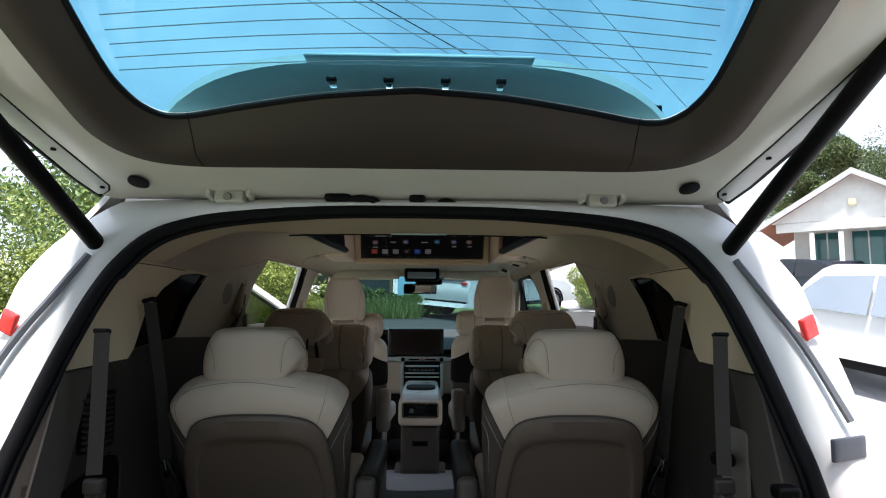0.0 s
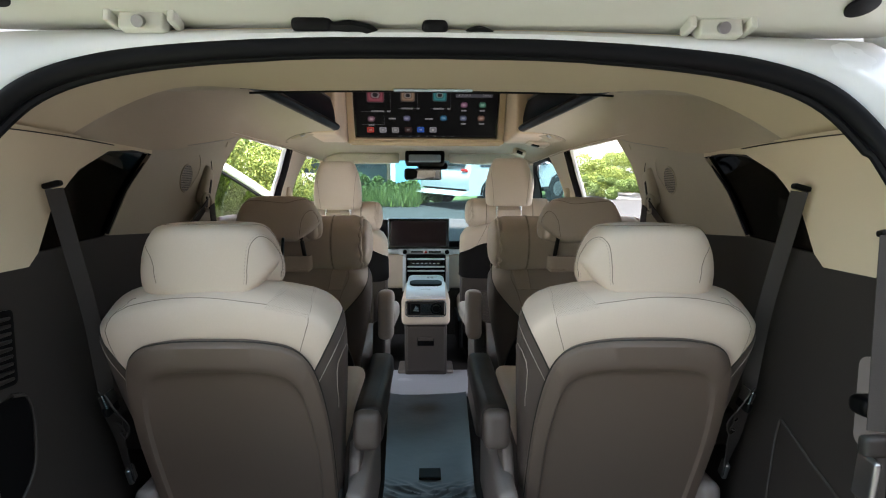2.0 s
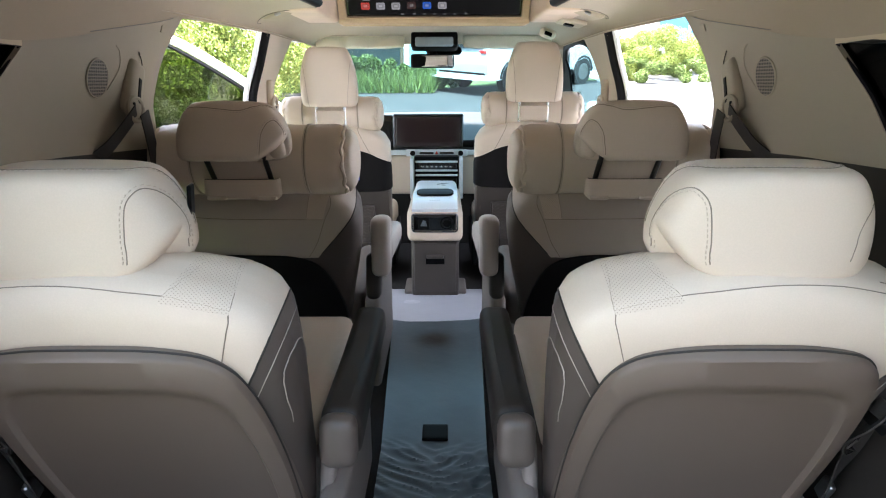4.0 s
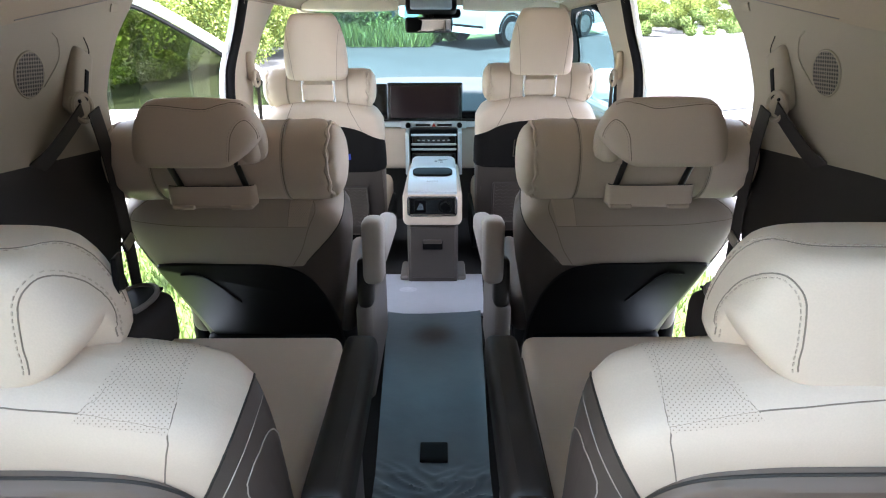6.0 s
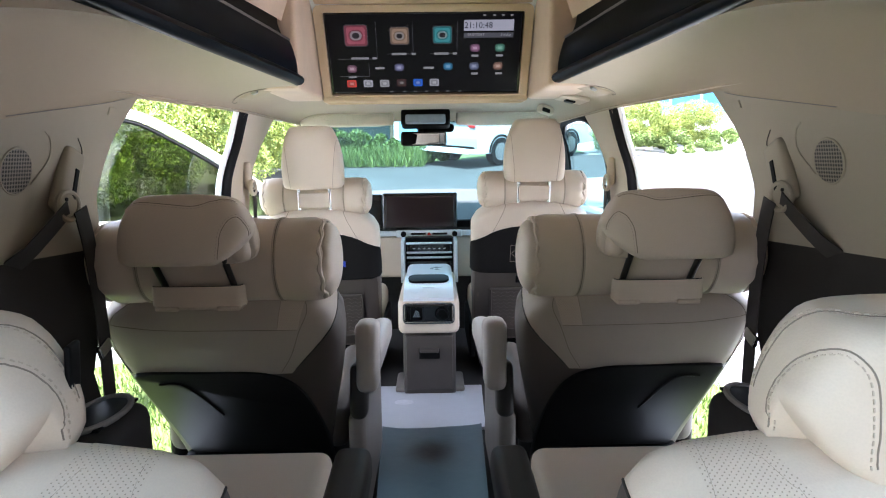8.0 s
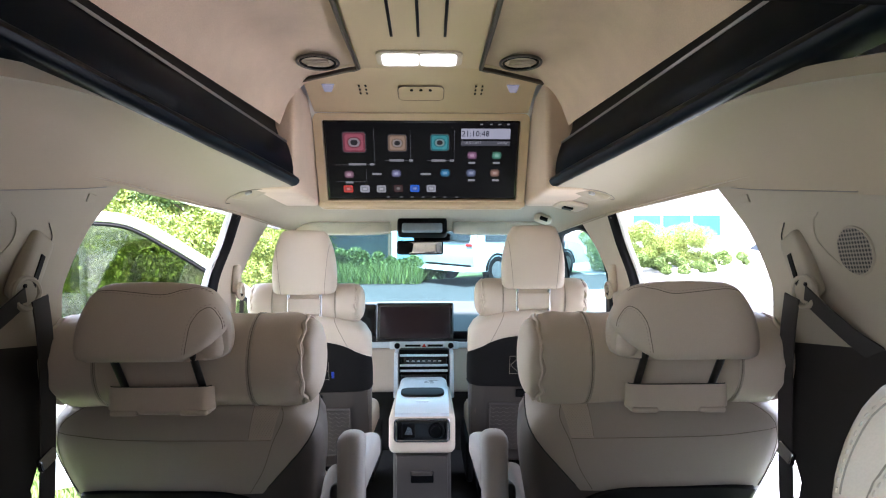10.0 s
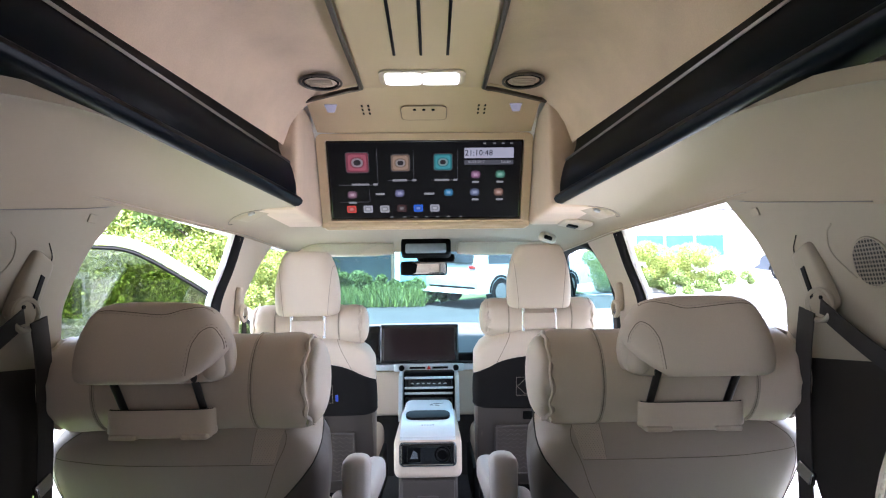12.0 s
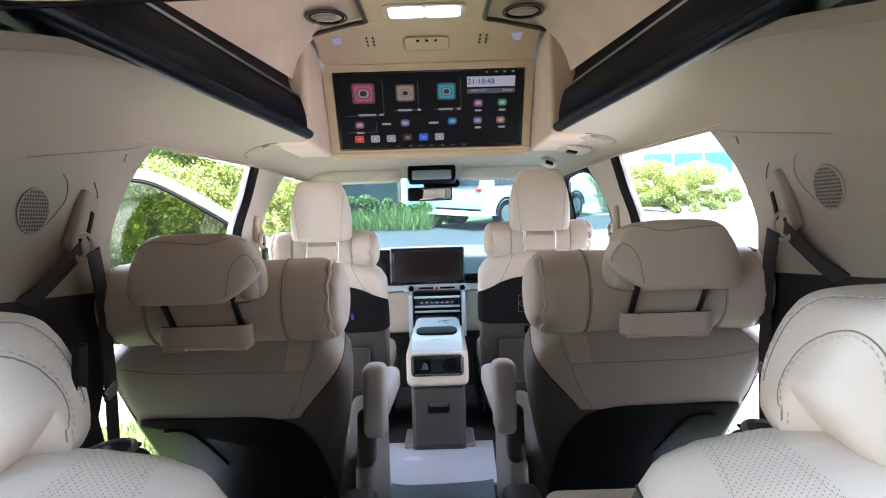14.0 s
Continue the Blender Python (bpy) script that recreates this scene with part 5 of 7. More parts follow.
    sewing(hr, "headrest_seam", src, [H(0.094, 2.03, 1.325), H(0.096, 2.035, 1.37), H(0.098, 2.048, 1.407), H(0.104, 2.059, 1.424), H(0.115, 2.075, 1.43), H(0.132, 2.103, 1.41), H(0.141, 2.116, 1.379), H(0.145, 2.12, 1.34)], -0.005)
    sewing(hr, "headrest_seam", src, [H(-0.14, 2.13, 1.40), H(-0.112, 2.12, 1.44), H(-0.07, 2.085, 1.452), H(0, 2.08, 1.455), H(0.079, 2.09, 1.45), H(0.108, 2.12, 1.445), H(0.128, 2.136, 1.425), H(0.147, 2.145, 1.37)], 0.005)
    sewing(hr, "headrest_seam", src, [H(-0.105, 2.03, 1.33), H(-0.112, 2.035, 1.38), H(-0.12, 2.07, 1.41)])
    if s < 0:
        part("side_tag", rbox((-0.337, 2.148, 1.402), (0.006, 0.026, 0.046), 0.003, (0, 4, 10)), BLACK, hr, "small black tag on the side")
    src.free()
    for a in (-0.06, 0.06):
        part("post", cylinder(fh(a, -0.08, 0.02), fh(a, 0.02, 0.02), 0.007), CHROME, hr)
    # cushion, armrest, base
    part("cushion", rbox((cx, 2.62, 0.845), (0.46, 0.56, 0.12), 0.03, (4, 0, 0), n=8), CREAM, ch, "cream leather seat cushion")
    for e in (-1, 1):
        part("bolster", rbox((cx + e * 0.222, 2.60, 0.80), (0.07, 0.54, 0.13), 0.03, (4, 0, 0), n=8), BROWN, ch, "brown leather side bolster")
    arm_x = s * 0.160
    ar = part("armrest", rbox((arm_x, 2.50, 0.955), (0.076, 0.50, 0.08), 0.022, (3, 0, 0), n=8, deform=lambda p: Vector((p.x, p.y, p.z * (1.0 + 0.35 * (p.y < 0) * min(1, -p.y / 0.2))))), ARMDARK, ch, "dark brown padded fold-down armrest")
    part("armrest_hub", rbox((arm_x, 2.235, 0.945), (0.07, 0.05, 0.10), 0.024, (-8, 0, 0), n=6), BROWN, ar, "rounded brown armrest hinge cover")
    part("armrest_stitching", tube([(arm_x - s * 0.018, 2.28, 1.003), (arm_x - s * 0.018, 2.5, 0.998), (arm_x - s * 0.018, 2.72, 1.0)], 0.0008, 5), SEAMBROWN, ar)
    part("side_cover", rbox((s * 0.185, 2.42, 0.70), (0.05, 0.50, 0.22), 0.02), GREYTRIM, ch, "taupe plastic side cover")
    part("outer_cover", rbox((cx + s * 0.245, 2.44, 0.70), (0.05, 0.44, 0.2), 0.02), GREYTRIM, ch)
    part("base", rbox((cx, 2.64, 0.62), (0.40, 0.5, 0.26), 0.03), BLACK, ch, "black seat base")
    for e in (-1, 1):
        part("floor_runner", rbox((cx + e * 0.18, 2.62, 0.47), (0.04, 0.95, 0.04), 0.008), BLACK, ch)
    part("hinge_cover", rbox((s * 0.20, 2.34, 0.80), (0.03, 0.10, 0.14), 0.012, (-26, 0, 0)), GREYTRIM, ch)
    part("rear_foot_panel", rbox((cx, 2.312, 0.60), (0.43, 0.03, 0.24), 0.012, (-8, 0, 0)), GREYTRIM, ch, "taupe plastic foot panel")


def neck_roll(p, length, r, label):
    """A rolled neck cushion with sewn rings, a gathered frill at each end and a soft end cap."""
    ob = thing("neck_roll", (p[0], p[1], p[2] - r), label, "cushion", group="neck rolls")
    half, cap = length / 2, r * 0.34
    edge = half - cap
    prof = [(0.0, 1.0), (0.2, 0.995), (0.45, 0.985), (0.585, 0.99), (0.60, 0.972), (0.615, 0.992), (0.72, 1.0), (0.84, 1.005), (0.90, 1.0), (0.94, 0.985), (0.97, 0.955), (0.988, 0.925), (1.0, 0.88)]
    line = [(t * edge, k) for t, k in prof]
    line += [(edge + cap * math.sin(a), 0.90 * math.cos(a) ** 0.65) for a in [math.pi / 2 * i / 9 for i in range(1, 9)]]
    line = [(-t, k) for t, k in line[:0:-1]] + line
    seg, rows = 72, []
    b = bmesh.new()
    for t, k in line:
        e = (abs(t) - edge) / cap
        g = math.exp(-((e + 0.05) / 0.42) ** 2) if e > -1.6 else 0.0
        row = []
        for i in range(seg):
            a = 2 * math.pi * i / seg
            fold = g * (0.052 * (1 - 2 * abs(math.sin(5 * a + 0.9 * math.sin(3 * a + p[0] * 5))) ** 0.6) + 0.03 * noise.noise(Vector((math.cos(a) * 3, math.sin(a) * 3, p[1] + t * 6))))
            sag = 0.022 * noise.noise(Vector((t * 9, math.cos(a) * 1.6, math.sin(a) * 1.6 + p[0] * 3)))
            q = r * k * (1 + fold + sag)
            row.append(b.verts.new((p[0] + t + math.copysign(0.010, t) * g * noise.noise(Vector((a * 2.4, t * 3, p[0]))), p[1] + q * math.cos(a), p[2] + q * math.sin(a))))
        rows.append(row)
    for x, y in zip(rows, rows[1:]):
        for i in range(seg):
            b.faces.new((x[i], x[(i + 1) % seg], y[(i + 1) % seg], y[i]))
    b.faces.new(rows[0][::-1])
    b.faces.new(rows[-1])
    part("cushion", b, CREAM, ob)
    turn = [2 * math.pi * i / 60 for i in range(60)]
    for e in (-1, 1):
        for t, k in ((0.588, 0.998), (0.612, 0.998)):
            part("piping", tube([(p[0] + e * t * edge, p[1] + r * k * math.cos(a), p[2] + r * k * math.sin(a)) for a in turn], 0.0016, 6, True), PIPING, ob)
        part("seam", tube([(p[0] + e * 0.60 * edge, p[1] + r * 0.985 * math.cos(a), p[2] + r * 0.985 * math.sin(a)) for a in turn], 0.0014, 6, True), SEAMDARK, ob)
        part("frill", tube([(p[0] + e * (edge + 0.003 * math.sin(11 * a) + 0.004 * noise.noise(Vector((a * 3, e, p[0])))), p[1] + r * (0.91 + 0.022 * math.sin(13 * a + 1)) * math.cos(a), p[2] + r * (0.91 + 0.022 * math.sin(13 * a + 1)) * math.sin(a)) for a in turn], lambda u: 0.005 + 0.0016 * math.sin(u * 75), 6, True), CREAM, ob, "gathered leather frill")
    return ob


def seat_second(s):
    cx = s * 0.53
    ch = thing("captain_chair", (cx, 3.4, FLOOR), "second-row cream and brown leather captain chair with raised headrest", "seat", group="middle captain chairs")
    f = frame_of((cx, 3.30, 0.66), 28)
    X, U, N = tri_dir(f, (1, 0, 0)), tri_dir(f, (0, 1, 0)), tri_dir(f, (0, 0, 1))
    whole = back_bm(f, 0.605, 0.69, 0.15, wb=0.74, shoulder=0.84)
    src = whole.copy()
    up, low = split(whole, f(0, 0.425, 0), U)
    for e in (-1, 1):
        CUT, AT = ((X * -e * 0.78 + U * 0.62 - N * 0.12).normalized(), f(e * 0.300, 0.600, 0)) if e == -s else ((X * -e * 0.95 + U * 0.3 - N * 0.2).normalized(), f(e * 0.300, 0.55, 0))
        up, flank = split(up, AT, CUT)
        part("shoulder_flank", flank, BROWN, ch, "brown leather flank")
        part("edge_piping", seam(src, AT, CUT, lambda p: e * (p - f(0, 0, 0)).dot(X) > 0.17 and (p - f(0, 0.425, 0)).dot(U) > 0, r=0.0018), SEAMBROWN, ch)
    # shade under the neck roll is put into this cover's colour
    part("shoulder_cover", up, SHADEDCREAM, ch, "cream leather shoulder cover, coloured darker for shade")
    part("backrest", low, BROWN, ch, "brown leather bolstered back")
    part("back_insert", place_bm(rbox((0, 0.3, 0.152), (0.36, 0.5, 0.03), 0.014, n=8), f), CREAM, ch, "cream leather centre panel")
    poly = [(-s * a, h) for a, h in arc_poly([(-0.16, 0.0), (-0.20, 0.20), (-0.245, 0.40), (-0.225, 0.435), (-0.05, 0.438), (0.08, 0.432), (0.155, 0.395), (0.198, 0.31), (0.222, 0.18), (0.23, 0.0)], 6)]
    part("back_shell", prism(poly, lambda a, h: f(a, h, 0.02), N * -0.035, 0.004), SATINBLACK, ch, "satin black plastic back shell")
    part("shell_rib", tube([f(a, h, -0.018) for a, h in arc_poly([(s * 0.19, 0.40), (s * 0.14, 0.40), (s * 0.10, 0.36), (s * 0.05, 0.27)], 8)], 0.003, 8), SATINBLACK, ch)
    S = lambda a, y, z: Vector((cx - s * a, y, z))
    sewing(ch, "seam", src, [S(-0.27, 3.03, 1.195), S(-0.137, 3.023, 1.176), S(0.03, 3.022, 1.172), S(0.197, 3.026, 1.171)])
    sewing(ch, "seam", src, [S(0.222, 3.02, 1.27), S(0.226, 3.009, 1.22), S(0.20, 3.03, 1.165), S(0.17, 3.06, 1.09), S(0.135, 3.09, 1.035)])
    sewing(ch, "seam", src, [S(-0.20, 3.01, 1.26), S(-0.262, 3.02, 1.20), S(-0.285, 3.06, 1.08), S(-0.27, 3.09, 1.035)])
    sewing(ch, "seam", src, [S(0.172, 3.01, 1.265), S(0.166, 3.003, 1.249), S(0.149, 3.019, 1.176)])
    W = lambda a, z: Vector((-s * a, 0, z))
    part("perforated_patch", skin(src, [(S(0.149, 3, 1.176), W(0.97, -0.22)), (S(0.198, 3, 1.171), W(-0.95, 0.3)), (S(0, 3, 1.1725), W(0, 1)), (S(0, 3.08, 0), Vector((0, -1, 0)))], 0.0008), CREAMDOT, ch, "perforated cream leather patch")
    src.free()
    fh = frame_of((cx, 2.865, 1.367), -8)
    hb = headrest_bm(fh, 0.30, 0.150, 0.115, 0.0, 0.02, 0.68, notch=-s)
    src = hb.copy()
    hr = part("headrest", hb, CREAM, ch, "cream leather headrest")
    sewing(hr, "headrest_seam", src, [S(-0.14, 2.89, 1.49), S(-0.09, 2.858, 1.508), S(-0.02, 2.848, 1.503), S(0.035, 2.846, 1.499), S(0.07, 2.86, 1.505), S(0.115, 2.889, 1.505)], 0.005)
    sewing(hr, "headrest_seam", src, [S(0.081, 2.84, 1.385), S(0.086, 2.834, 1.41), S(0.091, 2.832, 1.439), S(0.105, 2.845, 1.465), S(0.124, 2.858, 1.475), S(0.137, 2.866, 1.46), S(0.142, 2.872, 1.43)], -0.005)
    src.free()
    part("headrest_ear", rbox((cx - s * 0.116, 2.905, 1.405), (0.046, 0.06, 0.075), 0.022, (0, 0, s * 14), n=6), CREAM, hr, "folded cream side wing")
    for a in (-0.079, 0.079):
        part("post", cylinder((cx + a, 2.968, 1.27), (cx + a, 2.872, 1.395), 0.0075), DARKSTEEL, hr, "dark steel post")
    part("post_collar", rbox((cx, 2.945, 1.262), (0.20, 0.05, 0.02), 0.009), CREAM, hr)
    part("seat_cushion", rbox((cx, 3.56, 0.80), (0.40, 0.52, 0.12), 0.045, (4, 0, 0), n=8), CREAM, ch, "cream leather seat cushion")
    for e in (-1, 1):
        part("bolster", rbox((cx + e * 0.235, 3.54, 0.80), (0.085, 0.52, 0.15), 0.04, (4, 0, 0), n=8), BROWN, ch, "brown leather side bolster")
    ax = s * 0.178
    ar = part("armrest", rbox((ax, 3.46, 0.995), (0.066, 0.46, 0.085), 0.026, (-5, 0, 0), n=8), PADTAUPE, ch, "taupe padded armrest")
    part("armrest_hub", rbox((ax, 3.195, 1.045), (0.062, 0.10, 0.20), 0.024, (-6, 0, 0), n=6, deform=lambda p: Vector((p.x * (1 + 0.9 * max(0.0, p.z)), p.y, p.z))), PADTAUPE, ar, "light taupe armrest end")
    part("hinge_cover", rbox((ax + s * 0.03, 3.21, 0.935), (0.05, 0.08, 0.16), 0.022, (-12, 0, 0), n=4), ARMDARK, ar, "dark hinge cover")
    part("side_cover", rbox((s * 0.215, 3.42, 0.70), (0.05, 0.50, 0.34), 0.02), GREYTRIM, ch, "taupe plastic side cover")
    part("outer_cover", rbox((cx + s * 0.255, 3.5, 0.68), (0.05, 0.40, 0.2), 0.02), BLACK, ch)
    part("base", rbox((cx, 3.48, 0.60), (0.42, 0.50, 0.28), 0.03), BLACK, ch, "black seat base")
    for e in (-1, 1):
        part("floor_runner", rbox((cx + e * 0.19, 3.5, 0.47), (0.04, 0.9, 0.04), 0.008), BLACK, ch)
    roll = neck_roll((s * 0.515, 3.035, 1.35), 0.595, 0.102, "rolled cream leather neck cushion strapped to the headrest posts")
    bx = cx
    rear = bezier([(bx + s * 0.104, 2.932, 1.286), (bx + s * 0.085, 2.921, 1.286), (bx, 2.918, 1.286), (bx - s * 0.085, 2.921, 1.286), (bx - s * 0.106, 2.934, 1.287)], 7)
    st = part("strap", strap(rear, 0.046, 0.007, (0, 0, 1)), CREAM, roll, "wide cream leather strap holding the roll")
    part("strap_edge", tube([q + Vector((0, -0.001, 0.023)) for q in rear[2:-2]], 0.0018, 6), SEAMBROWN, st, "dark upper edge")
    for e in (-1, 1):
        part("strap_foot", rbox((bx + e * 0.07, 2.931, 1.257), (0.055, 0.034, 0.012), 0.0055), CREAM, roll)


def seat_front(s):
    cx = s * 0.505 - 0.03
    lift = 0.022 if s > 0 else 0.0
    ch = thing("front_seat", (cx, 4.6, FLOOR), "cream and brown leather front seat with pockets on its back", "seat", group="front seats")
    f = frame_of((cx, 4.52, 0.62 + lift), 17)
    X, U, N = tri_dir(f, (1, 0, 0)), tri_dir(f, (0, 1, 0)), tri_dir(f, (0, 0, 1))
    whole = back_bm(f, 0.57, 0.77, 0.15, wb=0.95, shoulder=0.74)
    src = whole.copy()
    up, low = split(whole, f(0, 0.55, 0), U)
    part("shoulder_cover", up, CREAM, ch, "cream leather shoulder cover")
    part("backrest", low, BROWN, ch, "brown leather back")
    for a in (-0.17, 0.17):
        part("seam", seam(src, f(a, 0.66, 0), (X * (1 if a > 0 else -1) + U * 0.5).normalized(), lambda p: (p - f(0, 0.55, 0)).dot(U) > 0), SEAMDARK, ch)
    bmesh.ops.recalc_face_normals(src, faces=src.faces)
    skin_tree = BVHTree.FromBMesh(src)
    src.free()

    def lay(a, h, lift):
        co, no, _, _ = skin_tree.find_nearest(f(a, h, 0.0 + 0.05 * abs(a / 0.29) ** 4))
        return co + no * lift

    cloth = mat("black_pocket_cloth", (0.009, 0.0083, 0.0085), 0.9, scale=400, var=0.2, bump=0.3, spec=0.12)
    top_h = lambda a: 0.47 + 0.185 * max(0.0, 1 - abs(a / 0.30) ** 2.4) ** 0.5
    pk = part("upper_pocket", sheet(lambda u, v: lay(-0.30 + 0.60 * v, 0.415 + (top_h(-0.30 + 0.60 * v) - 0.415) * u, 0.007), [i / 10 for i in range(11)], [i / 36 for i in range(37)], N * 0.006), cloth, ch, "black cloth pocket")
    part("pocket_hem", tube([lay(a, 0.415, 0.007) for a in [-0.30 + 0.60 * i / 28 for i in range(29)]], 0.0025, 6), BLACK, pk)
    part("pocket_badge", merge(*[tube([f(-s * 0.06 + (0.06 - 0.028 * k) * math.cos(a + k), 0.52 + (0.06 - 0.028 * k) * math.sin(a + k), -0.020) for a in (math.pi / 4 + j * math.pi / 2 for j in range(4))], 0.0014, 5, True) for k in (0, math.pi / 4)]), SEAMDARK, pk, "stitched diamond motif")
    if s < 0:
        part("pocket_tag", place_bm(rbox((0.12, 0.50, -0.020), (0.012, 0.03, 0.004), 0.001), f), mat("blue_tag", (0.02, 0.06, 0.5), 0.5), pk, "small blue tag")
    part("back_panel", sheet(lambda u, v: lay(-0.25 + 0.5 * v, 0.04 + 0.375 * u, 0.005), [i / 10 for i in range(11)], [i / 20 for i in range(21)], N * 0.004), SEATBACK, ch, "brown plastic back panel")
    net = [(-0.19, 0.33), (-0.185, 0.14), (-0.15, 0.10), (0.15, 0.10), (0.185, 0.14), (0.19, 0.33)]
    part("pocket_rim", tube([f(a, h, -0.024) for a, h in arc_poly(net, 6)] + [f(-0.19, 0.33, -0.024)], 0.006, 6), SEATBACK, ch)
    pn = part("net_pocket", prism(net, lambda a, h: f(a, h, -0.014), N * -0.010, 0.0), SEATBACK, ch, "brown net pocket")
    part("net", merge(*[tube([f(-0.185 + 0.37 * j / 24, 0.125 + 0.185 * i / 9 + 0.006 * (-1) ** j, -0.0245) for j in range(25)], 0.0017, 4) for i in range(10)]), BROWN, pn)
    part("bag_hook", place_bm(rbox((-s * 0.05, 0.385, -0.026), (0.045, 0.04, 0.012), 0.006), f), BLACK, ch, "black bag hook")
    fh = frame_of((cx, 4.285, 1.453 + lift), 4)
    hb = headrest_bm(fh, 0.28, 0.275, 0.125, 0.0, 0.03, 0.66, low=0.93)
    src = hb.copy()
    hr = part("headrest", hb, CREAM, ch, "tall cream leather headrest")
    for q in (seam(src, fh(-0.105, 0.1, 0), Vector((1, 0.12, 0.1)), None, r=0.0008), seam(src, fh(0.105, 0.1, 0), Vector((-1, 0.12, 0.1)), None, r=0.0008)):
        part("headrest_seam", q, SEAMDARK, hr)
    src.free()
    for a in (-0.07, 0.07):
        part("post", cylinder(fh(a, -0.10, 0.03), fh(a, 0.02, 0.03), 0.0075), CHROME, hr, "chrome post")
    part("seat_cushion", rbox((cx, 4.82, 0.76), (0.54, 0.52, 0.16), 0.05, (4, 0, 0), n=8), CREAM, ch)
    part("base", rbox((cx, 4.82, 0.58), (0.46, 0.5, 0.24), 0.03), BLACK, ch)
    part("side_trim", rbox((cx - s * 0.275, 4.74, 0.66), (0.03, 0.5, 0.18), 0.012), BLACK, ch)
    roll = neck_roll((cx + s * 0.005, 4.40, 1.412 + lift), 0.52, 0.088, "rolled cream leather neck cushion on a front headrest")
    part("strap", rbox((cx, 4.308, 1.40 + lift), (0.14, 0.01, 0.07), 0.004), CREAM, roll, "cream leather strap")


for s in (-1, 1):
    seat_third(s)
    seat_second(s)
    seat_front(s)

# ---- tail opening, white body, tailgate ----
EDGE = [(0.0, 1.866, 1.775), (0.22, 1.866, 1.772), (0.43, 1.86, 1.757), (0.58, 1.852, 1.732), (0.68, 1.835, 1.69), (0.745, 1.812, 1.62), (0.785, 1.785, 1.54), (0.815, 1.755, 1.45), (0.84, 1.725, 1.36), (0.868, 1.685, 1.24), (0.888, 1.645, 1.13), (0.90, 1.57, 0.92), (0.89, 1.50, 0.74), (0.82, 1.46, 0.64), (0.6, 1.44, 0.60), (0.0, 1.43, 0.59)]
half = bezier(EDGE, 5)
loop = [Vector((-p.x, p.y, p.z)) for p in reversed(half[1:-1])] + half
van = thing("van_body", (0, 1.7, 0.0), "white van body round the open tail with black rubber seal", "van")
part("tail_seal", tube([p + Vector((0, 0, 0.003)) for p in loop], 0.018, 10, True), RUBBER, van, "black rubber tail seal")
part("inner_seal_lip", tube([p + Vector((-0.016 if p.x > 0.3 else 0.016 if p.x < -0.3 else 0, 0.012, -0.010 if p.z > 1.6 else 0)) for p in loop], 0.0085, 8, True), RUBBER, van)


def ring_sheet(inner, outer_fn, n=6):
    """A closed band between the tail seal's loop and a loop outside it."""
    b = bmesh.new()
    rows = []
    for p in inner:
        q = outer_fn(p)
        rows.append([b.verts.new(p.lerp(q, i / n) + Vector((0, -0.03 * math.sin(math.pi * i / n), 0))) for i in range(n + 1)])
    for k in range(len(rows)):
        r0, r1 = rows[k], rows[(k + 1) % len(rows)]
        for i in range(n):
            b.faces.new((r0[i], r0[i + 1], r1[i + 1], r1[i]))
    return b


def body_out(p):
    k = max(0.0, min(1.0, (abs(p.x) - 0.40) / 0.35))
    sx = 1 if p.x >= 0 else -1
    wide = lerp_table([(0.5, 0.10), (1.1, 0.17), (1.4, 0.20), (1.55, 0.21), (1.66, 0.16), (1.73, 0.14), (1.80, 0.0)], p.z)
    up = lerp_table([(0.5, -0.12), (0.8, 0.0), (1.5, 0.01), (1.62, 0.06), (1.70, 0.09), (1.78, 0.035)], p.z)
    return Vector((p.x + sx * k * wide, p.y + 0.03, p.z + up))


part("tail_frame", ring_sheet(loop, body_out), WHITE, van, "white painted tail frame")
for s in (-1, 1):
    skin_x = [(0.35, 0.99), (0.8, 1.05), (1.2, 1.06), (1.38, 1.045), (1.53, 1.005), (1.66, 0.94), (1.76, 0.875), (1.86, 0.80)]
    skin_y = [(0.35, 1.40), (0.7, 1.52), (1.2, 1.69), (1.5, 1.80), (1.78, 1.89), (1.86, 1.90)]
    part("quarter_skin", sheet(lambda u, v: Vector((s * lerp_table(skin_x, 0.35 + 1.51 * v), lerp_table(skin_y, 0.35 + 1.51 * v) + u * (3.05 - lerp_table(skin_y, 0.35 + 1.51 * v)), 0.35 + 1.51 * v)), [i / 8 for i in range(9)], [i / 20 for i in range(21)], (s * -0.02, 0, 0)), WHITE, van, "white rear quarter")
    gap = bezier([(s * 0.81, 1.795, 1.645), (s * 0.865, 1.753, 1.54), (s * 0.925, 1.715, 1.43), (s * 0.985, 1.66, 1.27)], 6)
    part("panel_gap", tube(gap, 0.009, 6), mat("grey_gap", (0.12, 0.13, 0.15), 0.5), van, "grey shut line")
    part("reflector", rbox((s * 0.952, 1.740, 1.478), (0.05, 0.014, 0.055), 0.006, (0, s * -20, s * 20)), RED, van, "red reflector")
    part("tail_lamp", rbox((s * 0.97, 1.60, 1.04), (0.16, 0.12, 0.12), 0.03, (0, 0, s * 25)), RED, van, "dark red tail lamp")
    part("lamp_cover", rbox((s * 0.965, 1.645, 1.215), (0.12, 0.010, 0.05), 0.004, (0, 0, s * 25)), mat("grey_moulding", (0.06, 0.07, 0.09), 0.4), van, "grey moulding")
    part("hinge_stop", rbox((s * 0.675, 1.862, 1.735), (0.06, 0.03, 0.025), 0.01, (0, s * 25, 0)), BLACK, van, "black rubber stop")
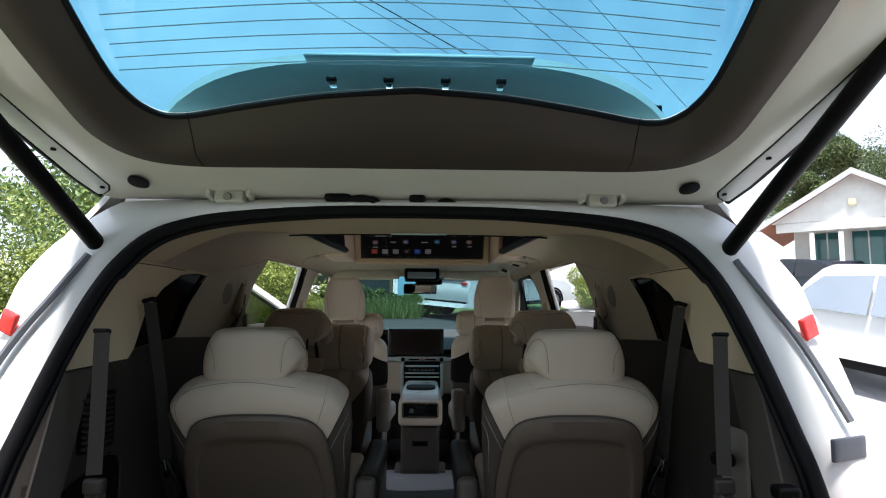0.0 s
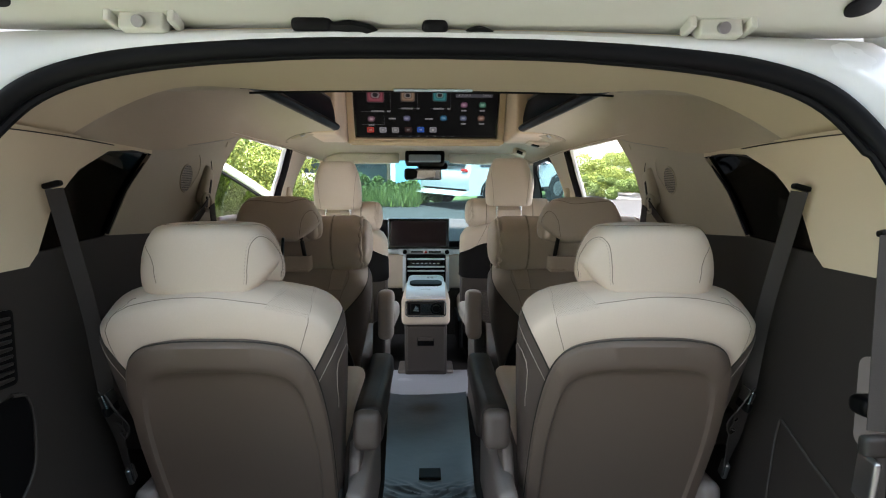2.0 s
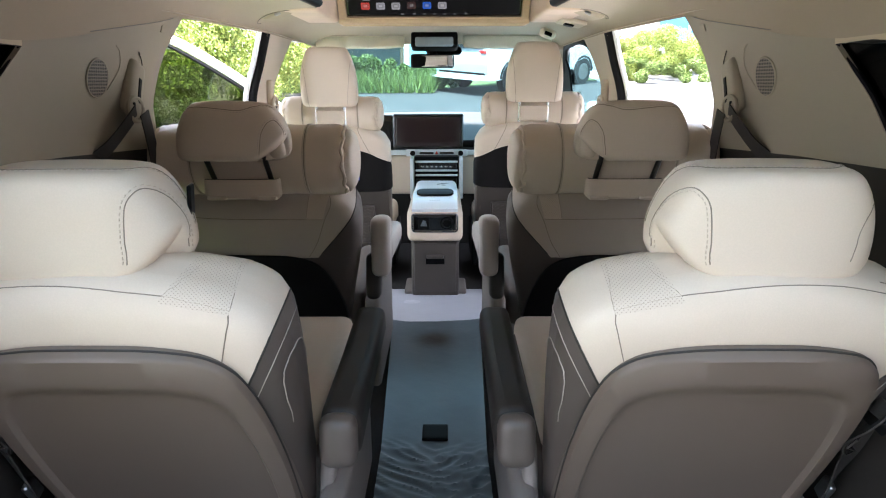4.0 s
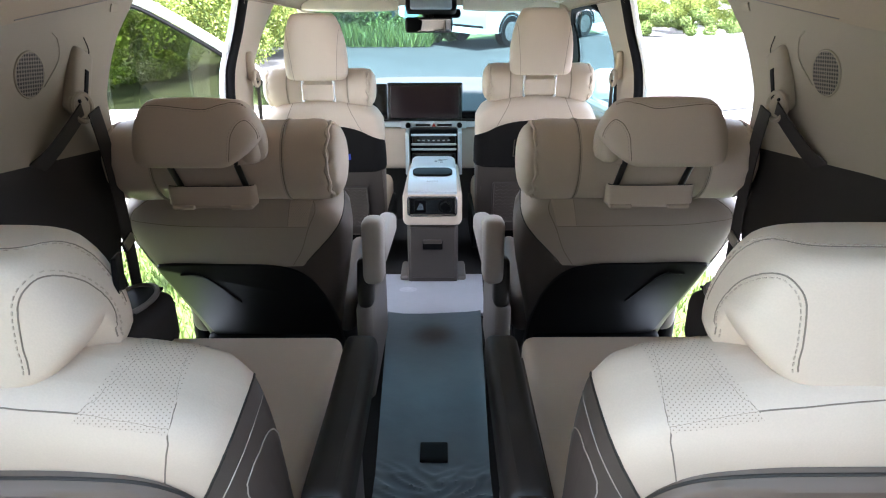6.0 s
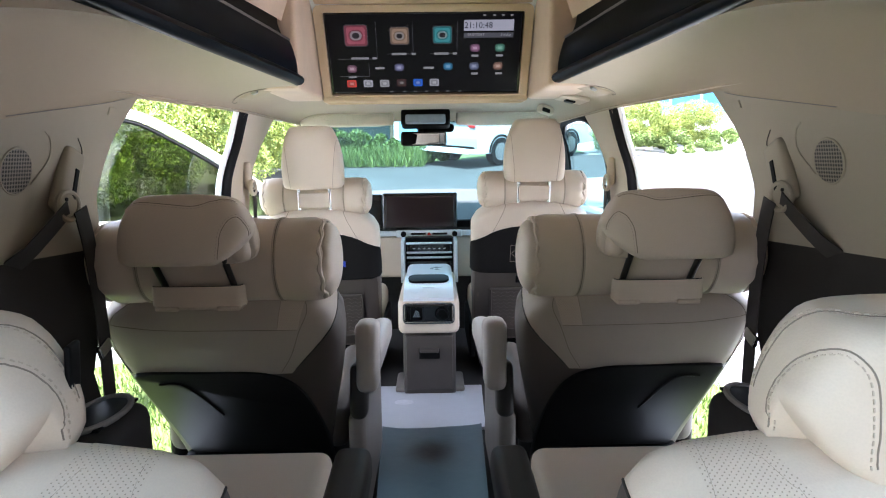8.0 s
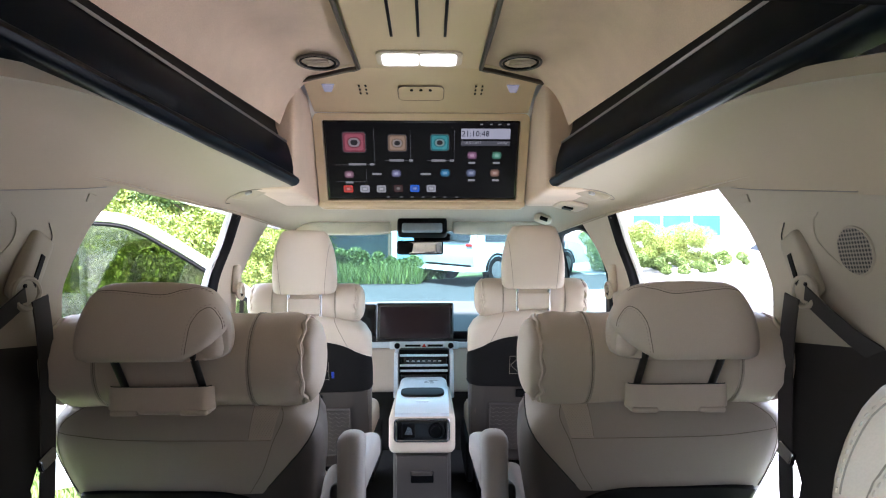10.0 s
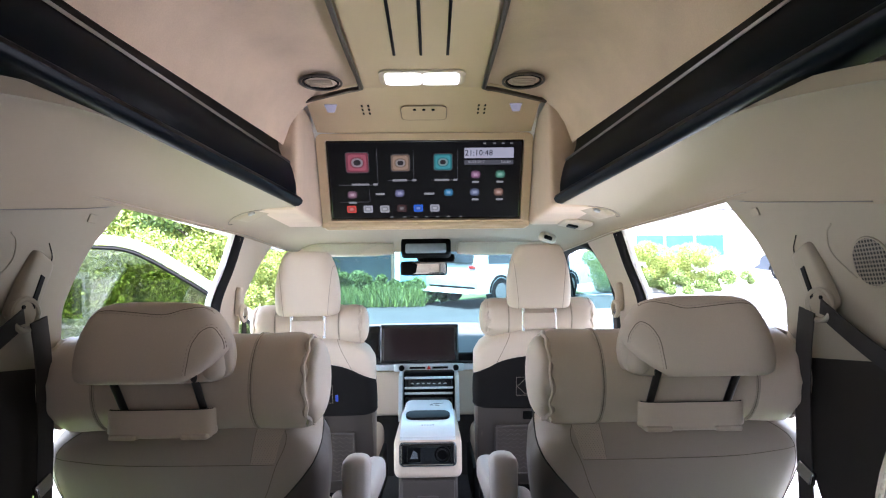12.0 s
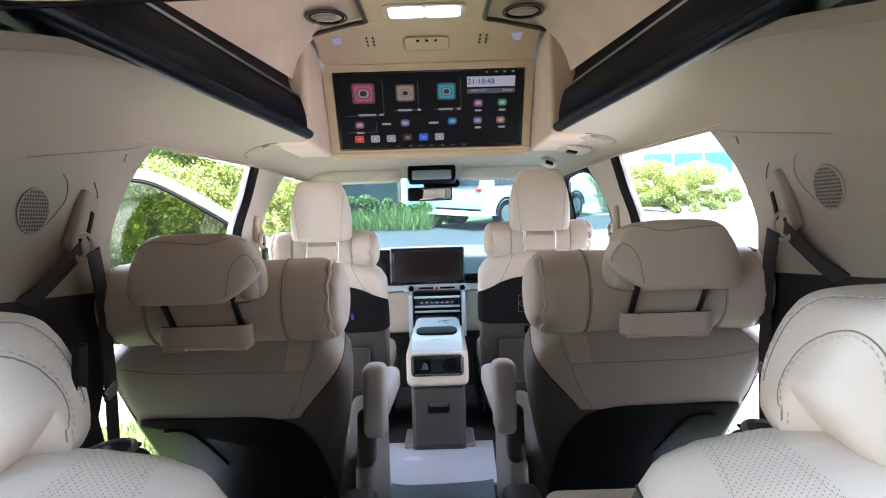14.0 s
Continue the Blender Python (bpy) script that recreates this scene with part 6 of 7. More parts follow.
part("roof_skin", sheet(lambda u, v: Vector(((-1 + 2 * v) * 0.86, 1.86 + 3.4 * u, 1.84 + (0.44 * min(1, max(0.0, (u - 0.02) * 17)) * min(1, max(0, (0.80 - u) * 5))) * (1 - abs(2 * v - 1) ** 7) + 0.03)), [i / 30 for i in range(31)], [i / 20 for i in range(21)], (0, 0, 0.02)), WHITE, van, "white raised roof")
part("roof_tail_panel", prism([(-0.79, 1.79), (-0.70, 1.80), (0.70, 1.80), (0.79, 1.79), (0.77, 1.86), (0.0, 1.89), (-0.77, 1.86)], lambda a, z: Vector((a, 1.905, z)), (0, 0.02, 0)), WHITE, van, "white panel over the tail opening", smooth=False)
part("sill_plate", rbox((0, 1.52, 0.55), (1.4, 0.16, 0.06), 0.02), BLACK, van, "black load sill")
part("bumper", rbox((0, 1.38, 0.42), (1.84, 0.26, 0.32), 0.08), WHITE, van, "white rear bumper")

gate = thing("tailgate", (0, 1.87, 1.80), "raised white tailgate with brown inner trim and teal heated glass", "tailgate")
GS = 0.30


def gz(y, up=0.0):
    return 1.83 + GS * (1.86 - y) + up


def gate_pt(x, y, up=0.0):
    return Vector((x, y, gz(y, up)))


def mirror_line(right):
    r = bezier([(x, y, 0) for x, y in right], 6)
    return [(p.x, p.y) for p in r] + [(-p.x, p.y) for p in reversed(r[1:-1])]


# outlines (across, along) of the glass, the inner trim and the skin, hinge side first
G_GLASS = mirror_line([(0.0, 1.53), (0.19, 1.55), (0.37, 1.59), (0.53, 1.63), (0.595, 1.605), (0.622, 1.52), (0.615, 1.40), (0.59, 1.24), (0.53, 1.0), (0.44, 0.92), (0.0, 0.89)])
G_TRIM = mirror_line([(0.0, 1.735), (0.3, 1.735), (0.54, 1.735), (0.66, 1.70), (0.715, 1.61), (0.715, 1.47), (0.69, 1.2), (0.62, 0.90), (0.5, 0.82), (0.25, 0.80), (0.0, 0.80)])
G_SKIN = mirror_line([(0.0, 1.90), (0.40, 1.90), (0.74, 1.902), (0.833, 1.882), (0.860, 1.80), (0.873, 1.66), (0.892, 1.42), (0.90, 1.1), (0.84, 0.75), (0.6, 0.62), (0.0, 0.60)])


def band(a, b, ua, ub, crown=0.0, n=5):
    bm = bmesh.new()
    rows = []
    for (x0, y0), (x1, y1) in zip(a, b):
        rows.append([bm.verts.new(gate_pt(x0 + (x1 - x0) * i / n, y0 + (y1 - y0) * i / n, ua + (ub - ua) * i / n - crown * math.sin(math.pi * i / n))) for i in range(n + 1)])
    for k in range(len(rows)):
        r0, r1 = rows[k], rows[(k + 1) % len(rows)]
        for i in range(n):
            bm.faces.new((r0[i], r0[i + 1], r1[i + 1], r1[i]))
    return bm


part("inner_skin", band(G_TRIM, G_SKIN, 0.0, -0.012, 0.012), GATEWHITE, gate, "cream white painted inner frame")
part("inner_trim", band(G_GLASS, G_TRIM, 0.045, -0.012, 0.022), mat("brown_gate_trim", (0.042, 0.032, 0.022), 0.6, scale=600, bump=0.2, kind="grain", var=0.05), gate, "dark brown inner trim")
part("glass_seal", tube([gate_pt(x, y, 0.046) for x, y in G_GLASS], 0.007, 6, True), RUBBER, gate, "black glass edge")
bm = bmesh.new()
bm.faces.new([bm.verts.new(gate_pt(x, y, 0.055)) for x, y in G_GLASS])
gp = part("glass", bm, tint_glass("heated_teal_glass", (0.17, 0.45, 0.58)), gate, "teal blue heated glass", smooth=False)
WIRE = mat("wire_brown", (0.14, 0.2, 0.22), 0.5)
for k in range(14):
    w, y = 0.60 - 0.009 * k, 1.49 - 0.036 * k
    part("heating_wire", tube([gate_pt(-w + 2 * w * i / 12, y - 0.04 * math.sin(math.pi * i / 12), 0.052) for i in range(13)], 0.0011, 4), WIRE, gp, "fine heating wire")
for e in (-1, 1):
    part("trim_joint", tube([gate_pt(e * x, y, u) for x, y, u in ((0.50, 1.585, 0.03), (0.505, 1.66, -0.028), (0.515, 1.735, -0.012))], 0.0012, 5), BLACK, gate)
    part("rubber_plug", prism([(e * 0.698 + 0.025 * math.cos(t), 1.793 + 0.027 * math.sin(t)) for t in [2 * math.pi * i / 24 for i in range(24)]], lambda a, y: gate_pt(a, y, -0.019), (0, 0.0, -0.006), 0.002), RUBBER, gate, "black rubber plug")
    hg = part("hinge", rbox((e * 0.488, 1.856, 1.806), (0.075, 0.04, 0.036), 0.005, (-10, 0, 0)), GATEWHITE, gate, "painted gate hinge")
    for k in (-0.052, 0.052):
        part("hinge_leaf", rbox((e * 0.488 + k, 1.852, 1.815), (0.012, 0.045, 0.034), 0.003, (-10, 0, 0)), GATEWHITE, hg)
    part("hinge_plate", rbox((e * 0.488, 1.838, 1.825), (0.12, 0.012, 0.014), 0.003, (-10, 0, 0)), GATEWHITE, hg)
    part("hinge_bolt", cylinder((e * 0.488, 1.834, 1.803), (e * 0.488, 1.824, 1.80), 0.010), STEEL, hg)
    garnish = [(0.822, 1.862), (0.80, 1.845), (0.786, 1.818), (0.790, 1.77), (0.80, 1.68), (0.808, 1.60), (0.815, 1.48), (0.83, 1.25)]
    part("garnish_gap", tube([gate_pt(e * (x - 0.002), y, -0.017) for x, y in garnish], 0.0032, 6), RUBBER, gate, "dark joint round the garnish")
    part("side_garnish", prism([(e * x, y) for x, y in garnish + [(0.874, 1.25), (0.866, 1.5), (0.856, 1.68), (0.850, 1.785), (0.836, 1.862)]], lambda a, y: gate_pt(a, y, -0.006), (0, 0, -0.014), 0.003), mat("grey_garnish", (0.4, 0.42, 0.42), 0.4), gate, "grey side garnish with bolts")
    for x, y in ((0.803, 1.823), (0.824, 1.652)):
        part("bolt", cylinder(gate_pt(e * x, y, -0.012), gate_pt(e * x, y, -0.024), 0.006), BLACK, gate)
    part("edge_weatherstrip", tube([gate_pt(e * x, y, -0.012) for x, y in ((0.838, 1.878), (0.855, 1.79), (0.863, 1.68), (0.873, 1.5), (0.886, 1.2))], 0.0095, 6), RUBBER, gate)
    st = thing("gas_strut", (e * 0.80, 1.85, 1.655), "black gas strut holding up the tailgate", "strut", group="tailgate struts")
    a, b = Vector((e * 0.80, 1.845, 1.655)), Vector((e * 0.845, 1.20, 2.03))
    part("barrel", cylinder(a.lerp(b, 0.02), a.lerp(b, 0.94), 0.021), BLACK, st)
    part("rod", cylinder(a.lerp(b, 0.93), b, 0.012), STEEL, st)
    part("ball_joint", rbox(tuple(a), (0.035, 0.045, 0.04), 0.012), BLACK, st)
part("spoiler", sheet(lambda u, v: Vector(((-1 + 2 * v) * 0.68, 1.82 - 0.275 * u * (1 - abs(2 * v - 1) ** 3.5), gz(1.82 - 0.275 * u * (1 - abs(2 * v - 1) ** 3.5), 0.12))), [i / 8 for i in range(9)], [i / 24 for i in range(25)], (0, 0, 0.02)), mat("pale_spoiler", (0.72, 0.76, 0.74), 0.4), gate, "pale roof spoiler seen through the glass")
part("spoiler_plate", rbox((0.01, 1.492, gz(1.492, 0.085)), (0.47, 0.045, 0.006), 0.002), mat("pale_plate", (0.55, 0.6, 0.6), 0.4), gate)
for x in (-0.18, -0.058, 0.065, 0.185):
    cp = part("spoiler_clip", rbox((x, 1.548, gz(1.548, 0.08)), (0.022, 0.018, 0.012), 0.004), BLACK, gate, "dark fixing clip")
    part("clip_foot", rbox((x, 1.568, gz(1.568, 0.082)), (0.016, 0.02, 0.008), 0.003), CHROME, cp)
part("wire_grommet", rbox((-0.21, 1.86, 1.808), (0.07, 0.03, 0.028), 0.013), RUBBER, gate, "black wiring grommet")
part("wire_loom", tube(bezier([(-0.18, 1.86, 1.804), (-0.13, 1.855, 1.802), (-0.09, 1.87, 1.79)], 6), lambda u: 0.010 + 0.0015 * math.sin(u * 60), 8), RUBBER, gate, "ribbed black loom")
part("latch_bumper", rbox((0.0, 1.862, 1.806), (0.045, 0.03, 0.026), 0.012), RUBBER, gate, "black stop")
part("wire_small", tube(bezier([(0.04, 1.868, 1.79), (0.075, 1.858, 1.803), (0.12, 1.868, 1.79)], 6), 0.005, 6), RUBBER, gate)

# ---- front doors ----
door_o = Vector((-0.88, 5.15, 0))
ang = radians(65)
DD = Vector((-math.sin(ang), -math.cos(ang), 0))
DN = Vector((-DD.y, DD.x, 0))


def dp(a, z, out=0.0):
    return door_o + DD * a + DN * out + Vector((0, 0, z))


fd = thing("front_door", tuple(dp(0.5, 0.4)), "open white front door with framed green tinted window", "car door")
part("door_skin", prism([(0.02, 0.55), (0.02, 1.22), (1.12, 1.28), (1.14, 0.9), (1.08, 0.50)], lambda a, z: dp(a, z), DN * 0.09, 0.015), WHITE, fd, "white door with pale inner panel")
part("window_frame", tube([dp(a, z, 0.05) for a, z in [(p.x, p.y) for p in bezier([(0.06, 1.24, 0), (0.12, 1.40, 0), (0.34, 1.575, 0), (0.60, 1.745, 0), (0.76, 1.822, 0), (0.92, 1.84, 0), (1.05, 1.835, 0), (1.10, 1.79, 0), (1.135, 1.55, 0), (1.14, 1.30, 0)], 6)]], 0.028, 8, flat=0.8), WHITE, fd, "white window frame")
part("frame_seal", tube([dp(a, z, 0.055) for a, z in [(p.x, p.y) for p in bezier([(0.10, 1.26, 0), (0.16, 1.39, 0), (0.37, 1.55, 0), (0.62, 1.71, 0), (0.77, 1.785, 0), (0.92, 1.80, 0), (1.04, 1.795, 0), (1.075, 1.76, 0), (1.105, 1.55, 0), (1.105, 1.30, 0)], 6)]], 0.012, 6), RUBBER, fd, "dark window seal")
gl = part("window_pane", prism([(0.10, 1.26), (0.16, 1.39), (0.37, 1.55), (0.62, 1.71), (0.77, 1.785), (0.92, 1.80), (1.04, 1.795), (1.075, 1.76), (1.105, 1.55), (1.105, 1.28)], lambda a, z: dp(a, z, 0.05), DN * 0.004), tint_glass("green_tinted_glass", (0.4, 0.46, 0.3), 0.12), fd, "green tinted glass")
gl.visible_shadow = False
part("armrest", rbox(tuple(dp(0.62, 1.02, 0.13)), (0.5, 0.06, 0.07), 0.02, (0, 0, 25)), GREYTRIM, fd)
part("door_reflector", rbox(tuple(dp(1.12, 1.02, 0.10)), (0.05, 0.07, 0.05), 0.008, (0, 0, 25)), RED, fd, "red door-edge reflector")
part("door_mirror", rbox(tuple(dp(0.18, 1.33, -0.10)), (0.12, 0.22, 0.17), 0.05, (0, 0, 25)), WHITE, fd, "white door mirror")

sd = thing("sliding_door", (-1.12, 2.4, 0.5), "white sliding door slid back along the van's side", "car door")
part("door_skin", rbox((-1.105, 2.60, 0.92), (0.06, 0.9, 0.86), 0.03), WHITE, sd, "white lower door")
part("window_frame", prism([(2.16, 1.34), (3.04, 1.34), (2.99, 1.76), (2.25, 1.78)], lambda y, z: Vector((-1.12, y, z)), (0.04, 0, 0), 0.012), WHITE, sd, "white window frame")
part("window_pane", prism([(2.24, 1.40), (2.97, 1.40), (2.93, 1.70), (2.30, 1.71)], lambda y, z: Vector((-1.125, y, z)), (0.012, 0, 0), 0.002), GLOSSBLACK, sd, "dark tinted glass")
part("door_handle", rbox((-1.145, 2.92, 1.18), (0.03, 0.16, 0.03), 0.012), WHITE, sd)

rd = thing("front_door", (0.85, 4.8, 0.5), "closed white front door with teal tinted window", "car door")
part("door_skin", rbox((0.87, 4.82, 0.88), (0.10, 1.0, 0.86), 0.03), WHITE, rd, "white door")
part("inner_panel", rbox((0.81, 4.80, 0.95), (0.04, 0.98, 0.66), 0.02), CREAM, rd, "cream inner panel")
part("window_frame", tube([(side_x(3, z) + 0.05, y, z) for y, z in arc_poly([(4.34, 1.30), (4.40, 1.55), (4.48, 1.72), (4.6, 1.775), (4.9, 1.78), (5.15, 1.74), (5.55, 1.5), (5.85, 1.32)], 6)], 0.022, 8), BLACK, rd, "black window frame")
gl = part("window_pane", side_panel([(4.36, 1.28), (4.41, 1.55), (4.5, 1.74), (4.9, 1.765), (5.15, 1.72), (5.5, 1.5), (5.8, 1.28)], 1, -0.05, 0.004), TEAL, rd, "teal tinted glass")
gl.visible_shadow = False
part("sail_trim", side_panel([(5.18, 1.28), (5.18, 1.73), (5.34, 1.64), (5.58, 1.47), (5.62, 1.28)], 1, -0.035, 0.012), BLACK, rd, "black divider")
part("door_mirror", rbox((1.06, 5.22, 1.36), (0.24, 0.12, 0.18), 0.05, (0, 0, -10)), WHITE, rd, "white door mirror")
for s in (-1, 1):
    fb = thing("seat_belt", (s * 0.78, 4.17, 0.8), "taupe front seat belt with beige pillar loop", "seat belt", group="front belts")
    part("guide", rbox((s * 0.785, 4.17, 1.52), (0.03, 0.05, 0.12), 0.014), TRIMBEIGE, fb)
    part("loop", tube([(s * 0.767, 4.17 + 0.035 * math.cos(t), 1.47 + 0.03 * math.sin(t)) for t in [2 * math.pi * i / 20 for i in range(20)]], 0.009, 8, True), TRIMBEIGE, fb)
    part("webbing", strap([(s * 0.765, 4.175, 1.46), (s * 0.765, 4.17, 1.2), (s * 0.765, 4.16, 0.8)], 0.045, 0.003, (0, 1, 0)), WEB, fb)

# ---- outside ----
GROUND = lambda x, y: 0.1 * (y - 3.0) - 0.02


def leaf_mat(name, a, b, rough=0.55):
    m = mat(name, a, rough, scale=6, var=0.1, bump=0.0)
    t = m.node_tree
    p = t.nodes["Principled BSDF"]
    g = t.nodes.new("ShaderNodeNewGeometry")
    r = t.nodes.new("ShaderNodeValToRGB")
    r.color_ramp.elements[0].color, r.color_ramp.elements[1].color = (*a, 1), (*b, 1)
    t.links.new(g.outputs["Random Per Island"], r.inputs[0])
    t.links.new(r.outputs[0], p.inputs["Base Color"])
    p.inputs["Transmission Weight"].default_value = 0.0
    p.inputs["Subsurface Weight"].default_value = 0.0
    return m


LEAF = leaf_mat("green_leaves", (0.035, 0.08, 0.015), (0.13, 0.2, 0.035))
LEAFY = leaf_mat("yellow_green_leaves", (0.07, 0.13, 0.02), (0.28, 0.32, 0.06))
WOODS = leaf_mat("dark_wood_leaves", (0.02, 0.045, 0.012), (0.09, 0.13, 0.03))
BLADE = leaf_mat("grass_blades", (0.055, 0.11, 0.02), (0.16, 0.22, 0.05))
BARK = mat("bark", (0.11, 0.085, 0.06), 0.9, scale=30, var=0.3, bump=0.6, dist=0.01)


def leaves(centres, radii, count, size, rng, droop=0.6):
    """Many small folded leaves round clump centres, as one mesh's data."""
    c = np.asarray(centres)
    rad = np.asarray(radii)
    idx = rng.integers(0, len(c), count)
    d = rng.normal(size=(count, 3))
    d /= np.linalg.norm(d, axis=1)[:, None]
    pos = c[idx] + d * (rad[idx] * rng.uniform(0.45, 1.08, count) ** 0.6)[:, None] * np.array([1, 1, 0.85])
    t = rng.normal(size=(count, 3))
    t[:, 2] -= droop
    t /= np.linalg.norm(t, axis=1)[:, None]
    w = np.cross(t, rng.normal(size=(count, 3)))
    w /= np.linalg.norm(w, axis=1)[:, None]
    s = (size * rng.uniform(0.6, 1.4, count))[:, None]
    n = np.cross(t, w) * s * 0.15
    v = np.stack([pos - t * s, pos + w * s * 0.42 + n, pos + t * s, pos - w * s * 0.42 + n], 1).reshape(-1, 3)
    return v


def leaf_mesh(name, v):
    me = bpy.data.meshes.new(name)
    n = len(v) // 4
    me.vertices.add(len(v))
    me.vertices.foreach_set("co", v.astype(np.float32).ravel())
    i = np.arange(n) * 4
    tri = np.stack([i, i + 1, i + 2, i, i + 2, i + 3], 1).reshape(-1)
    me.loops.add(len(tri))
    me.loops.foreach_set("vertex_index", tri.astype(np.int32))
    me.polygons.add(n * 2)
    me.polygons.foreach_set("loop_start", (np.arange(n * 2) * 3).astype(np.int32))
    me.update(calc_edges=True)
    me.validate()
    return me


def foliage(name, v, material, label, category, kind="stuff", parent=None):
    if parent is not None:
        v = v - np.array(root_of(parent).location)
    me = leaf_mesh(name, v)
    me.materials.append(material)
    ob = new(name, me)
    if parent is not None:
        ob.parent = parent
        return tagged(ob, label)
    return tagged(ob, label, category, kind=kind)


def tree(x, y, h, spread, material, seed, label, leaf=0.09, count=9000, trunk=0.12):
    rng = np.random.default_rng(seed)
    z0 = GROUND(x, y)
    tr = thing("tree", (x, y, z0), label, "tree", group="trees")
    limbs = [tube(bezier([(x, y, z0 - 0.1), (x + 0.1, y, z0 + h * 0.3), (x, y + 0.1, z0 + h * 0.75)], 6), lambda u: trunk * (1 - 0.75 * u), 8)]
    cs, rs = [], []
    for i in range(16):
        a, k = rng.uniform(0, 6.28), rng.uniform(0.35, 1.0)
        r = spread * rng.uniform(0.3, 1.0) * (1.15 - 0.6 * k)
        c = (x + r * math.cos(a), y + r * math.sin(a), z0 + h * k)
        cs.append(c)
        rs.append(spread * rng.uniform(0.22, 0.42))
        b = Vector((x, y, z0 + h * k * 0.6))
        limbs.append(tube([b, b.lerp(Vector(c), 0.5) + Vector((0, 0, 0.1)), c], lambda u: trunk * 0.35 * (1 - 0.8 * u), 5))
    part("trunk", merge(*limbs), BARK, tr, "tapered trunk with limbs")
    foliage("crown", leaves(cs, rs, count, leaf, rng), material, "leafy crown", "", parent=tr)
    return tr


def hedge(name, x0, y0, x1, y1, h, depth, material, seed, label, count=12000, leaf=0.05, category="hedge", lift=0.0):
    rng = np.random.default_rng(seed)
    cs, rs = [], []
    n = int(max(6, math.hypot(x1 - x0, y1 - y0) * 9))
    for i in range(n):
        u = rng.uniform()
        x, y = x0 + (x1 - x0) * u + rng.uniform(-depth, depth), y0 + (y1 - y0) * u + rng.uniform(-depth, depth)
        k = rng.uniform(0.1, 1.0) * (0.8 + 0.25 * noise.noise(Vector((x * 0.7, y * 0.7, seed))))
        cs.append((x, y, GROUND(x, y) + lift + h * k))
        rs.append(h * rng.uniform(0.14, 0.3))
    return foliage(name, leaves(cs, rs, count, leaf, rng), material, label, category)


def grass_patch(x0, y0, x1, y1, n, h, seed, label, w=0.012):
    rng = np.random.default_rng(seed)
    x, y = rng.uniform(x0, x1, n), rng.uniform(y0, y1, n)
    z = 0.1 * (y - 3.0) - 0.02
    hh = h * rng.uniform(0.5, 1.3, n)
    a = rng.uniform(0, 6.28, n)
    lean = rng.normal(size=(n, 2)) * (hh * 0.35)[:, None]
    dx, dy = np.cos(a) * w, np.sin(a) * w
    v = np.stack([np.stack([x - dx, y - dy, z], 1), np.stack([x + dx, y + dy, z], 1), np.stack([x + lean[:, 0] + dx * 0.2, y + lean[:, 1] + dy * 0.2, z + hh], 1), np.stack([x + lean[:, 0] - dx * 0.2, y + lean[:, 1] - dy * 0.2, z + hh * 0.98], 1)], 1).reshape(-1, 3)
    return foliage("grass", v, BLADE, label, "grass")


def slab(name, pts, material, label, up, cat):
    bm = bmesh.new()
    bm.faces.new([bm.verts.new((x, y, GROUND(x, y) + up)) for x, y in pts])
    return solo(name, bm, material, label, cat, kind="structure", smooth=False)


slab("ground", [(-900, -400), (900, -400), (900, 1200), (-900, 1200)], mat("pale_concrete_ground", (0.37, 0.375, 0.39), 0.9, scale=2.5, var=0.15, bump=0.3, dist=0.01, big=0.3), "pale sunlit concrete yard and far ground", -0.03, "ground")
slab("road", [(-14, 6.3), (1.3, 6.3), (3.2, 9.5), (18, 15.0), (30, 17.0), (4.0, 19.0), (-14, 16.5)], mat("grey_asphalt", (0.04, 0.04, 0.041), 0.9, scale=8, var=0.35, bump=0.4, dist=0.01, big=0.5), "grey asphalt lane ahead of the van", -0.015, "road")
# added dark slab out of view, so less light bounces into the tail
slab("pavement", [(-9, -16), (12, -16), (12, 1.0), (-1.0, 1.0), (-1.0, -6.2), (-9, -6.2)], mat("unseen_dark_ground", (0.07, 0.07, 0.068), 0.9, scale=40, var=0.2, bump=0.4, dist=0.01, big=0.5), "added dark ground behind the van, unseen, to cut bounced light", -0.016, "pavement")
# added wall, never in view: it limits the light entering the tail
rw = thing("unseen_rear_wall", (4.1, -4.2, GROUND(0, -4.2)), "added dark wall out of view, holding back light from behind", "wall", kind="structure")
part("masonry", rbox((4.1, -4.3, 1.7), (17.8, 0.3, 5.2), 0.03), mat("light_block_wall", (0.1, 0.085, 0.07), 0.9, scale=14, var=0.25, bump=0.4, dist=0.01, big=0.6), rw, smooth=False)
part("coping", rbox((4.1, -4.3, 4.34), (17.9, 0.4, 0.1), 0.02), mat("grey_coping", (0.3, 0.29, 0.28), 0.85, scale=14, var=0.15), rw)
GRASSLAND = mat("grass_soil", (0.085, 0.125, 0.032), 0.95, scale=8, var=0.35, bump=0.5, dist=0.03, big=0.8)
slab("grass_verge", [(-3.4, -4.0), (-1.05, -4.0), (-1.05, 6.2), (-3.4, 6.2)], GRASSLAND, "mown grass beside the van", -0.018, "lawn")
slab("grass_strip", [(1.05, 2.0), (1.75, 2.0), (1.75, 5.6), (1.05, 5.6)], GRASSLAND, "narrow grass strip beside the van", -0.018, "lawn")
slab("grass_bank", [(-12, 16.4), (-0.2, 17.6), (4.6, 19.4), (4.6, 24), (-12, 24)], GRASSLAND, "rough grass bank across the lane", -0.012, "lawn")
grass_patch(-2.6, 1.5, -1.0, 6.2, 16000, 0.05, 3, "short bright grass beside the open door", 0.006)
grass_patch(1.05, 2.2, 1.75, 5.5, 5000, 0.05, 4, "short bright grass beside the van", 0.006)
